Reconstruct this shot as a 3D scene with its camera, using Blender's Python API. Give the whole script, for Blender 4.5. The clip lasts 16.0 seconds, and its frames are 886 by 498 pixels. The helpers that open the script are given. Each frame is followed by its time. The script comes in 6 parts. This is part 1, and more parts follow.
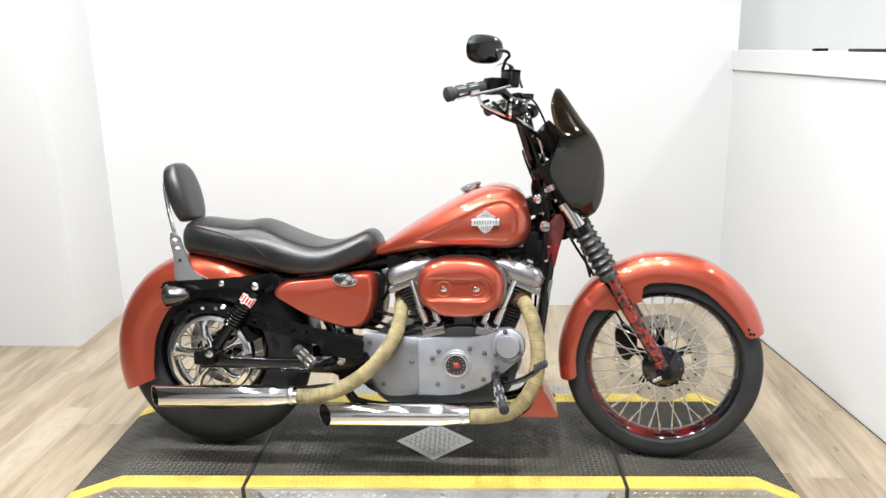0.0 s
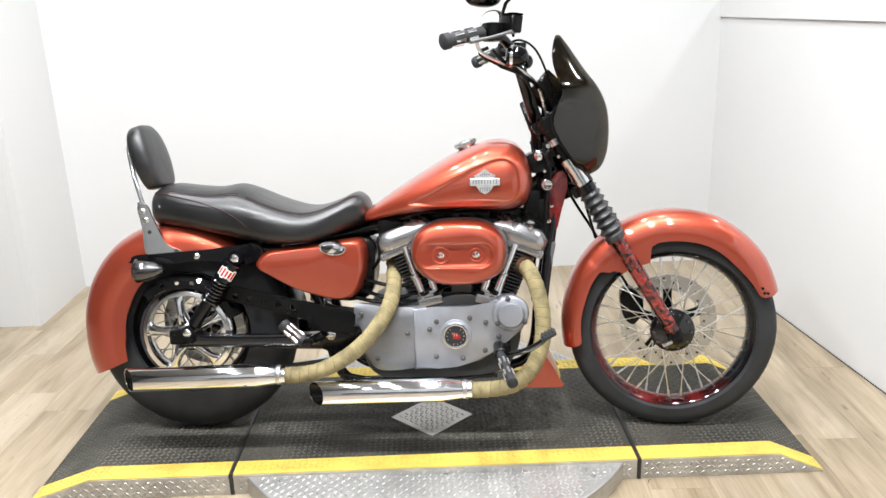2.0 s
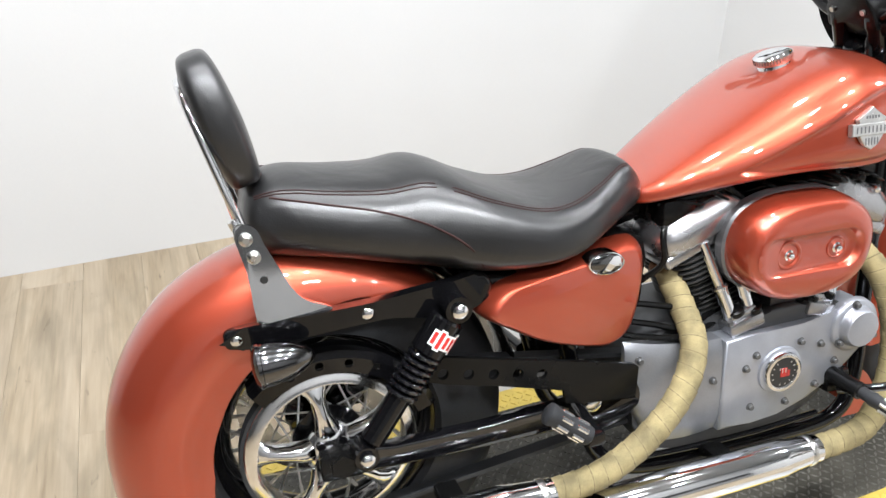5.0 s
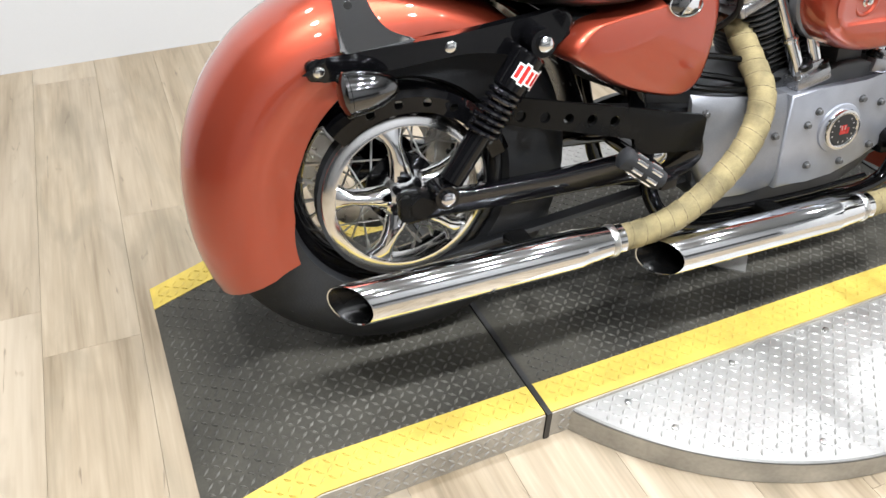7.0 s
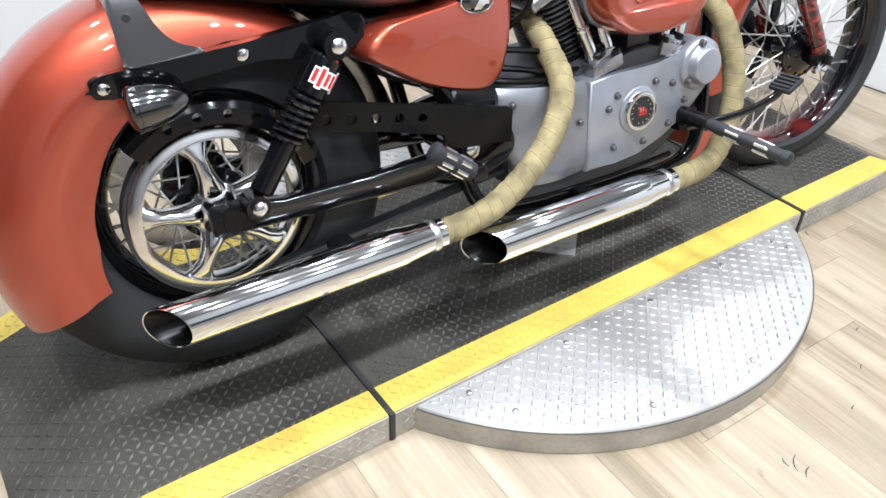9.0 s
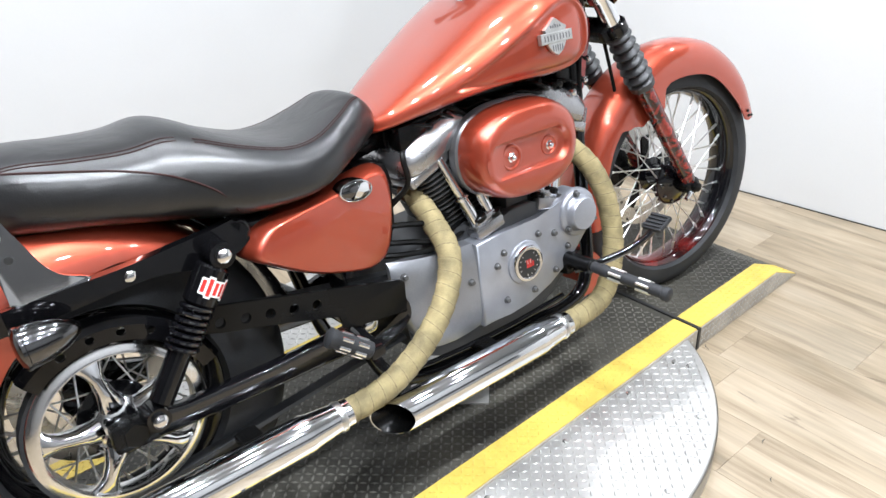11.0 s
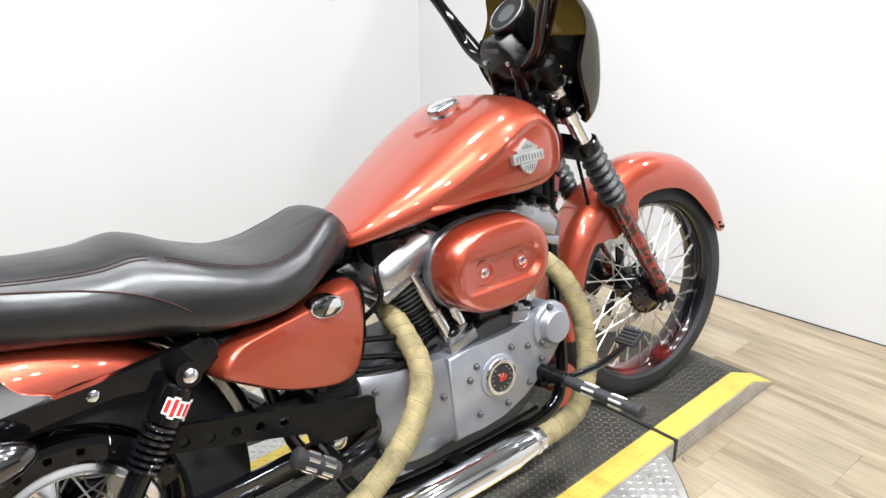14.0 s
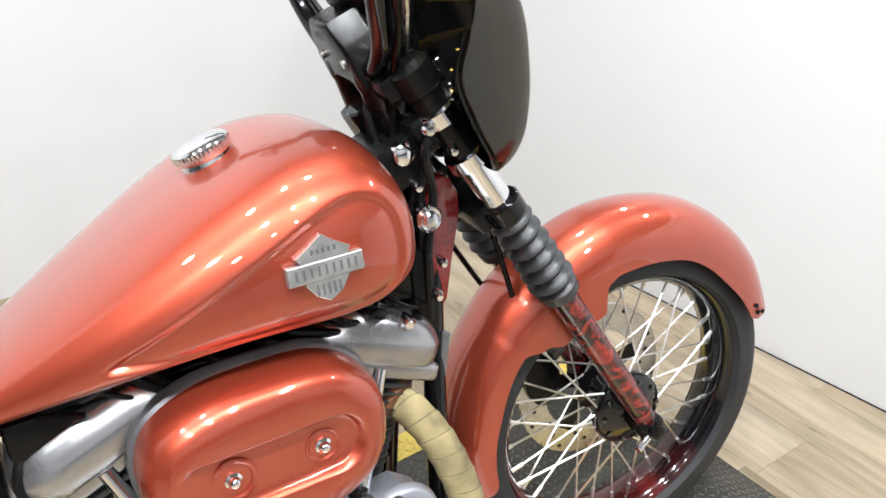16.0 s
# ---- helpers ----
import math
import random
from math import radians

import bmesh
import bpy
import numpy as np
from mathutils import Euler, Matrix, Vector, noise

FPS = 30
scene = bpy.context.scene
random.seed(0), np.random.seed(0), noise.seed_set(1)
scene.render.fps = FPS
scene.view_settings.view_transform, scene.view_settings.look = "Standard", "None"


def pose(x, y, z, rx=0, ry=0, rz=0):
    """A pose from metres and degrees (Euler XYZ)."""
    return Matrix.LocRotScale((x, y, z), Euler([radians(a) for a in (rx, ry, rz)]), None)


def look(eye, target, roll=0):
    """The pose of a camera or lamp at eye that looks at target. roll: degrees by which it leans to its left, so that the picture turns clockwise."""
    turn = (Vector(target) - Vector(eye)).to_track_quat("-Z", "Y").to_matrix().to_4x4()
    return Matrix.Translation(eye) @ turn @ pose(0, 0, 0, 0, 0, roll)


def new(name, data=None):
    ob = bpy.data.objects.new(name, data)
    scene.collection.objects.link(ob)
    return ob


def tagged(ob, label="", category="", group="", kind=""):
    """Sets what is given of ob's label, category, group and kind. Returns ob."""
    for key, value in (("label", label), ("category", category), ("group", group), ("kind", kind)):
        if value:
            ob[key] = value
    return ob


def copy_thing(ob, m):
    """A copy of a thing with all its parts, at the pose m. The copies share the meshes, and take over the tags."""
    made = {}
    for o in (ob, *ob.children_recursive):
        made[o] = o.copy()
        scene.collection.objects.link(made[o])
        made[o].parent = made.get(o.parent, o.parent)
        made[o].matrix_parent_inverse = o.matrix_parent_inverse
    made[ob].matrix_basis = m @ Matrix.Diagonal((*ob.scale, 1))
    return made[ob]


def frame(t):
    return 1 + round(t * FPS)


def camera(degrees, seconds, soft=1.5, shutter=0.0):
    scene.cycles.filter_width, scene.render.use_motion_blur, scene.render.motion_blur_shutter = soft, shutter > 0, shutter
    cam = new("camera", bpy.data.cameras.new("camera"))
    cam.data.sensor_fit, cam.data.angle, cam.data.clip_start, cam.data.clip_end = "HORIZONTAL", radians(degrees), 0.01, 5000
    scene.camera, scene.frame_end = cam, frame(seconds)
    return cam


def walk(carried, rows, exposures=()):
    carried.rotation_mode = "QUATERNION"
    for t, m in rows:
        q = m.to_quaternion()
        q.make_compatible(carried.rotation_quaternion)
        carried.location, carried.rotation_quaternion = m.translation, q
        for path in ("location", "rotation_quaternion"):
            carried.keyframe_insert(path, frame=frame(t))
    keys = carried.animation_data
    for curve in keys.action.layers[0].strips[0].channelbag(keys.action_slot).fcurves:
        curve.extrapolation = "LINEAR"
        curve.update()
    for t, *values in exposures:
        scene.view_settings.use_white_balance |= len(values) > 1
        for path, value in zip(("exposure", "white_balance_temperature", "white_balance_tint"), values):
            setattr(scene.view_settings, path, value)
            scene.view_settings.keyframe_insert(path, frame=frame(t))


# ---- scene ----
cam = camera(58.7, 16.0)
PATH = [
    (0, (0.954, -2.413, 1.374), (0.834, -0.481, 0.872), -1.0),
    (0.5, (0.949, -2.415, 1.364), (0.834, -0.483, 0.862), -1.1),
    (1, (0.952, -2.395, 1.366), (0.837, -0.464, 0.856), -0.7),
    (1.5, (0.922, -2.345, 1.35), (0.832, -0.428, 0.786), -0.7),
    (2, (0.844, -2.245, 1.335), (0.821, -0.337, 0.738), -1.8),
    (2.5, (0.79, -2.001, 1.336), (0.674, -0.1, 0.728), -3.2),
    (3, (0.701, -1.721, 1.334), (0.425, 0.171, 0.748), -2.7),
    (3.2, (0.614, -1.659, 1.295), (0.393, 0.226, 0.662), -1.5),
    (5.3, (-0.253, -0.983, 1.267), (0.473, 0.628, 0.33), 0.2),
    (5.5, (-0.293, -0.994, 1.257), (0.458, 0.605, 0.32), 0.1),
    (6, (-0.317, -0.986, 1.204), (0.431, 0.523, 0.125), 1.7),
    (6.5, (-0.327, -1.0, 1.159), (0.402, 0.425, -0.04), 4.0),
    (7, (-0.345, -1.028, 1.123), (0.294, 0.406, -0.117), 1.8),
    (7.5, (-0.328, -1.046, 1.102), (0.366, 0.368, -0.13), 3.3),
    (8, (-0.319, -1.061, 1.088), (0.429, 0.331, -0.138), 3.6),
    (8.5, (-0.296, -1.078, 1.091), (0.544, 0.281, -0.112), 3.1),
    (9, (-0.269, -1.091, 1.1), (0.649, 0.232, -0.086), 2.2),
    (9.5, (-0.238, -1.099, 1.115), (0.759, 0.206, -0.027), 0.1),
    (10, (-0.218, -1.109, 1.138), (0.859, 0.199, 0.075), -1.5),
    (10.2, (-0.213, -1.113, 1.156), (0.87, 0.204, 0.111), -2.1),
    (12.3, (-0.191, -1.132, 1.277), (1.024, 0.24, 0.476), -0.7),
    (12.5, (-0.19, -1.136, 1.277), (1.03, 0.237, 0.487), -0.8),
    (13, (-0.198, -1.141, 1.273), (1.007, 0.25, 0.489), 0.7),
    (13.5, (-0.187, -1.145, 1.281), (1.016, 0.252, 0.505), -0.1),
    (14, (-0.167, -1.128, 1.279), (1.049, 0.266, 0.519), -0.6),
    (14.2, (-0.127, -1.125, 1.282), (1.092, 0.260, 0.515), -1.8),
    (14.5, (-0.018, -1.087, 1.271), (1.2, 0.298, 0.497), -2.7),
    (15, (0.23, -1.044, 1.297), (1.334, 0.437, 0.531), -2.1),
    (15.5, (0.421, -0.95, 1.279), (1.5, 0.517, 0.451), -1.5),
    (16, (0.656, -0.745, 1.253), (1.637, 0.71, 0.293), -0.1),
]
# stops and white balance as the filming camera drifts
EXPOSURE = [(0, -0.52, 6450, 10), (3.2, -0.53, 6400, 10), (5.3, -0.56, 6350, 10), (7, -0.56, 6300, 10), (8.5, -0.55, 6050, 10), (9.2, -0.54, 5950, 10), (10.2, -0.53, 5950, 10), (12.3, -0.53, 6350, 10), (14, -0.54, 6350, 10), (15, -0.58, 6350, 10), (16, -0.58, 6350, 10)]
walk(cam, [(t, look(eye, target, roll)) for t, eye, target, roll in PATH], EXPOSURE)

# ---- light: two rows of round ceiling lamps over the bay ----
world = bpy.data.worlds.new("world")
scene.world = world
world.use_nodes = True
world.node_tree.nodes["Background"].inputs[0].default_value = (1.0, 0.97, 0.93, 1)
world.node_tree.nodes["Background"].inputs[1].default_value = 0.3
CEILING = 3.1
LAMPS = [(x, y) for y in (-2.3, -0.95, 0.4) for x in (-0.75, 0.02, 0.80, 1.55)] + [(3.5, 1.2), (3.5, -0.6)]
ROW_WATTS = {-2.3: 32.0, -0.95: 72.0, 0.4: 29.0}
for lx, ly in LAMPS:
    data = bpy.data.lights.new("ceiling_lamp_light", "AREA")
    data.shape, data.size, data.energy, data.color = "DISK", 0.14, ROW_WATTS.get(ly, 40.0), (0.97, 0.985, 1.0)
    new("ceiling_lamp_light", data).matrix_world = pose(lx, ly, CEILING - 0.035)


# ---- materials ----
def nodes_of(name):
    m = bpy.data.materials.new(name)
    m.use_nodes = True
    return m, m.node_tree.nodes, m.node_tree.links, m.node_tree.nodes["Principled BSDF"]


def surface(name, base, rough=0.5, metal=0.0, scale=8.0, vary=0.12, bump=0.0, bump_scale=200.0, coat=0.0, rough_vary=0.08, stretch=(1, 1, 1), second=None, spec=0.5):
    """A base colour with variation at two scales, uneven gloss and fine relief."""
    m, n, l, p = nodes_of(name)
    co = n.new("ShaderNodeTexCoord")
    mp = n.new("ShaderNodeMapping")
    mp.inputs["Scale"].default_value = stretch
    l.new(co.outputs["Object"], mp.inputs["Vector"])
    big, fine = n.new("ShaderNodeTexNoise"), n.new("ShaderNodeTexNoise")
    big.inputs["Scale"].default_value, big.inputs["Detail"].default_value = scale, 4
    fine.inputs["Scale"].default_value, fine.inputs["Detail"].default_value = bump_scale, 3
    for t in (big, fine):
        l.new(mp.outputs[0], t.inputs["Vector"])
    both = n.new("ShaderNodeMath")
    both.operation = "MULTIPLY_ADD"
    l.new(fine.outputs["Fac"], both.inputs[0])
    both.inputs[1].default_value = 0.35
    l.new(big.outputs["Fac"], both.inputs[2])
    ramp = n.new("ShaderNodeValToRGB")
    lo = [c * (1 - vary) for c in base]
    hi = list(second) if second else [min(1, c * (1 + vary)) for c in base]
    ramp.color_ramp.elements[0].position, ramp.color_ramp.elements[1].position = 0.45, 0.9
    ramp.color_ramp.elements[0].color, ramp.color_ramp.elements[1].color = (*lo, 1), (*hi, 1)
    l.new(both.outputs[0], ramp.inputs[0])
    l.new(ramp.outputs[0], p.inputs["Base Color"])
    r = n.new("ShaderNodeMapRange")
    r.inputs["To Min"].default_value, r.inputs["To Max"].default_value = max(0.01, rough - rough_vary), min(1, rough + rough_vary)
    l.new(big.outputs["Fac"], r.inputs["Value"])
    l.new(r.outputs[0], p.inputs["Roughness"])
    p.inputs["Metallic"].default_value = metal
    p.inputs["Specular IOR Level"].default_value = spec
    p.inputs["Coat Weight"].default_value, p.inputs["Coat Roughness"].default_value = coat, 0.04
    if bump:
        b = n.new("ShaderNodeBump")
        b.inputs["Strength"].default_value, b.inputs["Distance"].default_value = bump, 0.001
        l.new(fine.outputs["Fac"], b.inputs["Height"])
        l.new(b.outputs[0], p.inputs["Normal"])
    return m


PAINT = surface("copper_red_paint", (0.42, 0.066, 0.032), 0.37, 0.74, 3.0, 0.06, 0.03, 2500, coat=1.0, rough_vary=0.03)
PAINT.node_tree.nodes["Principled BSDF"].inputs["Coat Roughness"].default_value = 0.015
PAINT.node_tree.nodes["Principled BSDF"].inputs["Coat IOR"].default_value = 1.65
LEATHER = surface("black_leather", (0.009, 0.009, 0.0095), 0.32, 0.0, 6, 0.3, 0.25, 420, rough_vary=0.09, spec=0.6)
LEATHER.node_tree.nodes["Principled BSDF"].inputs["IOR"].default_value = 1.54
_n, _l = LEATHER.node_tree.nodes, LEATHER.node_tree.links
_co, _crease, _soft = _n.new("ShaderNodeTexCoord"), _n.new("ShaderNodeTexNoise"), _n.new("ShaderNodeBump")
_crease.inputs["Scale"].default_value, _crease.inputs["Detail"].default_value, _crease.inputs["Distortion"].default_value = 11, 2.5, 0.6
_soft.inputs["Strength"].default_value, _soft.inputs["Distance"].default_value = 0.28, 0.012
_l.new(_co.outputs["Object"], _crease.inputs["Vector"])
_l.new(_crease.outputs["Fac"], _soft.inputs["Height"])
_l.new(_soft.outputs[0], [x for x in _n if x.type == "BUMP" and x is not _soft and x.name != _soft.name][0].inputs["Normal"])
CHROME = surface("chrome", (0.80, 0.81, 0.83), 0.07, 1.0, 5, 0.04, 0.02, 60, rough_vary=0.04)
SPOKE = surface("bright_zinc_spoke", (0.85, 0.85, 0.84), 0.33, 1.0, 30, 0.05, 0.05, 300)
DARKCHROME = surface("smoked_chrome", (0.13, 0.13, 0.133), 0.13, 1.0, 8, 0.1, 0.02, 80, rough_vary=0.03)
POLISH = surface("polished_alloy", (0.86, 0.86, 0.87), 0.17, 1.0, 20, 0.06, 0.05, 200, rough_vary=0.06)
STEEL = surface("brushed_steel", (0.62, 0.62, 0.60), 0.28, 1.0, 30, 0.1, 0.1, 300)
BLACK = surface("gloss_black_enamel", (0.003, 0.003, 0.0035), 0.05, 0.0, 9, 0.3, 0.02, 150, spec=0.4, rough_vary=0.03)
STRUT = surface("polished_black_strut", (0.004, 0.004, 0.005), 0.07, 0.0, 9, 0.3, 0.02, 150, spec=1.0, rough_vary=0.03)
SATIN = surface("satin_black", (0.004, 0.004, 0.004), 0.26, 0.0, 12, 0.3, 0.15, 250, spec=0.2)
RUBBER = surface("tyre_rubber", (0.024, 0.025, 0.027), 0.6, 0.0, 14, 0.25, 0.3, 300, spec=0.3)
BOOT = surface("fork_boot_rubber", (0.024, 0.025, 0.026), 0.36, 0.0, 12, 0.2, 0.2, 300)
CASE = surface("grey_powder_coated_case", (0.37, 0.385, 0.425), 0.40, 0.7, 14, 0.14, 0.25, 500)
CASE_DARK = surface("dark_grey_case", (0.050, 0.052, 0.055), 0.45, 0.2, 14, 0.15, 0.25, 500)
ALLOY = surface("cast_alloy", (0.38, 0.38, 0.39), 0.26, 0.9, 12, 0.12, 0.15, 220)
FIN = surface("black_cylinder_fin", (0.03, 0.03, 0.03), 0.5, 0.2, 20, 0.3, 0.2, 200)
WRAP = surface("tan_fibreglass_wrap", (0.245, 0.20, 0.098), 0.85, 0.0, 26, 0.45, 0.7, 900)
TAPE_EDGE = surface("frayed_tape_edge", (0.115, 0.088, 0.044), 0.9, 0.0, 60, 0.5)
# a darker grey than CASE, part of it shade put into the colour
SHADED_CASE = surface("bare_grey_cover", (0.27, 0.277, 0.295), 0.38, 0.7, 14, 0.16, 0.25, 500)
RUST = surface("rusty_flange", (0.14, 0.055, 0.022), 0.8, 0.1, 60, 0.5, 0.5, 400)
MARBLE = surface("red_black_marbled_paint", (0.018, 0.004, 0.004), 0.16, 0.0, 48, 0.3, 0.02, 160, coat=0.5, second=(0.42, 0.035, 0.025))
SCREW_GREY = surface("dull_grey_screw", (0.105, 0.105, 0.105), 0.40, 0.5, 20, 0.2, 0.1, 200)
GUNMETAL = surface("dull_alloy_clamp", (0.16, 0.16, 0.165), 0.4, 0.6, 20, 0.2, 0.1, 200)
for _x in MARBLE.node_tree.nodes:
    if _x.type == "TEX_NOISE":
        _x.inputs["Distortion"].default_value, _x.inputs["Scale"].default_value = 2.5, 26 if _x.inputs["Scale"].default_value < 100 else 90
_ramp = [x for x in MARBLE.node_tree.nodes if x.type == "VALTORGB"][0].color_ramp
_ramp.elements[0].position, _ramp.elements[1].position = 0.58, 1.0
# black rim paint with a dark red marbled fade low on the wheel
RIM = surface("black_rim_with_red_fade", (0.010, 0.004, 0.004), 0.10, 0.0, 14, 0.3, 0.02, 160, coat=0.3, second=(0.11, 0.008, 0.007), spec=0.4)
_n, _l = RIM.node_tree.nodes, RIM.node_tree.links
_co, _dot, _map, _mix = _n.new("ShaderNodeTexCoord"), _n.new("ShaderNodeVectorMath"), _n.new("ShaderNodeMapRange"), _n.new("ShaderNodeMix")
_dot.operation, _mix.data_type = "DOT_PRODUCT", "RGBA"
_dot.inputs[1].default_value = (0.55, 0.0, 0.835)
_l.new(_co.outputs["Object"], _dot.inputs[0])
_l.new(_dot.outputs["Value"], _map.inputs["Value"])
_map.inputs["From Min"].default_value, _map.inputs["From Max"].default_value, _map.inputs["To Min"].default_value, _map.inputs["To Max"].default_value = 0.93, 1.06, 1.0, 0.0
_ramp = [x for x in _n if x.type == "VALTORGB"][0]
_ramp.color_ramp.elements[0].position, _ramp.color_ramp.elements[1].position = 0.5, 0.85
_l.new(_map.outputs[0], _mix.inputs["Factor"])
_mix.inputs["A"].default_value = (0.004, 0.004, 0.005, 1)
_l.new(_ramp.outputs[0], _mix.inputs["B"])
_l.new(_mix.outputs["Result"], RIM.node_tree.nodes["Principled BSDF"].inputs["Base Color"])
NECK = surface("dark_red_neck_paint", (0.015, 0.003, 0.003), 0.10, 0.0, 9, 0.3, 0.02, 160, coat=0.6, second=(0.20, 0.014, 0.012))
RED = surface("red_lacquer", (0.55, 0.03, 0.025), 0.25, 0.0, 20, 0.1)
DEEP_RED = surface("dark_red_enamel", (0.30, 0.022, 0.02), 0.22, 0.0, 40, 0.2)
WHITE = surface("white_print", (0.75, 0.74, 0.72), 0.4, 0.0, 20, 0.05)
DARKLINE = surface("black_line_paint", (0.015, 0.015, 0.015), 0.5)
STITCH = surface("seat_stitching", (0.030, 0.013, 0.012), 0.7, spec=0.2)
SILVER_TRIM = surface("pewter_badge", (0.52, 0.52, 0.51), 0.3, 0.85, 60, 0.2, 0.2, 400)
MIRROR = surface("mirror_glass", (0.9, 0.9, 0.9), 0.02, 1.0, 3, 0.02, rough_vary=0.005)
MAT = surface("black_tread_plate", (0.023, 0.0215, 0.0165), 0.66, 0.0, 4, 0.5, 0.3, 160, second=(0.064, 0.059, 0.046), spec=0.35)
YELLOW = surface("yellow_safety_paint", (0.52, 0.385, 0.070), 0.5, 0.0, 9, 0.18, 0.25, 60)
PLATE = surface("aluminium_tread_plate", (0.47, 0.463, 0.446), 0.42, 0.8, 6, 0.14, 0.25, 120)
EDGE = surface("worn_plate_edge", (0.38, 0.352, 0.300), 0.55, 0.2, 12, 0.25, 0.3, 120)
CEIL = surface("grey_ceiling", (0.32, 0.32, 0.32), 0.8, 0.0, 2, 0.03, 0.1, 60)
# dark colours for unseen walls, so gloss black and chrome reflect a dim room
UNSEEN_DARK = surface("showroom_wall", (0.03, 0.03, 0.03), 0.7, 0.0, 1.5, 0.1, 0.1, 60)
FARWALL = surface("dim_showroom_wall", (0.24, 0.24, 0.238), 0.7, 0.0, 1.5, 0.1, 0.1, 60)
GREYWALL = surface("grey_outer_wall", (0.70, 0.71, 0.70), 0.7, 0.0, 1.5, 0.06, 0.1, 60)
SUBFLOOR = surface("joint", (0.27, 0.215, 0.145), 0.8)
TREAD = surface("worn_black_tread", (0.060, 0.057, 0.050), 0.52, 0.15, 5, 0.6, 0.2, 160, second=(0.145, 0.138, 0.118))


BACKWALL = surface("white_back_wall_paint", (0.55, 0.55, 0.547), 0.6, 0.0, 1.1, 0.025, 0.12, 160, rough_vary=0.06)
WALL = surface("white_wall_paint", (0.585, 0.585, 0.582), 0.6, 0.0, 1.1, 0.025, 0.12, 160, rough_vary=0.06)


def oak():
    """Light oak vinyl planks: a tone for each plank, long grain, knots and pale streaks."""
    m, n, l, p = nodes_of("light_oak_plank")
    info = n.new("ShaderNodeObjectInfo")
    geo = n.new("ShaderNodeNewGeometry")
    shift = n.new("ShaderNodeVectorMath")
    shift.operation = "MULTIPLY_ADD"
    comb = n.new("ShaderNodeCombineXYZ")
    mul = n.new("ShaderNodeMath")
    mul.operation = "MULTIPLY"
    mul.inputs[1].default_value = 40.0
    l.new(info.outputs["Random"], mul.inputs[0])
    l.new(mul.outputs[0], comb.inputs[0])
    l.new(mul.outputs[0], comb.inputs[1])
    l.new(geo.outputs["Position"], shift.inputs[0])
    shift.inputs[1].default_value = (16, 1.5, 1)
    l.new(comb.outputs[0], shift.inputs[2])
    grain = n.new("ShaderNodeTexNoise")
    grain.inputs["Scale"].default_value, grain.inputs["Detail"].default_value, grain.inputs["Distortion"].default_value = 1.0, 7, 0.8
    l.new(shift.outputs[0], grain.inputs["Vector"])
    broad = n.new("ShaderNodeTexNoise")
    broad.inputs["Scale"].default_value, broad.inputs["Detail"].default_value = 0.28, 3
    l.new(shift.outputs[0], broad.inputs["Vector"])
    ramp = n.new("ShaderNodeValToRGB")
    e = ramp.color_ramp.elements
    e[0].position, e[1].position = 0.28, 0.75
    e[0].color, e[1].color = (0.182, 0.139, 0.088, 1), (0.405, 0.332, 0.238, 1)
    e.new(0.45).color = (0.276, 0.219, 0.147, 1)
    fine = n.new("ShaderNodeTexNoise")
    fine.inputs["Scale"].default_value, fine.inputs["Detail"].default_value, fine.inputs["Distortion"].default_value = 1.0, 5, 0.4
    stretch = n.new("ShaderNodeVectorMath")
    stretch.operation = "MULTIPLY_ADD"
    l.new(geo.outputs["Position"], stretch.inputs[0])
    stretch.inputs[1].default_value = (110, 5, 1)
    l.new(comb.outputs[0], stretch.inputs[2])
    l.new(stretch.outputs[0], fine.inputs["Vector"])
    streak = n.new("ShaderNodeMath")
    streak.operation = "MULTIPLY_ADD"
    l.new(fine.outputs["Fac"], streak.inputs[0])
    streak.inputs[1].default_value = 0.42
    l.new(grain.outputs["Fac"], streak.inputs[2])
    less = n.new("ShaderNodeMath")
    less.operation = "SUBTRACT"
    l.new(streak.outputs[0], less.inputs[0])
    less.inputs[1].default_value = 0.21
    l.new(less.outputs[0], ramp.inputs[0])
    tone = n.new("ShaderNodeMix")
    tone.data_type, tone.blend_type = "RGBA", "MULTIPLY"
    tone.inputs["Factor"].default_value = 1.0
    tr = n.new("ShaderNodeValToRGB")
    tr.color_ramp.elements[0].color, tr.color_ramp.elements[1].color = (0.90, 0.885, 0.86, 1), (1.0, 1.0, 1.0, 1)
    l.new(info.outputs["Random"], tr.inputs[0])
    l.new(ramp.outputs[0], tone.inputs["A"])
    l.new(tr.outputs[0], tone.inputs["B"])
    pale = n.new("ShaderNodeMix")
    pale.data_type = "RGBA"
    pale.inputs["B"].default_value = (0.425, 0.363, 0.282, 1)
    pr = n.new("ShaderNodeMapRange")
    pr.inputs["From Min"].default_value, pr.inputs["From Max"].default_value, pr.inputs["To Max"].default_value = 0.5, 0.75, 0.6
    l.new(broad.outputs["Fac"], pr.inputs["Value"])
    l.new(pr.outputs[0], pale.inputs["Factor"])
    l.new(tone.outputs["Result"], pale.inputs["A"])
    # grey-brown weathered patches, and the dark flecks of knots and checks
    patch, fleck = n.new("ShaderNodeTexNoise"), n.new("ShaderNodeTexNoise")
    last = pale
    for tex, by, detail, lo, hi, most, tint in ((patch, (9, 2.6, 1), 6, 0.50, 0.72, 0.55, (0.205, 0.172, 0.120, 1)), (fleck, (34, 4.5, 1), 4, 0.66, 0.74, 0.65, (0.085, 0.062, 0.038, 1))):
        place = n.new("ShaderNodeVectorMath")
        place.operation = "MULTIPLY_ADD"
        l.new(geo.outputs["Position"], place.inputs[0])
        place.inputs[1].default_value = by
        l.new(comb.outputs[0], place.inputs[2])
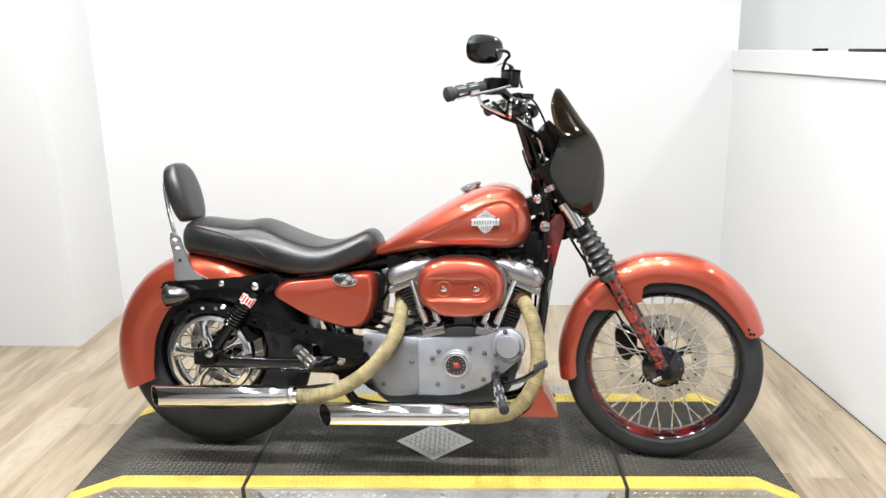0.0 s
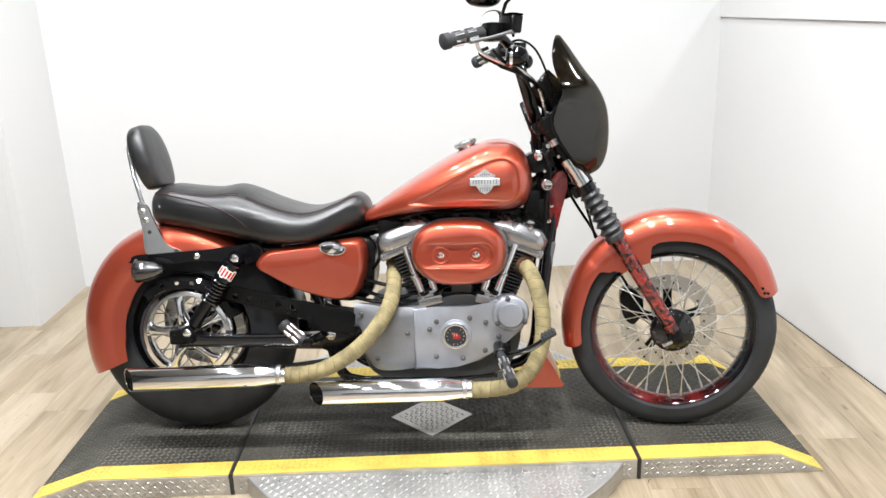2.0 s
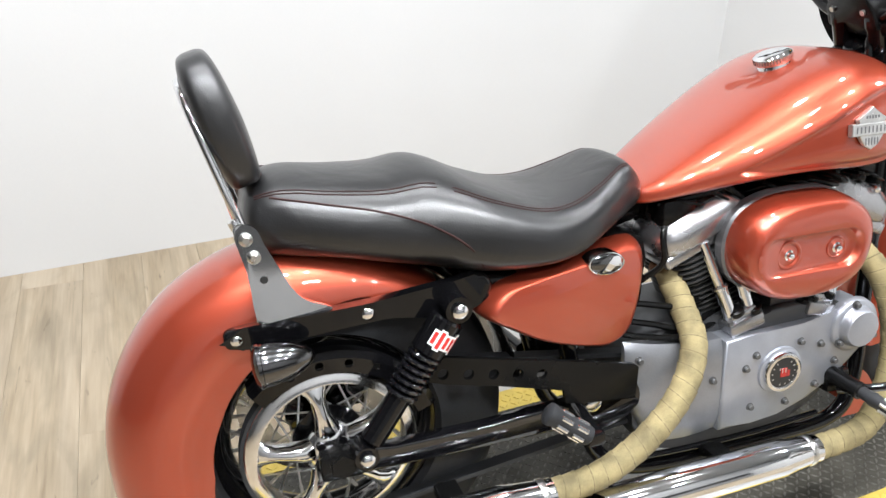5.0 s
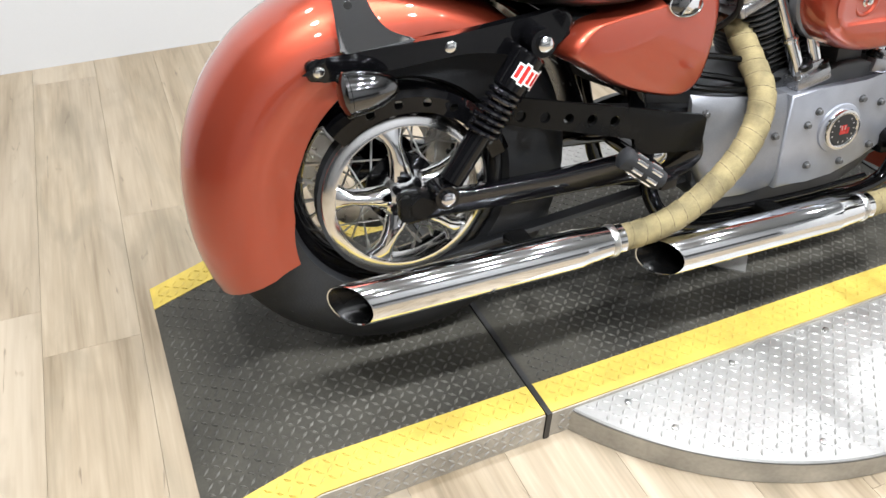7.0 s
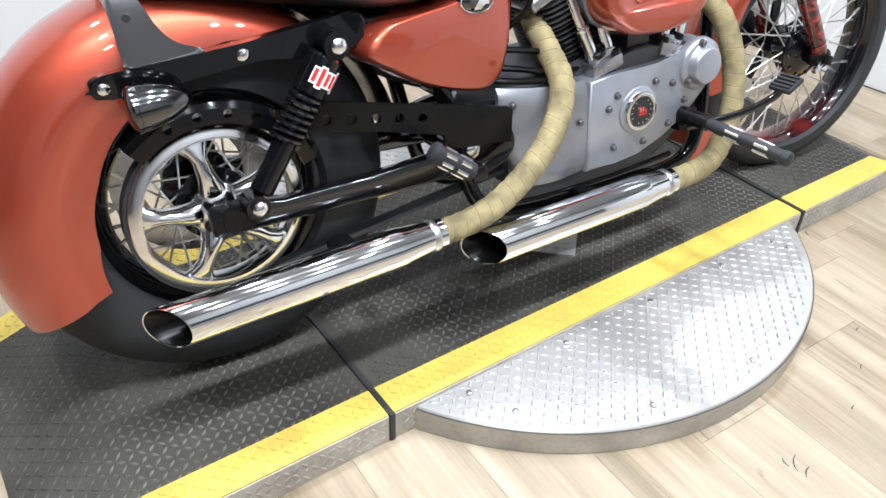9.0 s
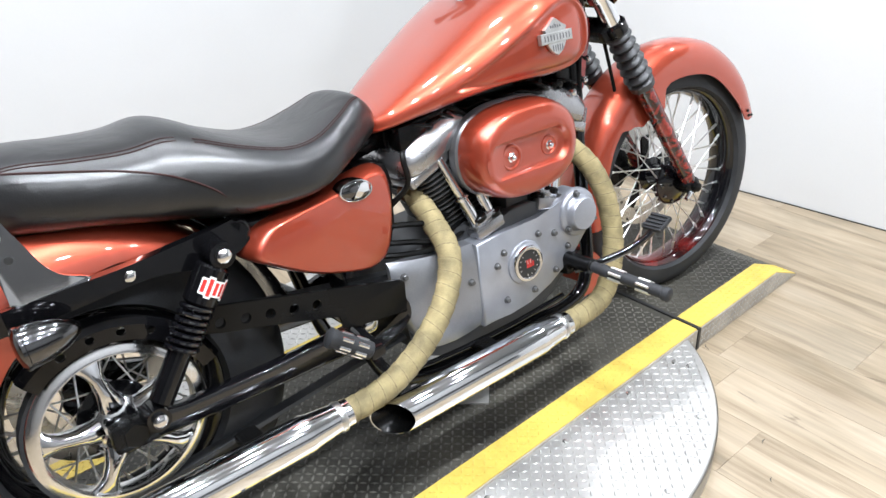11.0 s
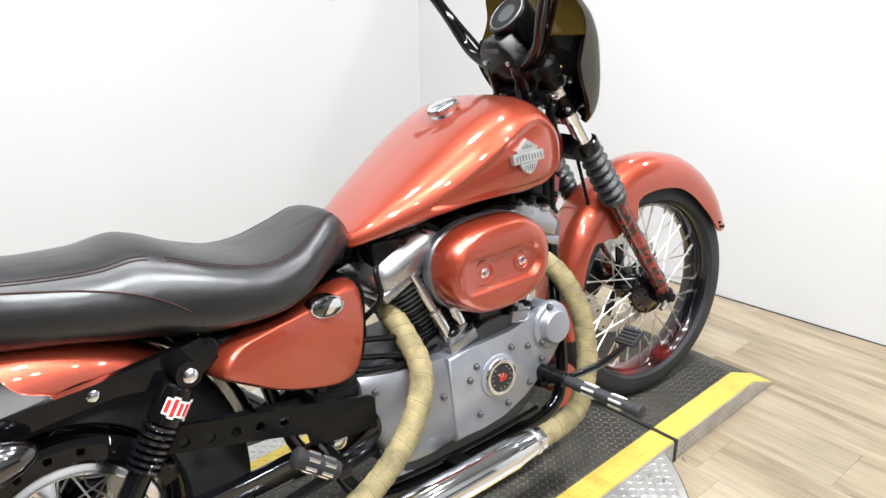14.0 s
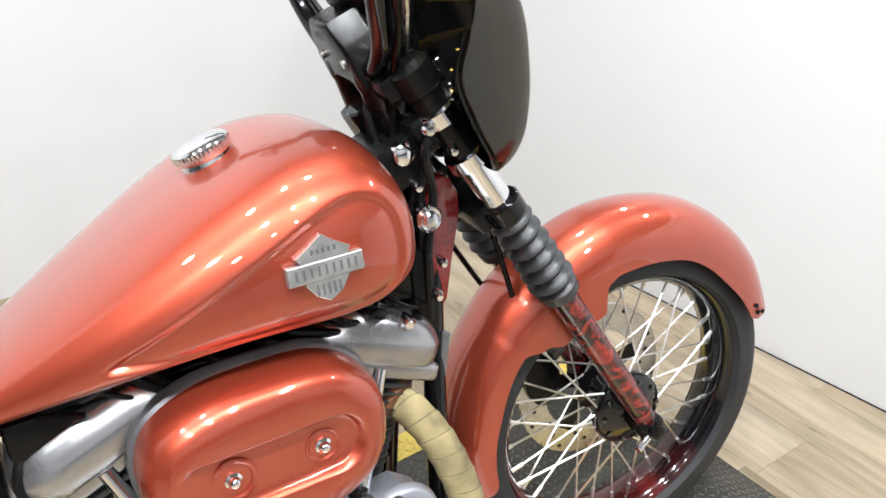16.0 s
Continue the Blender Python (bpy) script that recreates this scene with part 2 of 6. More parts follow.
        tex.inputs["Scale"].default_value, tex.inputs["Detail"].default_value, tex.inputs["Distortion"].default_value = 1.0, detail, 1.4
        l.new(place.outputs[0], tex.inputs["Vector"])
        amount, blend = n.new("ShaderNodeMapRange"), n.new("ShaderNodeMix")
        amount.inputs["From Min"].default_value, amount.inputs["From Max"].default_value, amount.inputs["To Max"].default_value = lo, hi, most
        blend.data_type = "RGBA"
        blend.inputs["B"].default_value = tint
        l.new(tex.outputs["Fac"], amount.inputs["Value"])
        l.new(amount.outputs[0], blend.inputs["Factor"])
        l.new(last.outputs["Result"], blend.inputs["A"])
        last = blend
    l.new(last.outputs["Result"], p.inputs["Base Color"])
    rr = n.new("ShaderNodeMapRange")
    rr.inputs["To Min"].default_value, rr.inputs["To Max"].default_value = 0.28, 0.5
    l.new(grain.outputs["Fac"], rr.inputs["Value"])
    l.new(rr.outputs[0], p.inputs["Roughness"])
    b = n.new("ShaderNodeBump")
    b.inputs["Strength"].default_value, b.inputs["Distance"].default_value = 0.25, 0.001
    l.new(grain.outputs["Fac"], b.inputs["Height"])
    l.new(b.outputs[0], p.inputs["Normal"])
    return m


OAK = oak()


def smoke(name, tint, gloss=0.06):
    """Smoked polycarbonate: tinted see-through with a clear gloss."""
    m, n, l, p = nodes_of(name)
    out = n["Material Output"]
    clear, shine, mix = n.new("ShaderNodeBsdfTransparent"), n.new("ShaderNodeBsdfGlossy"), n.new("ShaderNodeMixShader")
    clear.inputs[0].default_value = (*tint, 1)
    shine.inputs["Roughness"].default_value = 0.08
    lw = n.new("ShaderNodeLayerWeight")
    lw.inputs["Blend"].default_value = 0.15
    mr = n.new("ShaderNodeMapRange")
    mr.inputs["To Min"].default_value, mr.inputs["To Max"].default_value = gloss, 0.5
    l.new(lw.outputs["Fresnel"], mr.inputs["Value"])
    l.new(mr.outputs[0], mix.inputs[0])
    l.new(clear.outputs[0], mix.inputs[1])
    l.new(shine.outputs[0], mix.inputs[2])
    l.new(mix.outputs[0], out.inputs[0])
    return m


SMOKE = smoke("amber_smoke_screen", (0.30, 0.24, 0.11))
LAMP_GLOW, _n, _l, _p = nodes_of("lamp_diffuser")
_p.inputs["Emission Color"].default_value = (0.97, 0.985, 1.0, 1)
_p.inputs["Emission Strength"].default_value = 6.0


# ---- mesh helpers ----
def finish(bm, angle=38):
    bmesh.ops.remove_doubles(bm, verts=bm.verts, dist=1e-6)
    bmesh.ops.recalc_face_normals(bm, faces=bm.faces)
    lim = radians(angle)
    for f in bm.faces:
        f.smooth = True
    for e in bm.edges:
        e.smooth = len(e.link_faces) == 2 and e.calc_face_angle(0) < lim
    return bm


OFFSET = [Matrix.Identity(4)]


def shift_group(x, y, z, base=None):
    """Where the parts that follow are mounted on the motorcycle."""
    OFFSET[0] = (base or Matrix.Identity(4)) @ Matrix.Translation((x, y, z))


def part(name, bm, material, parent=None, label="", angle=38, done=False):
    """One mesh object out of a bmesh, under a thing or a part."""
    if not done:
        finish(bm, angle)
    me = bpy.data.meshes.new(name)
    bm.to_mesh(me)
    bm.free()
    for mt in material if isinstance(material, (list, tuple)) else (material,):
        me.materials.append(mt)
    ob = new(name, me)
    ob.parent = parent
    if parent and parent.name == "motorcycle":
        ob.matrix_basis = OFFSET[0]
    return tagged(ob, label)


def again(ob, m, parent=None):
    """Another object on the same mesh."""
    o = new(ob.name.split(".")[0], ob.data)
    o.parent, o.matrix_basis = parent or ob.parent, m
    if ob.get("label"):
        o["label"] = ob["label"]
    return o


def thing(name, m, label, category, group="", kind=""):
    ob = new(name)
    ob.matrix_basis = m
    ob.empty_display_size = 0.1
    return tagged(ob, label, category, group, kind)


V = Vector


def skin(bm, rings, cap=True, close=True):
    """Quads between rings of equal length."""
    vs = [[bm.verts.new(p) for p in r] for r in rings]
    k = len(vs[0])
    for a, b in zip(vs, vs[1:]):
        for i in range(k if close else k - 1):
            j = (i + 1) % k
            bm.faces.new((a[i], a[j], b[j], b[i]))
    if cap:
        bm.faces.new(vs[0][::-1])
        bm.faces.new(vs[-1])
    return vs


def frame_of(d):
    d = V(d).normalized()
    a = V((0, 1, 0)) if abs(d.y) < 0.9 else V((1, 0, 0))
    u = d.cross(a).normalized()
    return d, u, d.cross(u)


def lathe(bm, profile, origin, axis, seg=32, cap=True):
    """Rings of (radius, height) round an axis."""
    d, u, w = frame_of(axis)
    o = V(origin)
    return skin(bm, [[o + d * h + (u * math.cos(2 * math.pi * i / seg) + w * math.sin(2 * math.pi * i / seg)) * max(r, 1e-4) for i in range(seg)] for r, h in profile], cap)


def rod(bm, p0, p1, r0, r1=None, seg=14, soft=0.0):
    p0, p1 = V(p0), V(p1)
    r1 = r0 if r1 is None else r1
    h = (p1 - p0).length
    pr = [(r0, 0), (r1, h)]
    if soft:
        pr = [(r0 - soft, 0), (r0, soft), (r1, h - soft), (r1 - soft, h)]
    lathe(bm, pr, p0, p1 - p0, seg)


def curve_points(pts, n):
    """Catmull-Rom through pts, n points in all, evenly by parameter."""
    p = [V(q) for q in pts]
    p = [2 * p[0] - p[1]] + p + [2 * p[-1] - p[-2]]
    out = []
    m = len(pts) - 1
    for i in range(n):
        t = i / (n - 1) * m
        k = min(int(t), m - 1)
        t -= k
        a, b, c, d = p[k : k + 4]
        out.append(0.5 * ((2 * b) + (c - a) * t + (2 * a - 5 * b + 4 * c - d) * t * t + (3 * b - a - 3 * c + d) * t ** 3))
    return out


def tube(bm, pts, r, seg=12, n=None, swell=None, cap=True):
    """A swept round tube; swell(length along, angle) is added to the radius."""
    q = curve_points(pts, n) if n else [V(p) for p in pts]
    rings, run = [], 0.0
    d, u, w = frame_of(q[1] - q[0])
    for i, p in enumerate(q):
        d = (q[min(i + 1, len(q) - 1)] - q[max(i - 1, 0)]).normalized()
        u = (u - d * u.dot(d)).normalized()
        w = d.cross(u)
        run += (p - q[i - 1]).length if i else 0
        rad = r[i] if isinstance(r, (list, tuple)) else r
        rings.append([p + (u * math.cos(a) + w * math.sin(a)) * (rad + (swell(run, a) if swell else 0)) for a in (2 * math.pi * j / seg for j in range(seg))])
    skin(bm, rings, cap)


def block(bm, c, size, turn=None, bevel=0.0, seg=2):
    r = bmesh.ops.create_cube(bm, size=1)["verts"]
    m = Matrix.Translation(c) @ (turn.to_4x4() if turn else Matrix.Identity(4)) @ Matrix.Diagonal((*size, 1))
    bmesh.ops.transform(bm, matrix=m, verts=r)
    if bevel:
        ed = list({e for v in r for e in v.link_edges})
        bmesh.ops.bevel(bm, geom=ed, offset=bevel, segments=seg, affect="EDGES", profile=0.6)


def plate(bm, outline, y0, y1, bevel=0.0, seg=2):
    """A flat plate: an outline in x and z, from y0 to y1, with softened rims."""
    a = [bm.verts.new((x, y0, z)) for x, z in outline]
    b = [bm.verts.new((x, y1, z)) for x, z in outline]
    k = len(outline)
    fs = [bm.faces.new(a), bm.faces.new(b[::-1])]
    for i in range(k):
        fs.append(bm.faces.new((a[i], b[i], b[(i + 1) % k], a[(i + 1) % k])))
    if bevel:
        rim = [e for f in fs[:2] for e in f.edges]
        bmesh.ops.bevel(bm, geom=rim, offset=bevel, segments=seg, affect="EDGES", profile=0.6)


def drilled(bm, cutter):
    """A mesh with the cutter's volume taken out of it."""
    obs = []
    for b in (bm, cutter):
        bmesh.ops.recalc_face_normals(b, faces=b.faces)
        me = bpy.data.meshes.new("blank")
        b.to_mesh(me)
        b.free()
        obs.append(new("blank", me))
    cut = obs[0].modifiers.new("cut", "BOOLEAN")
    cut.object, cut.operation, cut.solver = obs[1], "DIFFERENCE", "EXACT"
    bpy.context.view_layer.update()
    me = bpy.data.meshes.new_from_object(obs[0].evaluated_get(bpy.context.evaluated_depsgraph_get()))
    out = bmesh.new()
    out.from_mesh(me)
    bpy.data.meshes.remove(me)
    for ob in obs:
        old = ob.data
        bpy.data.objects.remove(ob)
        bpy.data.meshes.remove(old)
    return out


def round_outline(pts, n=48):
    """A closed smooth outline through pts."""
    k = len(pts)
    out = []
    for i in range(n):
        t = i / n * k
        j = int(t)
        t -= j
        a, b, c, d = (V(pts[(j + s) % k]) for s in (-1, 0, 1, 2))
        v = 0.5 * ((2 * b) + (c - a) * t + (2 * a - 5 * b + 4 * c - d) * t * t + (3 * b - a - 3 * c + d) * t ** 3)
        out.append((v.x, v.y))
    return out


def pillow(bm, outline, y0, y1, steps, inset):
    """A domed plate: the outline shrinks along its own middle as it comes out from y0 to y1."""
    cx, cz = sum(p[0] for p in outline) / len(outline), sum(p[1] for p in outline) / len(outline)
    rings = []
    for i in range(steps + 1):
        a = i / steps * math.pi / 2
        k = 1 - inset * (1 - math.cos(a))
        rings.append([(cx + (x - cx) * k, y0 + (y1 - y0) * math.sin(a), cz + (z - cz) * k) for x, z in outline])
    skin(bm, rings)


def loft(stations, n=40, seg=32):
    """A body along x: stations of x, top, bottom, half width, height of the widest line (0 to 1), roundness above and below."""
    q = np.array(stations, float)
    k = len(q) - 1
    ext = np.vstack([2 * q[0] - q[1], q, 2 * q[-1] - q[-2]])
    rings = []
    for i in range(n):
        t = i / (n - 1) * k
        j = min(int(t), k - 1)
        t -= j
        a, b, c, d = ext[j : j + 4]
        x, zt, zb, w, f, pt, pb = 0.5 * ((2 * b) + (c - a) * t + (2 * a - 5 * b + 4 * c - d) * t * t + (3 * b - a - 3 * c + d) * t ** 3)
        zm = zb + (zt - zb) * f
        ring = []
        for s in range(seg):
            an = 2 * math.pi * s / seg
            ca, sa = math.cos(an), math.sin(an)
            p = pt if sa >= 0 else pb
            y = w * math.copysign(abs(ca) ** (2 / p), ca)
            z = zm + ((zt - zm) if sa >= 0 else (zm - zb)) * math.copysign(abs(sa) ** (2 / p), sa)
            ring.append((x, y, z))
        rings.append(ring)
    return rings


def even(rings, seg):
    """The same closed rings with their points spread evenly along each."""
    out = []
    for r in rings:
        p = np.array(r + [r[0]])
        run = np.concatenate([[0], np.cumsum(np.linalg.norm(np.diff(p, axis=0), axis=1))])
        s = np.linspace(0, run[-1], seg, endpoint=False)
        out.append([tuple(float(np.interp(k, run, p[:, c])) for c in range(3)) for k in s])
    return out


def mirrored(path):
    return [(x, -y, z) for x, y, z in path]


# ---- the bay: walls, ceiling ----
def wall(name, a, b, z0, z1, thick, material, label):
    """An upright wall whose visible face runs from a to b; its thickness lies to the left of that way."""
    a, b = V((*a, 0)), V((*b, 0))
    d = (b - a).normalized()
    n = V((-d.y, d.x, 0)) * thick
    bm = bmesh.new()
    skin(bm, [[p + V((0, 0, z)) for p in (a, b, b + n, a + n)] for z in (z0, z1)])
    return tagged(part(name, bm, material), label, "wall", kind="structure")


wall("wall_north", (2.185, 1.708), (-1.037, 1.548), 0, CEILING, -0.12, BACKWALL, "plain white painted back wall of the photo bay")
bm = bmesh.new()
skin(bm, [[(-1.037, 1.548, z), (-1.012, 1.030, z), (-1.0565, 1.030, z), (-1.0565, 1.15, z), (-1.16, 1.15, z), (-1.16, 1.548, z)] for z in (0, CEILING)])
tagged(part("wall_return", bm, WALL), "short white return wall beside the bay", "wall", kind="structure")
wall("wall_west_front", (-1.057, 1.030), (-3.3, 1.030), 0, CEILING, -0.12, WALL, "white wall facing the room beside the bay")
bm = bmesh.new()
skin(bm, [[(2.809, -3.148, 0), (2.809, -3.148, 1.31), (2.669, -3.148, 1.31), (2.669, -3.148, 0)], [(2.308, 1.76, 0), (2.308, 1.76, 1.31), (2.168, 1.76, 1.31), (2.168, 1.76, 0)]])
tagged(part("wall_partition", bm, WALL), "low white partition wall with a capped top", "wall", kind="structure")
# unseen walls that close the room, their dimness put into the colour
wall("wall_west", (-3.3, 1.030), (-3.3, -3.15), 0, CEILING, -0.12, UNSEEN_DARK, "unseen near-black wall, added for dark reflections")
wall("wall_south", (-3.3, -3.15), (4.6, -3.15), 0, CEILING, -0.12, FARWALL, "unseen grey wall behind the bay, darkened for reflections")
# added band at the height that the chrome side plate mirrors
wall("wall_south_band", (-1.2, -3.13), (2.6, -3.13), 0.55, 1.1, -0.018, UNSEEN_DARK, "unseen near-black band added for dark reflections in the chrome")
wall("wall_east", (4.6, -3.15), (4.6, 2.6), 0, CEILING, -0.12, GREYWALL, "pale grey wall beyond the partition")
wall("wall_north_east", (4.6, 2.6), (2.25, 2.6), 0, CEILING, -0.12, GREYWALL, "pale grey wall beyond the partition")
wall("wall_jamb", (2.25, 2.6), (2.185, 1.708), 1.322, CEILING, -0.1, WALL, "white end of the back wall above the partition")
bm = bmesh.new()
skin(bm, [[(2.822, -3.147, 1.235), (2.822, -3.147, 1.322), (2.658, -3.147, 1.322), (2.658, -3.147, 1.235)], [(2.322, 1.75, 1.230), (2.322, 1.75, 1.322), (2.157, 1.75, 1.322), (2.157, 1.75, 1.230)]])
tagged(part("trim_partition_cap", bm, WALL), "white painted board capping the low partition", "trim", kind="structure")
bm = bmesh.new()
block(bm, (0.65, -0.26, CEILING + 0.06), (8.1, 6.02, 0.12))
tagged(part("ceiling", bm, CEIL), "plain grey ceiling", "ceiling", kind="structure")
bm = bmesh.new()
block(bm, (0.65, -0.26, -0.06), (8.1, 6.02, 0.112))
FLOOR = tagged(part("floor", bm, SUBFLOOR), "light oak plank floor with grey-brown grain", "floor", kind="structure")
bm = bmesh.new()
block(bm, (3.5, -0.275, -0.02), (2.05, 5.74, 0.036))
part("floor_beyond", bm, GREYWALL, FLOOR)

bm = bmesh.new()
skin(bm, [[(2.6695, -3.147, 0.0), (2.6695, -3.147, 0.0035), (2.667, -3.147, 0.0035), (2.667, -3.147, 0.0)], [(2.1725, 1.70, 0.0), (2.1725, 1.70, 0.0035), (2.170, 1.70, 0.0035), (2.170, 1.70, 0.0)]])
tagged(part("trim_floor_joint", bm, DARKLINE), "thin dark joint between floor and partition", "trim", kind="structure")
# scuffs that shoes and stands have left on the planks
for x, y, turn, long in ((0.768, -0.713, 40, 0.05), (0.767, -0.736, 25, 0.035), (0.752, -0.700, 75, 0.025), (1.178, -0.559, 10, 0.02), (1.084, -0.630, 30, 0.02), (1.397, -0.277, 55, 0.03), (0.968, -0.688, 20, 0.02)):
    bm = bmesh.new()
    pts = [(long * (k / 8 - 0.5), 0.18 * long * math.sin(k / 8 * 3.0), 0.0) for k in range(9)]
    skin(bm, [[(px_, py_ - 0.0012 * math.sin(k / 8 * 3.1), 0.0003), (px_, py_ + 0.0012 * math.sin(k / 8 * 3.1), 0.0003), (px_, py_ + 0.0008 * math.sin(k / 8 * 3.1), 0.0007), (px_, py_ - 0.0008 * math.sin(k / 8 * 3.1), 0.0007)] for k, (px_, py_, _z) in enumerate(pts)][1:-1])
    sc = part("scuff_mark", bm, DARKLINE, FLOOR, "dark curved scuff mark")
    sc.matrix_basis = pose(x, y, 0, 0, 0, turn)
# round ceiling lamps, a housing and a glowing face each
bm = bmesh.new()
lathe(bm, [(0.12, 0.0), (0.12, -0.03), (0.098, -0.034), (0.098, -0.022)], (0, 0, 0), (0, 0, 1), 32, cap=False)
lamp = thing("ceiling_lamp", pose(*LAMPS[0], CEILING), "round white ceiling lamp, lit", "lamp", "ceiling lamps over the bay")
part("lamp_ring", bm, WHITE, lamp)
bm = bmesh.new()
lathe(bm, [(0.097, -0.024), (0.06, -0.03)], (0, 0, 0), (0, 0, 1), 32)
part("diffuser", bm, LAMP_GLOW, lamp, "glowing warm white diffuser")
for lx, ly in LAMPS[1:]:
    copy_thing(lamp, pose(lx, ly, CEILING))

# dark flat bar lying on the partition
for x, y0, y1, z in ((2.345, 0.38, 0.74, 1.322), (2.30, 0.97, 1.01, 1.322)):
    bm = bmesh.new()
    block(bm, (0, 0, 0.006), (0.05, y1 - y0, 0.011), bevel=0.003)
    ob = part("flat_bar", bm, SATIN)
    ob.matrix_basis = pose(x, (y0 + y1) / 2, z, 0, 0, 5.7)
    tagged(ob, "flat black bar lying on the partition's cap", "bar")

# ---- the turntable with its tread-plate platform ----
YAW = 1.45
PLAT = pose(0.7712, 0.0595, 0, 0, 0, YAW)  # middle of the platform, u along it, v across
HALF_W, SEAM, KINK, TOP = 0.333, 0.587, 0.992, 0.064
TIP_REAR, TIP_FRONT = 1.167, 1.128
DISC_R, DISC_TOP = 0.635, 0.055
rnd = random.Random(5)


def rise(u):
    """Height of the platform's top at u: flat, then ramps to the floor at both ends."""
    tip = TIP_FRONT if u > 0 else TIP_REAR
    return TOP if abs(u) < KINK else 0.004 + (TOP - 0.004) * (tip - abs(u)) / (tip - KINK)


def tread(spots, height, long=0.0176, wide=0.0062, tall=0.0020):
    """Raised lozenges of a tread plate at (u, v, turn), as one mesh."""
    vs, fs = [], []
    for u, v, turn in spots:
        c, s = math.cos(turn), math.sin(turn)
        k = len(vs)
        for a, b, h in ((-long / 2, 0, 0), (0, -wide / 2, 0), (long / 2, 0, 0), (0, wide / 2, 0), (-long / 4, 0, tall), (long / 4, 0, tall)):
            uu, vv = u + a * c - b * s, v + a * s + b * c
            vs.append((uu, vv, height(uu) + h))
        fs += [(k, k + 1, k + 5, k + 4), (k + 1, k + 2, k + 5), (k + 2, k + 3, k + 5), (k + 3, k, k + 4, k + 5), (k, k + 4, k + 1)]
    me = bpy.data.meshes.new("tread")
    me.from_pydata(vs, [], fs)
    return me


def tread_part(name, spots, height, material, parent, label):
    me = tread(spots, height)
    me.materials.append(material)
    ob = new(name, me)
    ob.parent = parent
    return tagged(ob, label, kind="stuff")


turntable = thing("turntable", PLAT, "round aluminium tread-plate turntable on the floor under the platform", "turntable")
bm = bmesh.new()
lathe(bm, [(DISC_R, 0.001), (DISC_R, DISC_TOP - 0.003), (DISC_R - 0.003, DISC_TOP), (0.05, DISC_TOP)], (0, 0, 0), (0, 0, 1), 128)
part("disc", bm, [PLATE], turntable)
bm = bmesh.new()
lathe(bm, [(DISC_R + 0.002, 0.002), (DISC_R + 0.002, DISC_TOP - 0.004)], (0, 0, 0), (0, 0, 1), 128, cap=False)
part("rim_band", bm, EDGE, turntable, "worn dull rim band")
P = 0.0164
spots = []
for i in range(-41, 42):
    for j in range(-41, 42):
        u, v = i * P, j * P
        if u * u + v * v < (DISC_R - 0.015) ** 2 and abs(v) > HALF_W + 0.008:
            spots.append((u, v, radians(45 if (i + j) % 2 else -45)))
tread_part("tread", spots, lambda u: DISC_TOP, PLATE, turntable, "raised lozenge tread")
bm = bmesh.new()
lathe(bm, [(0.007, 0), (0.006, 0.003), (0.002, 0.004)], (0, 0, DISC_TOP), (0, 0, 1), 12)
screw = part("screw", bm, STEEL, turntable)
for u, v in [(-0.205, -0.360), (0.028, -0.362), (0.255, -0.360), (0.43, -0.365)] + [(0.595 * math.cos(radians(a)), 0.595 * math.sin(radians(a))) for a in (228, 252, 276, 300, 318)]:
    again(screw, pose(u, v, 0))
screw.matrix_basis = pose(-0.44, -0.362, 0)

platform = thing("bike_platform", PLAT, "low black tread-plate platform with yellow safety stripes and ramped ends", "platform")


def slab(u0, u1, v0, v1, lift, base):
    """A slab that follows the platform's top between u0 and u1."""
    bm = bmesh.new()
    us = sorted({u0, u1, *(k for k in (-KINK, KINK) if u0 < k < u1)})
    rings = [[(u, v0, base), (u, v0, rise(u) + lift), (u, v1, rise(u) + lift), (u, v1, base)] for u in us]
    skin(bm, rings)
    return bm


def side_tread(u0, u1, side, parent):
    """The lozenge tread on the side plates, as one mesh."""
    vs, fs = [], []
    for i in range(-72, 73):
        for j in range(3):
            u, z = i * P, 0.014 + j * P
            if not (u0 + 0.010 < u < u1 - 0.010 and z < rise(u) - 0.010):
                continue
            k, turn = len(vs), radians(45 if (i + j) % 2 else -45)
            c, t = math.cos(turn), math.sin(turn)
            for a, b, h in ((-0.0088, 0, 0), (0, -0.0031, 0), (0.0088, 0, 0), (0, 0.0031, 0), (-0.0044, 0, 0.0016), (0.0044, 0, 0.0016)):
                vs.append((u + a * c - b * t, side * (HALF_W + 0.003 + h), z + a * t + b * c))
            fs += [(k, k + 1, k + 5, k + 4), (k + 1, k + 2, k + 5), (k + 2, k + 3, k + 5), (k + 3, k, k + 4, k + 5), (k, k + 4, k + 1)]
    me = bpy.data.meshes.new("tread")
    me.from_pydata(vs, [], fs)
    me.materials.append(PLATE)
    ob = new("tread", me)
    ob.parent = parent
    tagged(ob, "raised lozenge tread", kind="stuff")


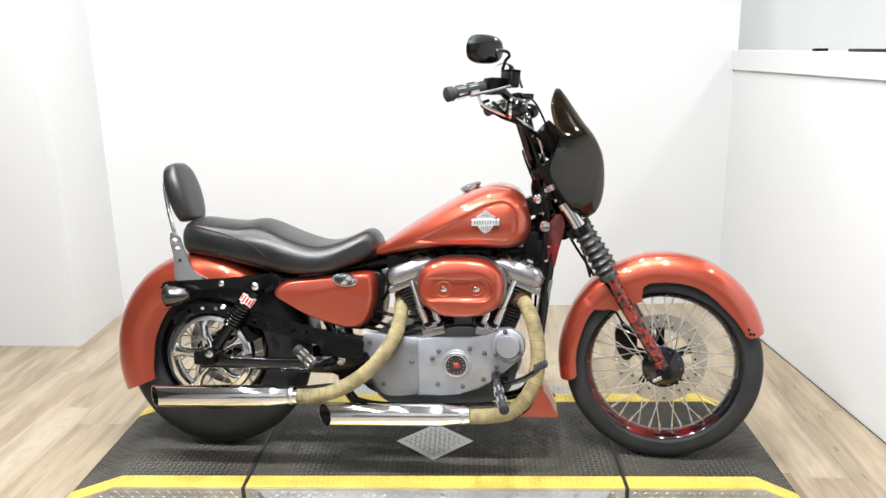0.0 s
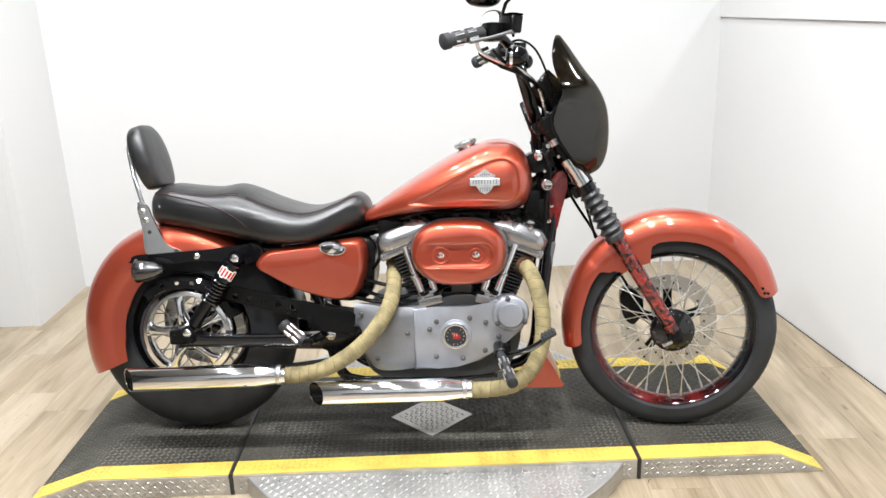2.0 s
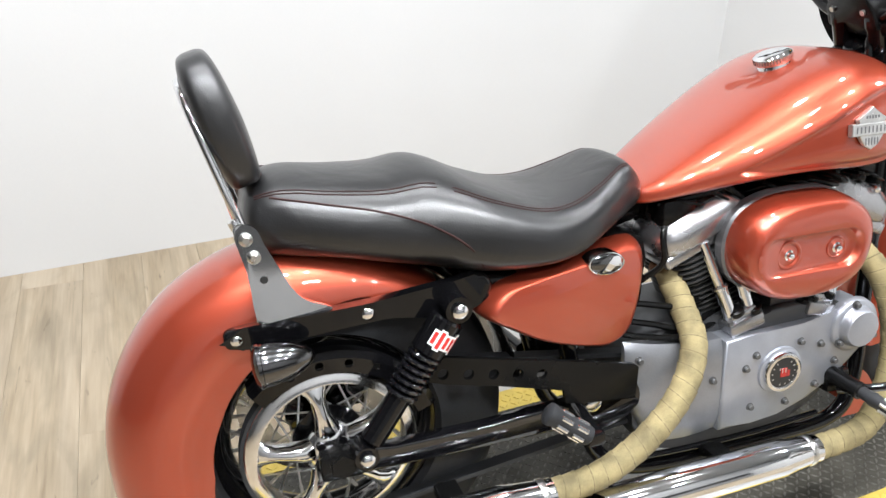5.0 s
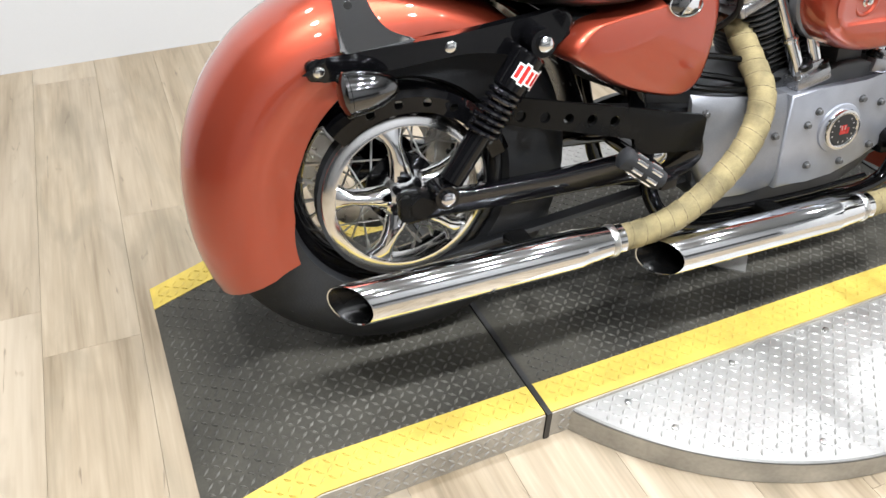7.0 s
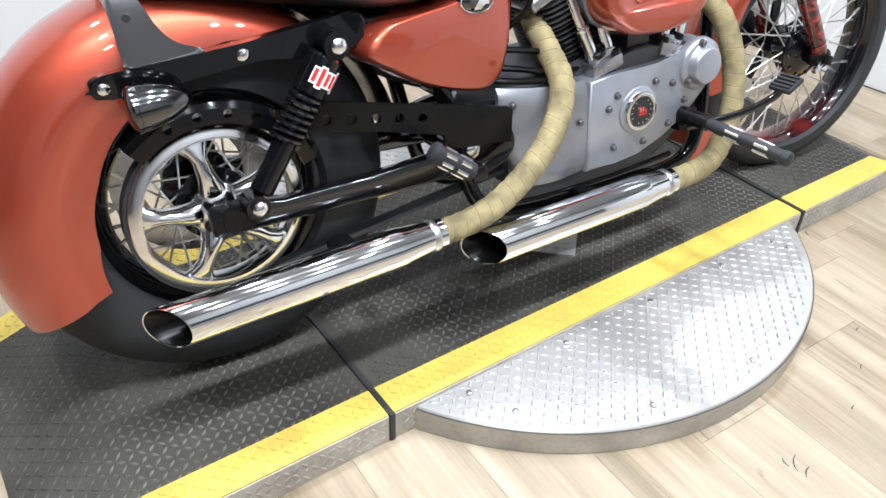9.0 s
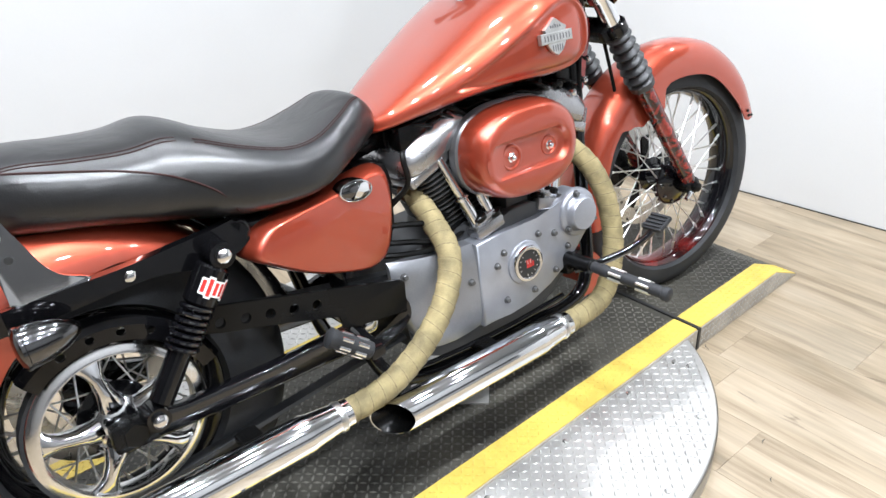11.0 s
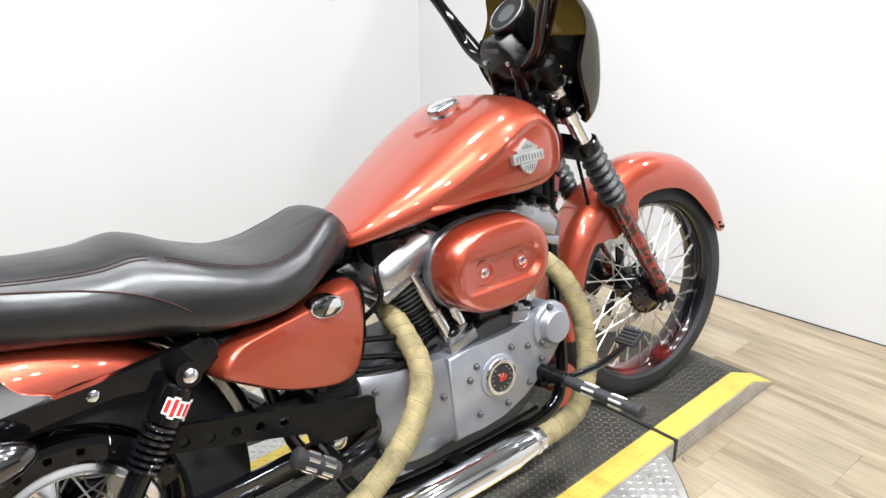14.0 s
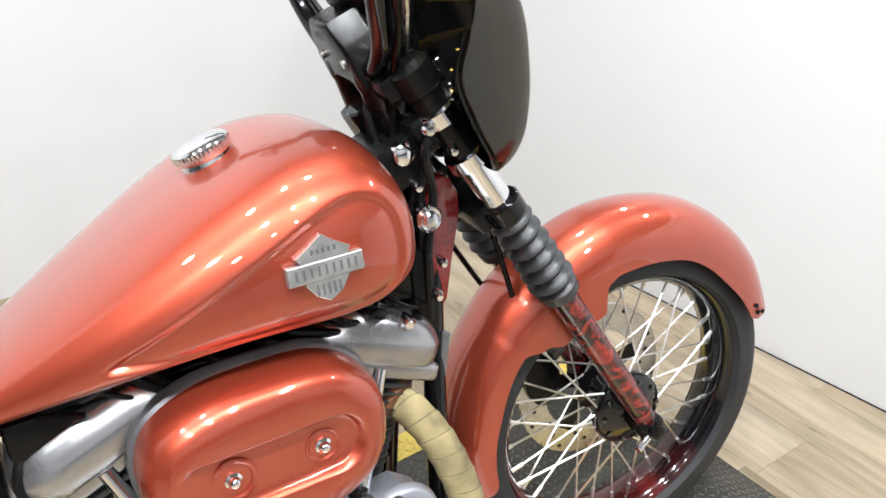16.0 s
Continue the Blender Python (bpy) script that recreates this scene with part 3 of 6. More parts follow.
STRIPE = 0.068
GAP = 0.006
for name, u0, u1 in (("rear_section", -TIP_REAR, -SEAM - GAP), ("middle_section", -SEAM + GAP, SEAM - GAP), ("front_section", SEAM + GAP, TIP_FRONT)):
    sec = part(name, slab(u0, u1, -HALF_W + 0.002, HALF_W - 0.002, -0.001, 0.0005), MAT, platform, "black tread-plate deck")
    for s in (-1, 1):
        v0, v1 = sorted((s * HALF_W, s * (HALF_W - STRIPE)))
        part("stripe", slab(u0, u1, v0, v1, 0.0006, 0.003), YELLOW, sec, "yellow painted border stripe")
        v0, v1 = sorted((s * (HALF_W + 0.003), s * (HALF_W + 0.0005)))
        flank = part("side_plate", slab(u0, u1, v0, v1, -0.002, 0.001), EDGE, sec, "bare aluminium side plate")
        side_tread(u0, u1, s, flank)
    dark, lit = [], []
    for i in range(-72, 73):
        for j in range(-21, 22):
            u, v = i * P, j * P
            if u0 + 0.009 < u < u1 - 0.009 and abs(v) < HALF_W - 0.008 and abs(abs(u) - KINK) > 0.003:
                (lit if abs(v) > HALF_W - STRIPE else dark).append((u, v, radians(45 if (i + j) % 2 else -45)))
    tread_part("tread", dark, lambda u: rise(u) - 0.001, TREAD, sec, "raised black lozenge tread")
    tread_part("stripe_tread", lit, lambda u: rise(u) + 0.0006, YELLOW, sec, "raised yellow lozenge tread")
for s in (-1, 1):
    bm = bmesh.new()
    skin(bm, [[(s * SEAM - GAP + 0.001, v, 0.002), (s * SEAM + GAP - 0.001, v, 0.002), (s * SEAM + GAP - 0.001, v, TOP + 0.003), (s * SEAM - GAP + 0.001, v, TOP + 0.003)] for v in (-HALF_W - 0.006, HALF_W + 0.006)])
    part("joint_strip", bm, DARKLINE, platform, "black strip in the joint between two sections")
# bare lozenge-shaped plate let into the middle of the deck
bm = bmesh.new()
HX, HV = 0.131, 0.126
skin(bm, [[(-HX, 0, z), (0, -HV, z), (HX, 0, z), (0, HV, z)] for z in (TOP - 0.001, TOP + 0.0022)])
jack = part("centre_plate", bm, PLATE, platform, "bare lozenge-shaped aluminium plate")
jack.matrix_basis = pose(-0.008, -0.042, 0)
spots = [(i * P, j * P, radians(45 if (i + j) % 2 else -45)) for i in range(-8, 9) for j in range(-8, 9) if abs(i * P) / HX + abs(j * P) / HV < 0.85]
tread_part("tread", spots, lambda u: TOP + 0.0022, PLATE, jack, "raised lozenge tread")


# ---- the motorcycle: x forward, y to its left, z up from the deck ----
bike = thing("motorcycle", pose(0.0095, 0.0048, 0.054, -8.5, -0.3, -2.9), "copper red cruiser motorcycle with black seat and wrapped exhaust pipes", "motorcycle")
FC, RC = V((1.503, 0, 0.311)), V((0.025, 0, 0.331))  # wheel centres
Y1 = V((0, 1, 0))
AX = V((-0.515, 0, 0.857)).normalized()  # up the fork legs
HEAD = V((1.163, 0, 0.765))
STEER = Matrix.Translation((-0.006, 0.018, 0)) @ Matrix.Translation(HEAD) @ Matrix.Rotation(radians(-5.2), 4, AX) @ Matrix.Translation(-HEAD)  # the bars stand turned a little to the right


def tyre(c, R, half, rim):
    """A tyre with a rounded crown, shoulder and bead."""
    prof = []
    for i in range(17):
        a = math.pi * i / 16
        y = -half * math.cos(a)
        r = rim + 0.004 + (R - rim - 0.004) * math.sin(a) ** 0.62
        prof.append((r, y))
    prof = [(rim - 0.004, -half * 0.72)] + prof + [(rim - 0.004, half * 0.72)]
    bm = bmesh.new()
    lathe(bm, prof, c, Y1, 96, cap=False)
    return bm


def tread_blocks(c, R, half, rim, count):
    """Short raised tread bars round the crown."""
    bm = bmesh.new()
    for k in range(count):
        for s in (-1, 1):
            a = 2 * math.pi * (k + (0.5 if s > 0 else 0)) / count
            pts = []
            for y, da in ((0.12, 0.0), (0.5, 0.035), (0.8, 0.05)):
                rr = rim + 0.004 + (R - rim - 0.004) * (1 - y * y) ** 0.31
                pts.append((rr, s * y * half, a + da))
            w = 0.007
            rings = []
            for r, y, an in pts:
                rings.append([(c.x + rad * math.cos(an + d), c.y + y, c.z + rad * math.sin(an + d)) for rad, d in ((r - 0.008, -w), (r + 0.0006, -w), (r + 0.0006, w), (r - 0.008, w))])
            skin(bm, rings)
    return bm


def spoked_wheel(name, c, R, half, rim, lip, material, spokes, flange, hub_half):
    """Rim with its tyre, hub and laced wire spokes."""
    bm = bmesh.new()
    w = half * 0.72
    lathe(bm, [(rim + 0.004, -w), (rim - 0.004, -w - 0.004), (rim - 0.014, -w + 0.004), (lip + 0.004, -w * 0.55), (lip, -w * 0.3), (lip, w * 0.3), (lip + 0.004, w * 0.55), (rim - 0.014, w - 0.004), (rim - 0.004, w + 0.004), (rim + 0.004, w)], c, Y1, 96, cap=False)
    wheel = part(name, bm, material, bike)
    part("tyre", tyre(c, R, half, rim), RUBBER, wheel, "black rubber tyre")
    tagged(part("tread_pattern", tread_blocks(c, R, half, rim, 44), RUBBER, wheel), kind="stuff")
    bm = bmesh.new()
    lathe(bm, [(0.012, -hub_half - 0.01), (0.03, -hub_half), (flange + 0.006, -hub_half + 0.004), (flange + 0.006, -hub_half + 0.010), (0.03, -hub_half + 0.018), (0.026, 0), (0.03, hub_half - 0.018), (flange + 0.006, hub_half - 0.01), (flange + 0.006, hub_half - 0.004), (0.03, hub_half), (0.012, hub_half + 0.01)], c, Y1, 40)
    part("hub", bm, material, wheel)
    made = {}
    per = spokes // 4
    for side in (-1, 1):
        for lean in (-1, 1):
            bm = bmesh.new()
            a1 = lean * radians(58)
            p0 = V((flange * math.cos(a1), side * (hub_half - 0.006), flange * math.sin(a1)))
            p1 = V((lip + 0.002, side * 0.008, 0))
            rod(bm, p0, p1, 0.0019, seg=6)
            rod(bm, p1 + (p0 - p1).normalized() * 0.024, p1, 0.0036, seg=6)
            first = part("spoke", bm, SPOKE, wheel)
            for k in range(per):
                an = 360 / per * k + (0 if side > 0 else 180 / per) + (90 / per if lean > 0 else 0)
                m = Matrix.Translation(c) @ pose(0, 0, 0, 0, -an, 0)
                if k == 0:
                    first.matrix_basis = m
                else:
                    again(first, m)
    return wheel


shift_group(0, 0, 0, STEER)
front = spoked_wheel("front_wheel", FC, 0.308, 0.050, 0.243, 0.222, RIM, 40, 0.040, 0.050)
tagged(front, "spoked front wheel with a red and black marbled rim")
# hub cover with its ring of bolts, and the bright pinch bolt under the axle
bm = bmesh.new()
lathe(bm, [(0.066, -0.030), (0.066, -0.040), (0.062, -0.046), (0.050, -0.050), (0.032, -0.060), (0.020, -0.064)], FC, Y1, 40)
cover_ = part("hub_cover", bm, RIM, front, "black hub cover with dark red marbling")
bm = bmesh.new()
lathe(bm, [(0.0048, -0.044), (0.0048, -0.052), (0.003, -0.053)], (0, 0, 0), Y1, 8)
hb = part("hub_bolt", bm, DARKCHROME, cover_)
for k in range(10):
    m = pose(FC.x + 0.054 * math.cos(radians(36 * k)), 0, FC.z + 0.054 * math.sin(radians(36 * k)))
    if k:
        again(hb, m)
    else:
        hb.matrix_basis = m
bm = bmesh.new()
rod(bm, FC + V((-0.010, -0.108, -0.012)), FC + V((-0.036, -0.114, -0.024)), 0.0065, seg=12, soft=0.001)
part("pinch_bolt", bm, CHROME, front, "bright pinch bolt")
shift_group(0, 0, 0)
rear = spoked_wheel("rear_wheel", RC, 0.321, 0.066, 0.188, 0.156, BLACK, 40, 0.055, 0.060)
tagged(rear, "black-rimmed rear wheel with chrome wire spokes")

shift_group(0, 0, 0, STEER)
# front brake disc and caliper on the far side
bm = bmesh.new()
lathe(bm, [(0.098, 0.062), (0.149, 0.062), (0.149, 0.068), (0.098, 0.068), (0.098, 0.062)], FC, Y1, 64, cap=False)
disc = part("brake_disc", bm, STEEL, front, "drilled steel brake disc")
bm = bmesh.new()
for k in range(5):
    a = radians(72 * k + 20)
    plate(bm, [(FC.x + r * math.cos(a + d), FC.z + r * math.sin(a + d)) for r, d in ((0.035, -0.35), (0.104, -0.13), (0.104, 0.13), (0.035, 0.35))], 0.059, 0.066)
part("disc_carrier", bm, SATIN, front)
bm = bmesh.new()
lathe(bm, [(0.004, 0.0685), (0.004, 0.0692)], (0, 0, 0), Y1, 8)
hole = part("disc_hole", bm, DARKLINE, front)
for k in range(30):
    a, r = radians(12 * k), (0.110, 0.124, 0.138)[k % 3]
    m = Matrix.Translation((FC.x + r * math.cos(a), -0.0075 - 0.0, FC.z + r * math.sin(a)))
    if k:
        again(hole, m)
    else:
        hole.matrix_basis = m
bm = bmesh.new()
plate(bm, round_outline([(1.355, 0.40), (1.385, 0.42), (1.425, 0.38), (1.42, 0.33), (1.395, 0.30), (1.365, 0.33)], 24), 0.048, 0.098, 0.006)
part("brake_caliper", bm, SATIN, bike, "black front brake caliper")

shift_group(0, 0, 0)
# rear pulley: toothed chrome ring with five spokes, on the near side
PY = -0.077
PR = 0.144
bm = bmesh.new()
lathe(bm, [(0.119, PY + 0.002), (0.1195, PY - 0.014), (0.121, PY - 0.0185), (0.124, PY - 0.0185), (0.137, PY - 0.0125), (PR - 0.002, PY - 0.009), (PR, PY - 0.005), (PR, PY + 0.002), (PR, PY + 0.018), (0.120, PY + 0.018), (0.119, PY + 0.002)], RC, Y1, 80, cap=False)
pulley = part("drive_pulley", bm, POLISH, rear, "polished five-spoke drive pulley")
for k in range(5):
    a0 = radians(72 * k + 100)
    bm = bmesh.new()
    rings = []
    for r, w, t, dy in ((0.030, 0.026, 0.040, -0.014), (0.048, 0.019, 0.044, -0.022), (0.070, 0.0135, 0.040, -0.022), (0.092, 0.0125, 0.034, -0.020), (0.108, 0.018, 0.030, -0.016), (0.122, 0.030, 0.022, -0.008)):
        ring = []
        for s in range(16):
            b = 2 * math.pi * s / 16
            off, y = w * math.cos(b), PY + dy * 0.4 + t * 0.5 * math.sin(b)
            ring.append((RC.x + r * math.cos(a0) - off * math.sin(a0), y, RC.z + r * math.sin(a0) + off * math.cos(a0)))
        rings.append(ring)
    skin(bm, rings)
    part("pulley_spoke", bm, CHROME, rear)
bm = bmesh.new()
lathe(bm, [(0.046, PY + 0.012), (0.046, PY - 0.014), (0.036, PY - 0.024), (0.020, PY - 0.028)], RC, Y1, 32)
part("pulley_hub", bm, POLISH, rear)
for k in range(5):
    a = radians(72 * k + 64)
    bm = bmesh.new()
    lathe(bm, [(0.007, PY - 0.034), (0.007, PY - 0.012)], (RC.x + 0.030 * math.cos(a), 0, RC.z + 0.030 * math.sin(a)), Y1, 8)
    part("pulley_bolt", bm, BLACK, rear)
# left-hand rear brake disc
bm = bmesh.new()
lathe(bm, [(0.09, 0.078), (0.14, 0.078), (0.14, 0.084), (0.09, 0.084), (0.09, 0.078)], RC, Y1, 56, cap=False)
part("rear_brake_disc", bm, STEEL, rear)
# belt along the pulley
bm = bmesh.new()
path = [(RC.x + PR * math.cos(radians(a)), RC.z + PR * math.sin(radians(a))) for a in range(80, 281, 10)]
path += [(0.63, 0.262), (0.665, 0.30), (0.665, 0.345), (0.63, 0.382)]
rings = []
for i, (x, z) in enumerate(path):
    x0, z0 = path[i - 1]
    x1, z1 = path[(i + 1) % len(path)]
    d = V((x1 - x0, z1 - z0)).normalized()
    nx, nz = d.y * 0.004, -d.x * 0.004
    rings.append([(x + nx, PY - 0.009, z + nz), (x + nx, PY + 0.016, z + nz), (x - nx, PY + 0.016, z - nz), (x - nx, PY - 0.009, z - nz)])
rings.append(rings[0])
skin(bm, rings, cap=False)
part("drive_belt", bm, RUBBER, bike, "black toothed drive belt")


# ---- fenders ----
def fender(c, arc, crown, steps, thick=0.004, step=0.0, soft=0.0):
    """A curved fender. arc(angle): outer radius, half width, radius of the skirt's lower edge. crown: how far the top stays flat."""
    a0, a1 = crown
    bm = bmesh.new()
    outer, inner = [], []
    for i in range(steps + 1):
        a = a0 + (a1 - a0) * i / steps
        R, w, edge = arc(a)
        prof = []
        bend = min(w * 0.95, R - edge - 0.004)
        near, most = min(a - a0, a1 - a), math.pi / 2
        if near < soft:  # rounded lower corners
            edge += 0.030 * (1 - math.sqrt(max(0, 1 - (1 - near / soft) ** 2)))
            if R - edge < bend:
                most = math.acos((1 - (R - edge) / bend) ** (1 / 0.9))
        for s in range(-12, 13):
            f = s / 12
            if abs(f) > 0.6 and most == math.pi / 2:
                k = (abs(f) - 0.6) / 0.4
                r, y = (R - bend) * (1 - k) + edge * k, w - step * min(1, k / 0.22)
            else:
                t = min(abs(f) / 0.6, 1) * most * (1 - 0.001 * (1 - abs(f)))
                r, y = R - bend * (1 - math.cos(t) ** 0.9), w * math.sin(t) ** 0.85
            prof.append((r, math.copysign(y, f)))
        for dr, dest in ((0, outer), (-thick, inner)):
            dest.append([(c.x + (r + dr * (1 - abs(y) / w * 0.9)) * math.cos(radians(a)), c.y + y * (1 + dr / w * 0.9), c.z + (r + dr * (1 - abs(y) / w * 0.9)) * math.sin(radians(a))) for r, y in prof])
    rings = [o + list(reversed(n)) for o, n in zip(outer, inner)]
    skin(bm, rings)
    return bm


def curve_at(table, a):
    xs, ys = zip(*table)
    return float(np.interp(a, xs, ys))


def smooth_at(table, a):
    """Interpolation with eased steps, so that the outline has no corners."""
    for (x0, y0), (x1, y1) in zip(table, table[1:]):
        if a <= x1 or (x1, y1) == table[-1]:
            k = min(1, max(0, (a - x0) / (x1 - x0)))
            k = k * k * (3 - 2 * k)
            return y0 + (y1 - y0) * k
    return table[-1][1]


shift_group(0, 0, 0, STEER)
FF_OUT = [(14, 0.318), (23, 0.329), (40, 0.346), (70, 0.364), (100, 0.367), (130, 0.357), (160, 0.338), (192, 0.328)]
FF_IN = [(14, 0.272), (27, 0.266), (45, 0.265), (75, 0.280), (100, 0.280), (104, 0.274), (109, 0.228), (128, 0.236), (134, 0.262), (140, 0.287), (165, 0.276), (192, 0.270)]
ff = part("front_fender", fender(FC, lambda a: (curve_at(FF_OUT, a), 0.071, smooth_at(FF_IN, a)), (22.5, 189.5), 160, soft=4.5), PAINT, bike, "copper red front fender")
for a, r in ((29.5, 0.283), (26.4, 0.281), (25.4, 0.290)):
    bm = bmesh.new()
    lathe(bm, [(0.0042, 0.0), (0.0042, -0.002), (0.002, -0.003)], (FC.x + r * math.cos(radians(a)), -0.071, FC.z + r * math.sin(radians(a))), Y1, 10)
    part("fender_rivet", bm, SATIN, ff)

shift_group(0, 0, 0)
RF_OUT = [(48, 0.322), (80, 0.336), (105, 0.350), (130, 0.354), (155, 0.350), (180, 0.344), (206, 0.347)]
RF_IN = [(48, 0.285), (78, 0.262), (95, 0.235), (120, 0.207), (150, 0.190), (180, 0.186), (206, 0.206)]
rf = part("rear_fender", fender(RC, lambda a: (curve_at(RF_OUT, a), 0.108, curve_at(RF_IN, a)), (52, 203), 90, step=0.006), PAINT, bike, "copper red deep rear fender")

# ---- fuel tank ----
TANK = [
    (0.568, 0.688, 0.660, 0.046, 0.45, 2.6, 2.2),
    (0.598, 0.704, 0.660, 0.086, 0.42, 2.8, 2.4),
    (0.668, 0.750, 0.673, 0.124, 0.38, 2.5, 2.6),
    (0.755, 0.801, 0.686, 0.157, 0.36, 2.5, 2.8),
    (0.845, 0.850, 0.694, 0.179, 0.36, 2.7, 3.0),
    (0.925, 0.882, 0.692, 0.190, 0.38, 3.1, 3.0),
    (0.982, 0.895, 0.688, 0.191, 0.40, 2.8, 3.0),
    (1.035, 0.887, 0.690, 0.183, 0.42, 2.8, 2.8),
    (1.071, 0.853, 0.704, 0.160, 0.45, 2.6, 2.4),
    (1.089, 0.798, 0.740, 0.100, 0.5, 2.2, 2.0),
]
# teardrop panel pressed into each flank
PANEL = round_outline([(0.724, 0.7215), (0.784, 0.752), (0.863, 0.793), (0.937, 0.830), (0.992, 0.841), (1.026, 0.818), (1.034, 0.768), (1.022, 0.730), (0.992, 0.715), (0.917, 0.713), (0.828, 0.713), (0.758, 0.715)], 60)


def inside(px, pz, poly):
    """Distance from a point to an outline, positive inside."""
    best, inn = 9.0, False
    for (x0, z0), (x1, z1) in zip(poly, poly[1:] + poly[:1]):
        dx, dz = x1 - x0, z1 - z0
        t = min(1, max(0, ((px - x0) * dx + (pz - z0) * dz) / (dx * dx + dz * dz + 1e-12)))
        best = min(best, math.hypot(px - x0 - t * dx, pz - z0 - t * dz))
        if (z0 > pz) != (z1 > pz) and px < x0 + (pz - z0) / (z1 - z0) * dx:
            inn = not inn
    return best if inn else -best


bm = bmesh.new()
skin(bm, even(loft([(x - 0.014 * min(1, max(0, (x - 0.62) / 0.3)), *rest) for x, *rest in TANK], 190, 800), 240))
for v in bm.verts:
    if abs(v.co.y) > 0.06 and 0.71 < v.co.x < 1.05 and 0.70 < v.co.z < 0.85:
        k = min(1, max(0, (inside(v.co.x, v.co.z, PANEL) + 0.003) / 0.0085))
        v.co.y -= math.copysign(0.0078 * k * k * (3 - 2 * k), v.co.y)
tank = part("fuel_tank", bm, PAINT, bike, "copper red teardrop fuel tank", angle=60)
CAP_AT, CAP_UP = (0.888, -0.010, 0.862), (-0.30, 0.0, 0.95)
bm = bmesh.new()
lathe(bm, [(0.030, -0.014), (0.030, 0.013), (0.029, 0.015), (0.025, 0.0155)], CAP_AT, CAP_UP, 48)
cap_ = part("fuel_cap", bm, CHROME, tank, "chrome fuel cap with a fluted rim")
bm = bmesh.new()
lathe(bm, [(0.025, 0.014), (0.0325, 0.0155), (0.033, 0.018), (0.033, 0.027), (0.030, 0.0305), (0.022, 0.033), (0.008, 0.034)], CAP_AT, CAP_UP, 48)
part("cap_top", bm, CHROME, cap_)
_, cu, cw = frame_of(CAP_UP)
for k in range(40):
    an = 2 * math.pi * k / 40
    off = (cu * math.cos(an) + cw * math.sin(an)) * 0.0326
    bm = bmesh.new()
    rod(bm, V(CAP_AT) + V(CAP_UP).normalized() * 0.0185 + off, V(CAP_AT) + V(CAP_UP).normalized() * 0.0275 + off, 0.0016, seg=6)
    part("flute", bm, CHROME, cap_)
# badge on both sides of the tank: plain pewter shield with a bar across
TB = V((0.939, -0.182, 0.780))


def shield(k):
    return [(-0.024, 0.010), (-0.030, 0.017), (-0.014, 0.026), (0, 0.037), (0.014, 0.026), (0.030, 0.017), (0.024, 0.010), (0.024, -0.012), (0.014, -0.026), (0, -0.034), (-0.014, -0.026), (-0.024, -0.012)]


for s in (-1, 1):
    m = Matrix.Translation((TB.x, s * 0.1878, TB.z)) @ pose(0, 0, 0, -6 * s * -1, 0, 0)
    bm = bmesh.new()
    plate(bm, shield(1), -0.004, 0.004, 0.0012, 1)
    bd = part("tank_badge", bm, SILVER_TRIM, tank, "pewter shield badge")
    bd.matrix_basis = m
    bm = bmesh.new()
    plate(bm, [(-0.041, -0.010), (0.041, -0.010), (0.041, 0.010), (-0.041, 0.010)], -0.0056, 0.0056, 0.0012, 1)
    b2 = part("badge_bar", bm, SILVER_TRIM, tank)
    b2.matrix_basis = m
    bm = bmesh.new()
    for k in range(9):
        x = -0.032 + 0.008 * k
        block(bm, (x, 0, 0), (0.0026, 0.0120, 0.0105))
    for k in range(5):
        block(bm, (-0.012 + 0.006 * k, 0, -0.020), (0.0022, 0.0092, 0.012))
        block(bm, (-0.012 + 0.006 * k, 0, 0.020), (0.003, 0.0092, 0.005))
    b3 = tagged(part("badge_relief", bm, GUNMETAL, tank), "dark recessed bars", kind="stuff")
    b3.matrix_basis = m

# ---- seat and backrest ----
SEAT = [
    (-0.070, 0.728, 0.690, 0.036, 0.5, 2.2, 2.2),
    (-0.056, 0.766, 0.662, 0.076, 0.5, 2.6, 2.4),
    (-0.008, 0.785, 0.655, 0.104, 0.45, 2.2, 2.6),
    (0.070, 0.777, 0.645, 0.124, 0.42, 2.2, 2.8),
    (0.140, 0.773, 0.632, 0.138, 0.40, 2.2, 3.0),
    (0.196, 0.780, 0.620, 0.146, 0.38, 2.1, 3.0),
    (0.240, 0.767, 0.610, 0.154, 0.37, 2.3, 3.0),
    (0.300, 0.736, 0.602, 0.163, 0.36, 3.0, 3.0),
    (0.380, 0.708, 0.602, 0.164, 0.36, 3.2, 3.0),
    (0.440, 0.707, 0.608, 0.152, 0.38, 3.2, 2.8),
    (0.500, 0.726, 0.626, 0.126, 0.42, 3.2, 2.6),
    (0.548, 0.746, 0.640, 0.100, 0.45, 3.0, 2.4),
    (0.578, 0.733, 0.655, 0.082, 0.5, 2.3, 2.3),
    (0.594, 0.700, 0.670, 0.042, 0.5, 2.2, 2.2),
]
bm = bmesh.new()
skin(bm, loft(SEAT, 72, 48))
seat = part("seat", bm, LEATHER, bike, "black leather two-up seat", angle=60)
SEAM_LINE = [(-0.03, -0.104, 0.765), (0.05, -0.1275, 0.750), (0.12, -0.136, 0.733), (0.19, -0.1465, 0.706), (0.245, -0.1545, 0.668), (0.27, -0.152, 0.630)]
for line in (SEAM_LINE, mirrored(SEAM_LINE)):
    bm = bmesh.new()
    tube(bm, line, 0.0017, 6, 30)
    part("seat_seam", bm, STITCH, seat, "stitched side seam")

SEAT_RINGS = loft(SEAT, 140, 96)


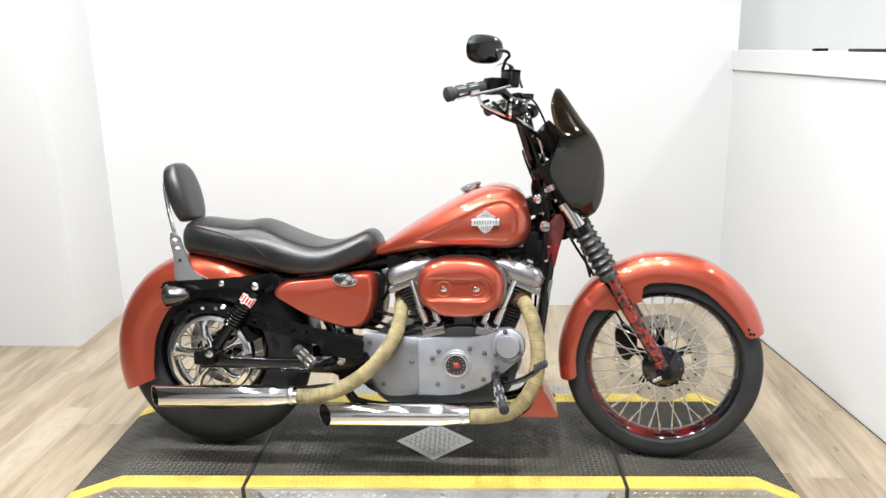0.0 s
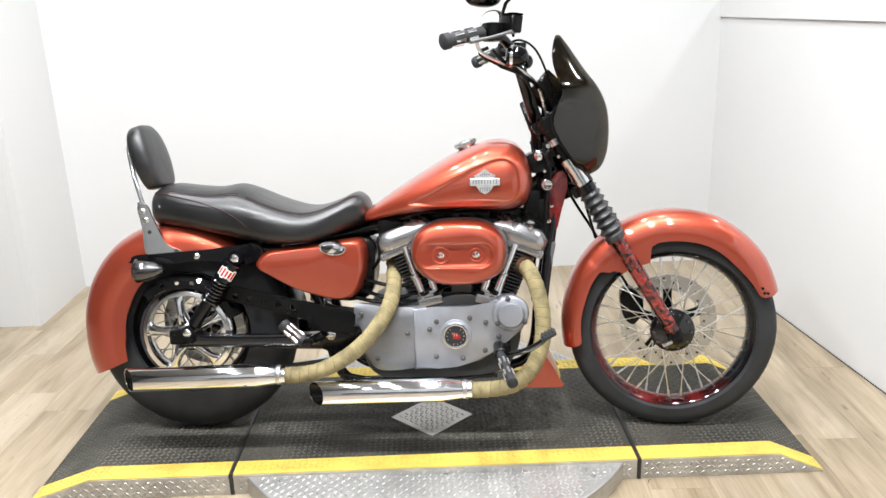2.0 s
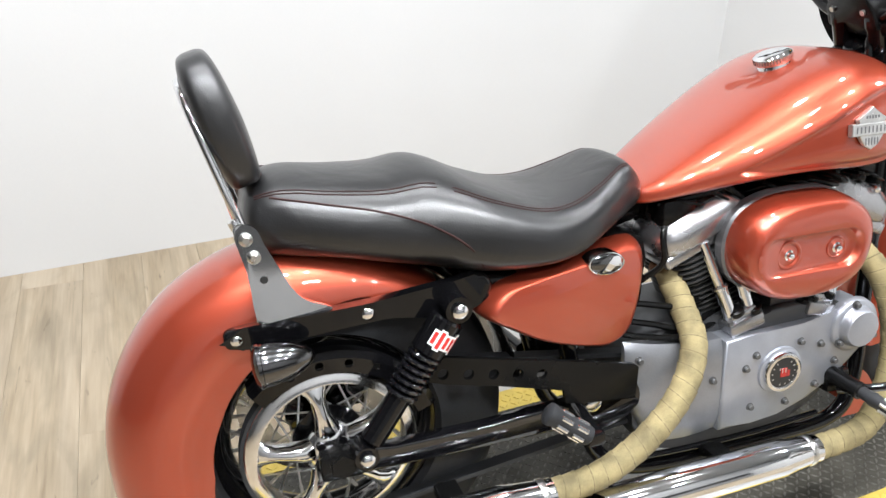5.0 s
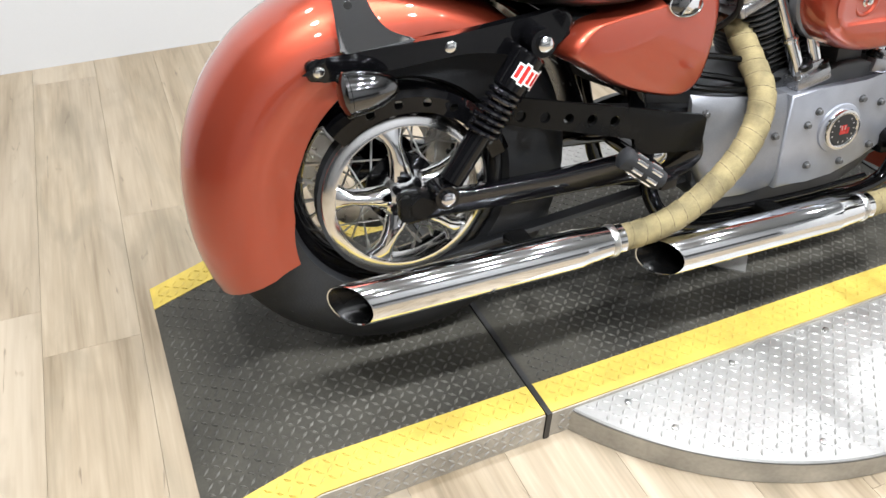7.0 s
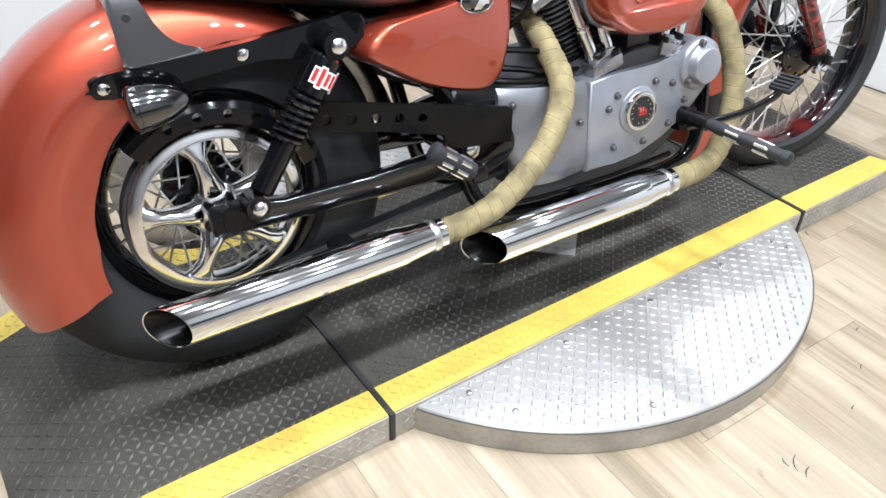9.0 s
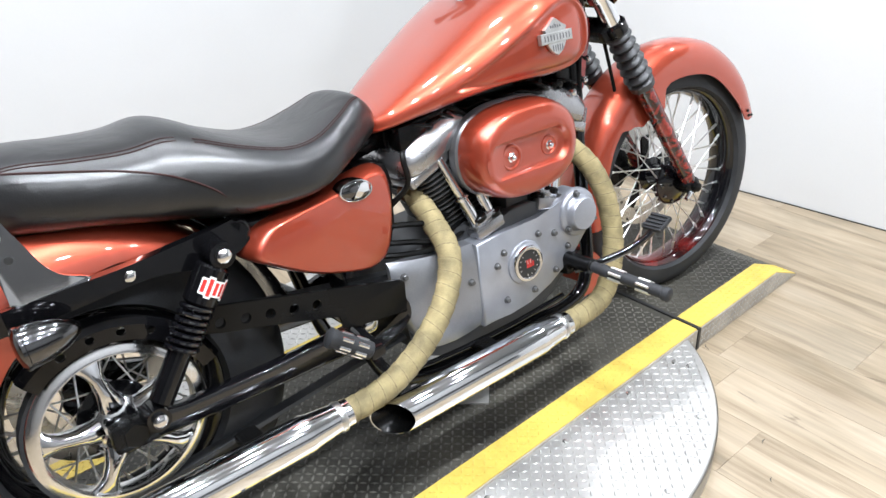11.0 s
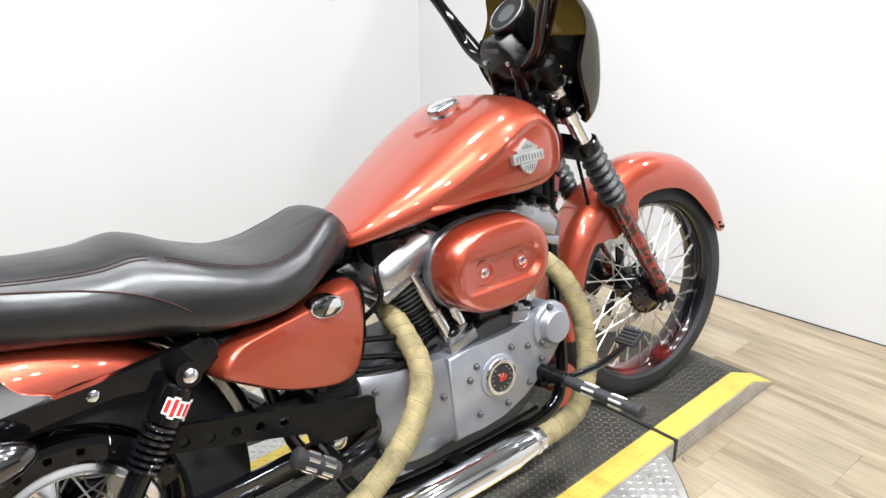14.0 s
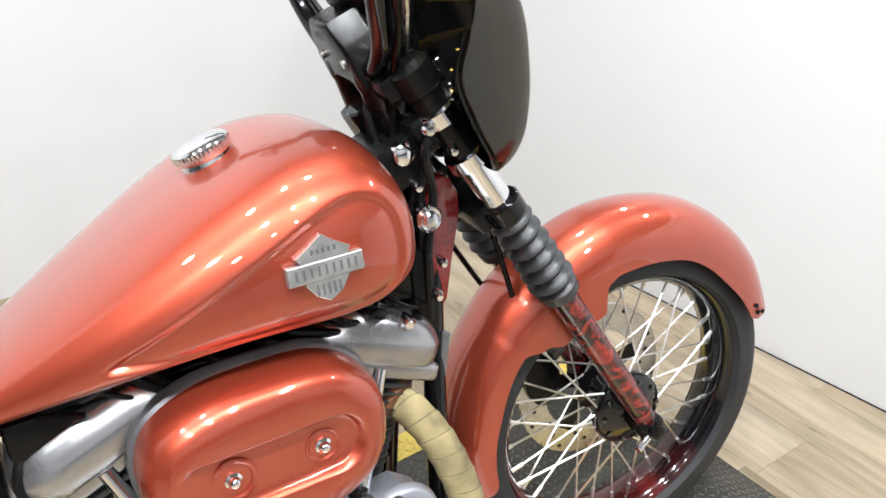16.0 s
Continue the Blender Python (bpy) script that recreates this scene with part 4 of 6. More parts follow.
def on_seat(x0, x1, turn, n=50):
    """A line over the seat from x0 to x1, at the given turn (degrees) up from its widest line."""
    use = [r for r in SEAT_RINGS if x0 <= r[0][0] <= x1]
    out = []
    for i in range(n):
        r = use[round(i / (n - 1) * (len(use) - 1))]
        a = (turn(i / (n - 1)) % 360) / 360 * 96
        k = int(a)
        out.append(V(r[k % 96]).lerp(V(r[(k + 1) % 96]), a - k))
    return out


for side in (1, -1):
    for x0, x1, t0, t1 in ((-0.05, 0.215, 40, 46), (-0.05, 0.215, 44, 50), (0.235, 0.565, 46, 52), (0.235, 0.565, 50, 56)):
        line = on_seat(x0, x1, lambda f: (90 - side * (90 - (t0 + (t1 - t0) * f))))
        bm = bmesh.new()
        tube(bm, line, 0.0011, 6)
        part("stitching", bm, STITCH, seat, "dark stitched crown seam")
backrest = part("backrest", bmesh.new(), LEATHER, bike, "black padded passenger backrest", done=True)
PADC = V((-0.080, 0, 0.862))
TILT_PAD = Matrix.Rotation(radians(-16.5), 3, "Y")
rings = []
PAD_Z = [(-0.094, 0.050, 0.018), (-0.086, 0.075, 0.027), (-0.05, 0.092, 0.033), (0.0, 0.098, 0.036), (0.045, 0.093, 0.034), (0.078, 0.076, 0.030), (0.097, 0.048, 0.023), (0.103, 0.020, 0.012)]
for p in curve_points(PAD_Z, 30):
    z, w, t = p.x, p.y * 0.93, p.z * 0.90
    ring = []
    for s in range(32):
        a = 2 * math.pi * s / 32
        ca, sa = math.cos(a), math.sin(a)
        ring.append(PADC + TILT_PAD @ V((t * math.copysign(abs(ca) ** 0.5, ca), w * math.copysign(abs(sa) ** 0.5, sa), z)))
    rings.append(ring)
bm = bmesh.new()
skin(bm, rings)
part("pad", bm, LEATHER, backrest, angle=60)
bm = bmesh.new()
tube(bm, [PADC + TILT_PAD @ V((-0.031, y, z)) for y, z in ((-0.100, -0.150), (-0.094, -0.075), (-0.070, 0.02), (-0.04, 0.06), (0.0, 0.07), (0.04, 0.06), (0.070, 0.02), (0.094, -0.075), (0.100, -0.150))], 0.0066, 10, 40)
part("sissy_bar", bm, CHROME, backrest, "chrome hoop behind the pad")
for s in (-1, 1):
    bm = bmesh.new()
    plate(bm, round_outline([(-0.086, 0.724), (-0.070, 0.733), (-0.054, 0.724), (-0.044, 0.698), (-0.027, 0.660), (-0.013, 0.630), (0.006, 0.609), (0.040, 0.594), (0.036, 0.586), (0.0, 0.587), (-0.062, 0.585), (-0.070, 0.600), (-0.074, 0.660)], 78), -0.0035, 0.0035, 0.0026, 3)
    for v in bm.verts:
        v.co.y = s * (v.co.y * s + 0.119 - 0.0095 * (v.co.z - 0.590) / 0.135)
    sp = part("side_plate", bm, CHROME, backrest, "chrome mounting plate")
    for x, z in ((-0.070, 0.712), (-0.062, 0.685), (-0.052, 0.650)):
        bm = bmesh.new()
        y = 0.1225 - 0.0095 * (z - 0.590) / 0.135
        lathe(bm, [(0.010, 0), (0.010, s * 0.003), (0.0085, s * 0.0045), (0.005, s * 0.008)] if z > 0.66 else [(0.006, 0), (0.0055, s * 0.001), (0.0055, s * 0.0012)], (x, s * y, z), Y1, 16)
        part("bolt" if z > 0.66 else "plate_hole", bm, STEEL if z > 0.66 else DARKLINE, backrest)
    # shackle that holds the hoop in the plate
    bm = bmesh.new()
    rod(bm, (-0.083, s * 0.098, 0.738), (-0.074, s * 0.102, 0.716), 0.0095, seg=14, soft=0.002)
    part("hoop_socket", bm, CHROME, backrest)

shift_group(-0.003, -0.008, -0.014)
# ---- rear struts, turn signals, shocks, swingarm ----
for s in (-1, 1):
    bm = bmesh.new()
    plate(bm, round_outline([(-0.115, 0.575), (-0.105, 0.593), (-0.02, 0.601), (0.10, 0.610), (0.22, 0.622), (0.275, 0.628), (0.292, 0.600), (0.262, 0.574), (0.21, 0.566), (0.12, 0.580), (0.0, 0.568), (-0.10, 0.560)], 64), s * 0.109, s * 0.129, 0.0085, 4)
    for v in bm.verts:
        v.co.y -= s * 0.020 * min(1, max(0, (0.09 - v.co.x) / 0.19))
    strut = part("fender_strut", bm, BLACK, bike, "gloss black fender strut")
    for x, z in ((0.094, 0.592), (-0.098, 0.576)):
        bm = bmesh.new()
        lathe(bm, [(0.010, s * 0.123), (0.010, s * 0.128), (0.007, s * 0.131), (0.003, s * 0.132)], (x, 0 if x > 0 else s * -0.020, z), Y1, 16)
        part("strut_bolt", bm, CHROME, strut)
    bm = bmesh.new()
    lathe(bm, [(0.003, -0.056), (0.009, -0.052), (0.017, -0.042), (0.0245, -0.026), (0.0295, -0.006), (0.0315, 0.012), (0.0315, 0.020), (0.033, 0.021), (0.033, 0.026), (0.027, 0.031), (0.01, 0.034)], (-0.050, s * 0.158, 0.556), (-1, 0, -0.05), 28)
    sig = part("turn_signal", bm, DARKCHROME, bike, "bullet turn signal in dark chrome")
    bm = bmesh.new()
    rod(bm, (-0.05, s * 0.12, 0.57), (-0.055, s * 0.15, 0.562), 0.008)
    part("signal_stem", bm, BLACK, sig)
    # shock: body, spring coils, eyes, printed sleeve
    top, low = V((0.222, s * 0.150, 0.592)), V((0.066, s * 0.150, 0.373))
    d = (low - top).normalized()
    L = (low - top).length
    bm = bmesh.new()
    rod(bm, top + d * 0.02, top + d * 0.085, 0.027, seg=24, soft=0.004)
    rod(bm, top + d * 0.085, top + d * 0.15, 0.014, seg=16)
    rod(bm, top + d * 0.15, low - d * 0.02, 0.019, seg=24, soft=0.004)
    shock = part("rear_shock", bm, BLACK, bike, "black coil-over rear shock")
    bm = bmesh.new()
    _, u, w = frame_of(d)
    coil = [top + d * (0.086 + 0.078 * i / 84) + (u * math.cos(i * 2 * math.pi / 12) + w * math.sin(i * 2 * math.pi / 12)) * 0.0235 for i in range(85)]
    tube(bm, coil, 0.0042, 8)
    part("spring", bm, STRUT, shock)
    for p, r in ((top, 0.021), (low, 0.019)):
        bm = bmesh.new()
        lathe(bm, [(r, -0.020), (r, 0.020)], p, Y1, 24)
        part("shock_eye", bm, BLACK, shock)
        bm = bmesh.new()
        lathe(bm, [(0.012, s * 0.018), (0.012, s * 0.027), (0.008, s * 0.031), (0.003, s * 0.032)], p, Y1, 16)
        part("shock_bolt", bm, CHROME, shock)
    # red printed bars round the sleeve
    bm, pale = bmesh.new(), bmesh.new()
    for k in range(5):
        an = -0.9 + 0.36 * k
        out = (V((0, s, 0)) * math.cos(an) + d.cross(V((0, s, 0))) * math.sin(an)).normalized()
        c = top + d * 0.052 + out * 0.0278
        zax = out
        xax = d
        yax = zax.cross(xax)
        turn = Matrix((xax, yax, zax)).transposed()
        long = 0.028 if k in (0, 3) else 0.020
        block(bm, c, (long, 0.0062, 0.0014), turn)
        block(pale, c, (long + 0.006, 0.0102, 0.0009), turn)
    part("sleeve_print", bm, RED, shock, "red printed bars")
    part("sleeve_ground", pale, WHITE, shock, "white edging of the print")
    # swingarm leg
    bm = bmesh.new()
    rings = []
    for x, z, h, y in ((0.015, 0.338, 0.026, 0.108), (0.06, 0.340, 0.024, 0.108), (0.12, 0.333, 0.019, 0.107), (0.28, 0.327, 0.020, 0.100), (0.42, 0.325, 0.024, 0.092), (0.55, 0.325, 0.028, 0.088)):
        rings.append([(x, s * (y + 0.014 * cy), z + h * cz) for cy, cz in ((-1, -0.8), (-0.94, -0.93), (-0.8, -1), (0.8, -1), (0.94, -0.93), (1, -0.8), (1, 0.8), (0.94, 0.93), (0.8, 1), (-0.8, 1), (-0.94, 0.93), (-1, 0.8))])
    skin(bm, rings)
    arm = part("swingarm", bm, STRUT, bike, "gloss black swingarm")
    bm = bmesh.new()
    lathe(bm, [(0.024, s * 0.108), (0.024, s * 0.142), (0.020, s * 0.147)], RC + V((0.008, 0, 0.020)), Y1, 6)
    part("axle_nut", bm, SATIN, arm)
    lathe_bm = bmesh.new()
    block(lathe_bm, (RC.x + 0.008, s * 0.13, RC.z + 0.020), (0.07, 0.03, 0.045), bevel=0.008)
    part("axle_block", lathe_bm, SATIN, arm)

# belt guard with a row of holes, and the rounded guard over the pulley
bm = bmesh.new()
GX = [(0.150, 0.508), (0.200, 0.502), (0.300, 0.478), (0.420, 0.450), (0.545, 0.421), (0.556, 0.412), (0.552, 0.352), (0.440, 0.366), (0.416, 0.372), (0.416, 0.400), (0.300, 0.430), (0.200, 0.455), (0.150, 0.470)]
plate(bm, GX, -0.135, -0.126, 0.003)
cutter = bmesh.new()
for k in range(5):
    lathe(cutter, [(0.0092, -0.150), (0.0092, -0.110)], (0.203 + 0.0425 * k, 0, 0.4715 - 0.0087 * k), Y1, 20)
part("belt_guard", drilled(bm, cutter), SATIN, bike, "black belt guard with round holes")
shift_group(0, 0, 0)
# black inner mudguard ahead of the rear tyre
bm = bmesh.new()
rings = []
for i in range(17):
    a = radians(8 + 52 * i / 16)
    rings.append([(RC.x + r * math.cos(a), y, RC.z + r * math.sin(a)) for r, y in ((0.331, -0.078), (0.335, -0.084), (0.339, -0.078), (0.341, 0.0), (0.339, 0.078), (0.335, 0.084), (0.331, 0.078), (0.333, 0.0))])
skin(bm, rings)
part("inner_mudguard", bm, SATIN, bike, "black inner mudguard ahead of the rear tyre")
bm = bmesh.new()
rings = []
for i in range(41):
    a = radians(20 + 112 * i / 40)
    r0, r1 = 0.149, 0.183
    rings.append([(RC.x + r * math.cos(a), y, RC.z + r * math.sin(a)) for r, y in ((r0, -0.112), (r1 - 0.01, -0.112), (r1, -0.104), (r1, -0.066), (r1 - 0.004, -0.066), (r1 - 0.004, -0.102), (r1 - 0.012, -0.108), (r0, -0.108))])
skin(bm, rings)
cutter = bmesh.new()
for k in range(5):
    a = radians(46 + 16 * k)
    lathe(cutter, [(0.0072, -0.130), (0.0072, -0.090)], (RC.x + 0.164 * math.cos(a), 0, RC.z + 0.164 * math.sin(a)), Y1, 18)
part("pulley_guard", drilled(bm, cutter), BLACK, bike, "gloss black rounded pulley guard with holes")

shift_group(-0.008, -0.004, -0.016)
# ---- side cover (oil tank) with its badge ----
bm = bmesh.new()
plate(bm, round_outline([(0.285, 0.560), (0.320, 0.600), (0.450, 0.612), (0.600, 0.625), (0.612, 0.540), (0.590, 0.450), (0.500, 0.440), (0.400, 0.470), (0.320, 0.515)], 40), -0.055, 0.055, 0.010)
part("oil_tank", bm, SATIN, bike, "black oil tank between the side covers")
COVER = round_outline([(0.268, 0.566), (0.300, 0.604), (0.350, 0.614), (0.46, 0.622), (0.556, 0.632), (0.590, 0.616), (0.593, 0.550), (0.572, 0.472), (0.530, 0.446), (0.470, 0.456), (0.380, 0.490), (0.310, 0.532)], 64)


def taper(bm):
    """Draws the cover in towards the engine."""
    for v in bm.verts:
        v.co.y *= 1.05 - 0.40 * (v.co.x - 0.27) / 0.33
    return bm


bm = bmesh.new()
pillow(bm, COVER, -0.085, -0.158, 10, 0.16)
taper(bm)
cover = part("side_cover", bm, PAINT, bike, "copper red oil tank cover", angle=50)
bm = bmesh.new()
pillow(bm, [(x, z) for x, z in COVER], 0.085, 0.150, 6, 0.16)
taper(bm)
part("left_side_cover", bm, PAINT, bike, "copper red battery cover", angle=50)
bm = bmesh.new()
def oval(steps):
    return [[(0.500 + k * 0.039 * math.cos(a), y, 0.609 + k * (0.0205 * math.sin(a) - 0.005 * math.cos(a))) for a in (2 * math.pi * i / 40 for i in range(40))] for k, y in steps]


skin(bm, oval(((1.0, -0.132), (1.0, -0.1585), (0.95, -0.1625), (0.90, -0.1632), (0.85, -0.1622), (0.82, -0.160))))
taper(bm)
sb = part("cover_badge", bm, CHROME, cover, "oval chrome badge with a dark dome")
bm = bmesh.new()
skin(bm, oval(((0.86, -0.160), (0.84, -0.1622), (0.70, -0.1655), (0.45, -0.1675), (0.2, -0.1685), (0.03, -0.1688))))
taper(bm)
part("badge_dome", bm, DARKCHROME, sb, "smoked dome")
bm = bmesh.new()
plate(bm, [(0.486, 0.597), (0.500, 0.611), (0.508, 0.621), (0.520, 0.620), (0.531, 0.612), (0.528, 0.600), (0.514, 0.605), (0.505, 0.596)], -0.1702, -0.160, 0.0012, 1)
taper(bm)
part("badge_mark", bm, CHROME, sb, "bright slanting mark")

shift_group(0, 0, -0.006)
# ---- frame ----
def tubes(name, paths, r, material, label="", n=24, seg=12):
    bm = bmesh.new()
    for p in paths:
        tube(bm, p, r, seg, n)
    return part(name, bm, material, bike, label)


for s in (-1, 1):
    tubes("frame_rail", [[(1.150, s * 0.03, 0.760), (1.128, s * 0.045, 0.60), (1.100, s * 0.075, 0.40), (1.080, s * 0.095, 0.24), (1.02, s * 0.105, 0.175), (0.85, s * 0.108, 0.168), (0.60, s * 0.108, 0.172), (0.50, s * 0.105, 0.22), (0.46, s * 0.10, 0.34), (0.42, s * 0.10, 0.50), (0.36, s * 0.105, 0.58), (0.25, s * 0.108, 0.600)]], 0.0155, BLACK, "gloss black frame rail", 70)
tubes("frame_backbone", [[(1.15, 0, 0.80), (1.0, 0, 0.715), (0.85, 0, 0.690), (0.65, 0, 0.655), (0.40, 0, 0.60)]], 0.024, BLACK, "", 30)
for x, z, w in ((0.50, 0.30, 0.10), (0.43, 0.46, 0.10), (0.30, 0.585, 0.105)):
    tubes("frame_cross_tube", [[(x, -w, z), (x, w, z)]], 0.018, BLACK, "", 4)
bm = bmesh.new()
plate(bm, round_outline([(1.128, 0.640), (1.120, 0.72), (1.142, 0.795), (1.172, 0.800), (1.178, 0.755), (1.162, 0.690), (1.146, 0.630)], 36), -0.052, 0.052, 0.010)
part("neck_gusset", bm, NECK, bike, "dark red steering neck")

shift_group(-0.007, -0.010, 0.0)
# ---- engine ----
CRANK = V((0.872, 0, 0.240))
bm = bmesh.new()
plate(bm, round_outline([(0.585, 0.23), (0.575, 0.36), (0.61, 0.43), (0.74, 0.445), (0.87, 0.455), (0.99, 0.44), (1.04, 0.37), (1.03, 0.27), (0.96, 0.20), (0.80, 0.18), (0.66, 0.185)], 48), -0.092, 0.092, 0.012)
engine = part("crankcase", bm, CASE_DARK, bike, "dark grey engine crankcase")
bm = bmesh.new()
rings = []
for i in range(25):
    u = i / 24
    x = 0.731 - 0.180 * u
    zt = 0.4155 + 0.012 * u ** 2
    zb = 0.2335 - 0.010 * math.sin(math.pi * u) + 0.105 * max(0, (u - 0.55) / 0.45) ** 2.2
    face = -0.1335 + 0.034 * u ** 2.2
    zs = [zb + (zt - zb) * k / 12 for k in range(13)]
    rings.append([(x, -0.088, zb)] + [(x, face + 0.010 * (2 * k / 12 - 1) ** 6, z) for k, z in enumerate(zs)] + [(x, -0.088, zt)])
skin(bm, rings)
part("sprocket_cover", bm, SHADED_CASE, engine, "matt grey sprocket cover that bends back", angle=50)
CAM = [(0.731, 0.414), (0.80, 0.418), (0.895, 0.420), (0.955, 0.424), (0.985, 0.446), (1.020, 0.448), (1.050, 0.424), (1.060, 0.392), (1.048, 0.352), (1.010, 0.320), (0.975, 0.290), (0.925, 0.258), (0.86, 0.240), (0.80, 0.234), (0.731, 0.232)]
bm = bmesh.new()
plate(bm, CAM, -0.138, -0.088, 0.007, 3)
cam_cover = part("gear_cover", bm, CASE, engine, "light grey gear cover")
bm = bmesh.new()
lathe(bm, [(0.054, -0.130), (0.052, -0.142), (0.049, -0.145), (0.041, -0.146), (0.0385, -0.149), (0.037, -0.160), (0.034, -0.1635), (0.02, -0.1645)], (1.013, 0, 0.397), Y1, 40)
part("oil_pump_cap", bm, CASE, cam_cover, "round grey cap")
TC = (0.853, 0, 0.335)
bm = bmesh.new()
lathe(bm, [(0.048, -0.136), (0.046, -0.142), (0.040, -0.144)], TC, Y1, 40)
part("timer_boss", bm, CASE, cam_cover)
bm = bmesh.new()
lathe(bm, [(0.040, -0.142), (0.040, -0.148), (0.038, -0.1515), (0.034, -0.1525), (0.031, -0.1515), (0.0295, -0.1490)], TC, Y1, 48)
part("timer_cover", bm, CHROME, cam_cover, "round chrome timer cover")
bm = bmesh.new()
lathe(bm, [(0.0295, -0.1485), (0.0295, -0.1502), (0.004, -0.1506)], TC, Y1, 40)
part("timer_face", bm, DARKLINE, cam_cover, "worn black face")
bm = bmesh.new()
for x, z, w, h in ((0.000, 0.000, 0.014, 0.018), (0.011, -0.003, 0.006, 0.012)):
    block(bm, (TC[0] + x, -0.1506, TC[2] + z), (w, 0.0012, h), None, 0.0004, 1)
part("timer_centre", bm, DEEP_RED, cam_cover, "worn dark red emblem in plain patches")
bm = bmesh.new()
for k in range(14):
    a = 2 * math.pi * k / 14
    if k not in (3, 4, 9):
        block(bm, (TC[0] + 0.0245 * math.cos(a), -0.1503, TC[2] + 0.0245 * math.sin(a)), (0.0032, 0.0010, 0.0022), Matrix.Rotation(-a, 3, "Y"))
for dx, dz, h in ((-0.0035, 0.004, 0.008), (0.0035, 0.004, 0.008), (-0.009, 0.008, 0.004)):
    block(bm, (TC[0] + dx, -0.1512, TC[2] + dz), (0.0016, 0.0010, h))
part("timer_print", bm, SILVER_TRIM, cam_cover, "worn pale print in plain bars")
bm = bmesh.new()
lathe(bm, [(0.0078, -0.136), (0.0078, -0.1385), (0.0054, -0.139), (0.0054, -0.145), (0.0045, -0.146), (0.002, -0.146)], (0, 0, 0), Y1, 12)
bolt = part("cover_bolt", bm, SCREW_GREY, cam_cover, "small cap screw")
BOLTS = [(0.798, 0.375), (0.778, 0.352), (0.895, 0.385), (0.941, 0.372), (0.795, 0.270), (0.873, 0.265), (0.938, 0.288), (0.978, 0.330)]
bolt.matrix_basis = pose(BOLTS[0][0], 0, BOLTS[0][1])
for x, z in BOLTS[1:]:
    again(bolt, pose(x, 0, z))
for a in (100, 215, 330):
    again(bolt, pose(1.013 + 0.046 * math.cos(radians(a)), -0.009, 0.397 + 0.046 * math.sin(radians(a))))
for x, z, y in ((0.575, 0.395, 0.030), (0.712, 0.340, 0.004), (0.620, 0.262, 0.016)):
    again(bolt, pose(x, y, z))
# primary cover on the far side
bm = bmesh.new()
pillow(bm, round_outline([(0.56, 0.30), (0.60, 0.40), (0.72, 0.42), (0.90, 0.42), (1.03, 0.37), (1.05, 0.28), (0.98, 0.21), (0.80, 0.19), (0.62, 0.21)], 48), 0.09, 0.165, 6, 0.12)
part("primary_cover", bm, CASE, engine, "grey primary cover")

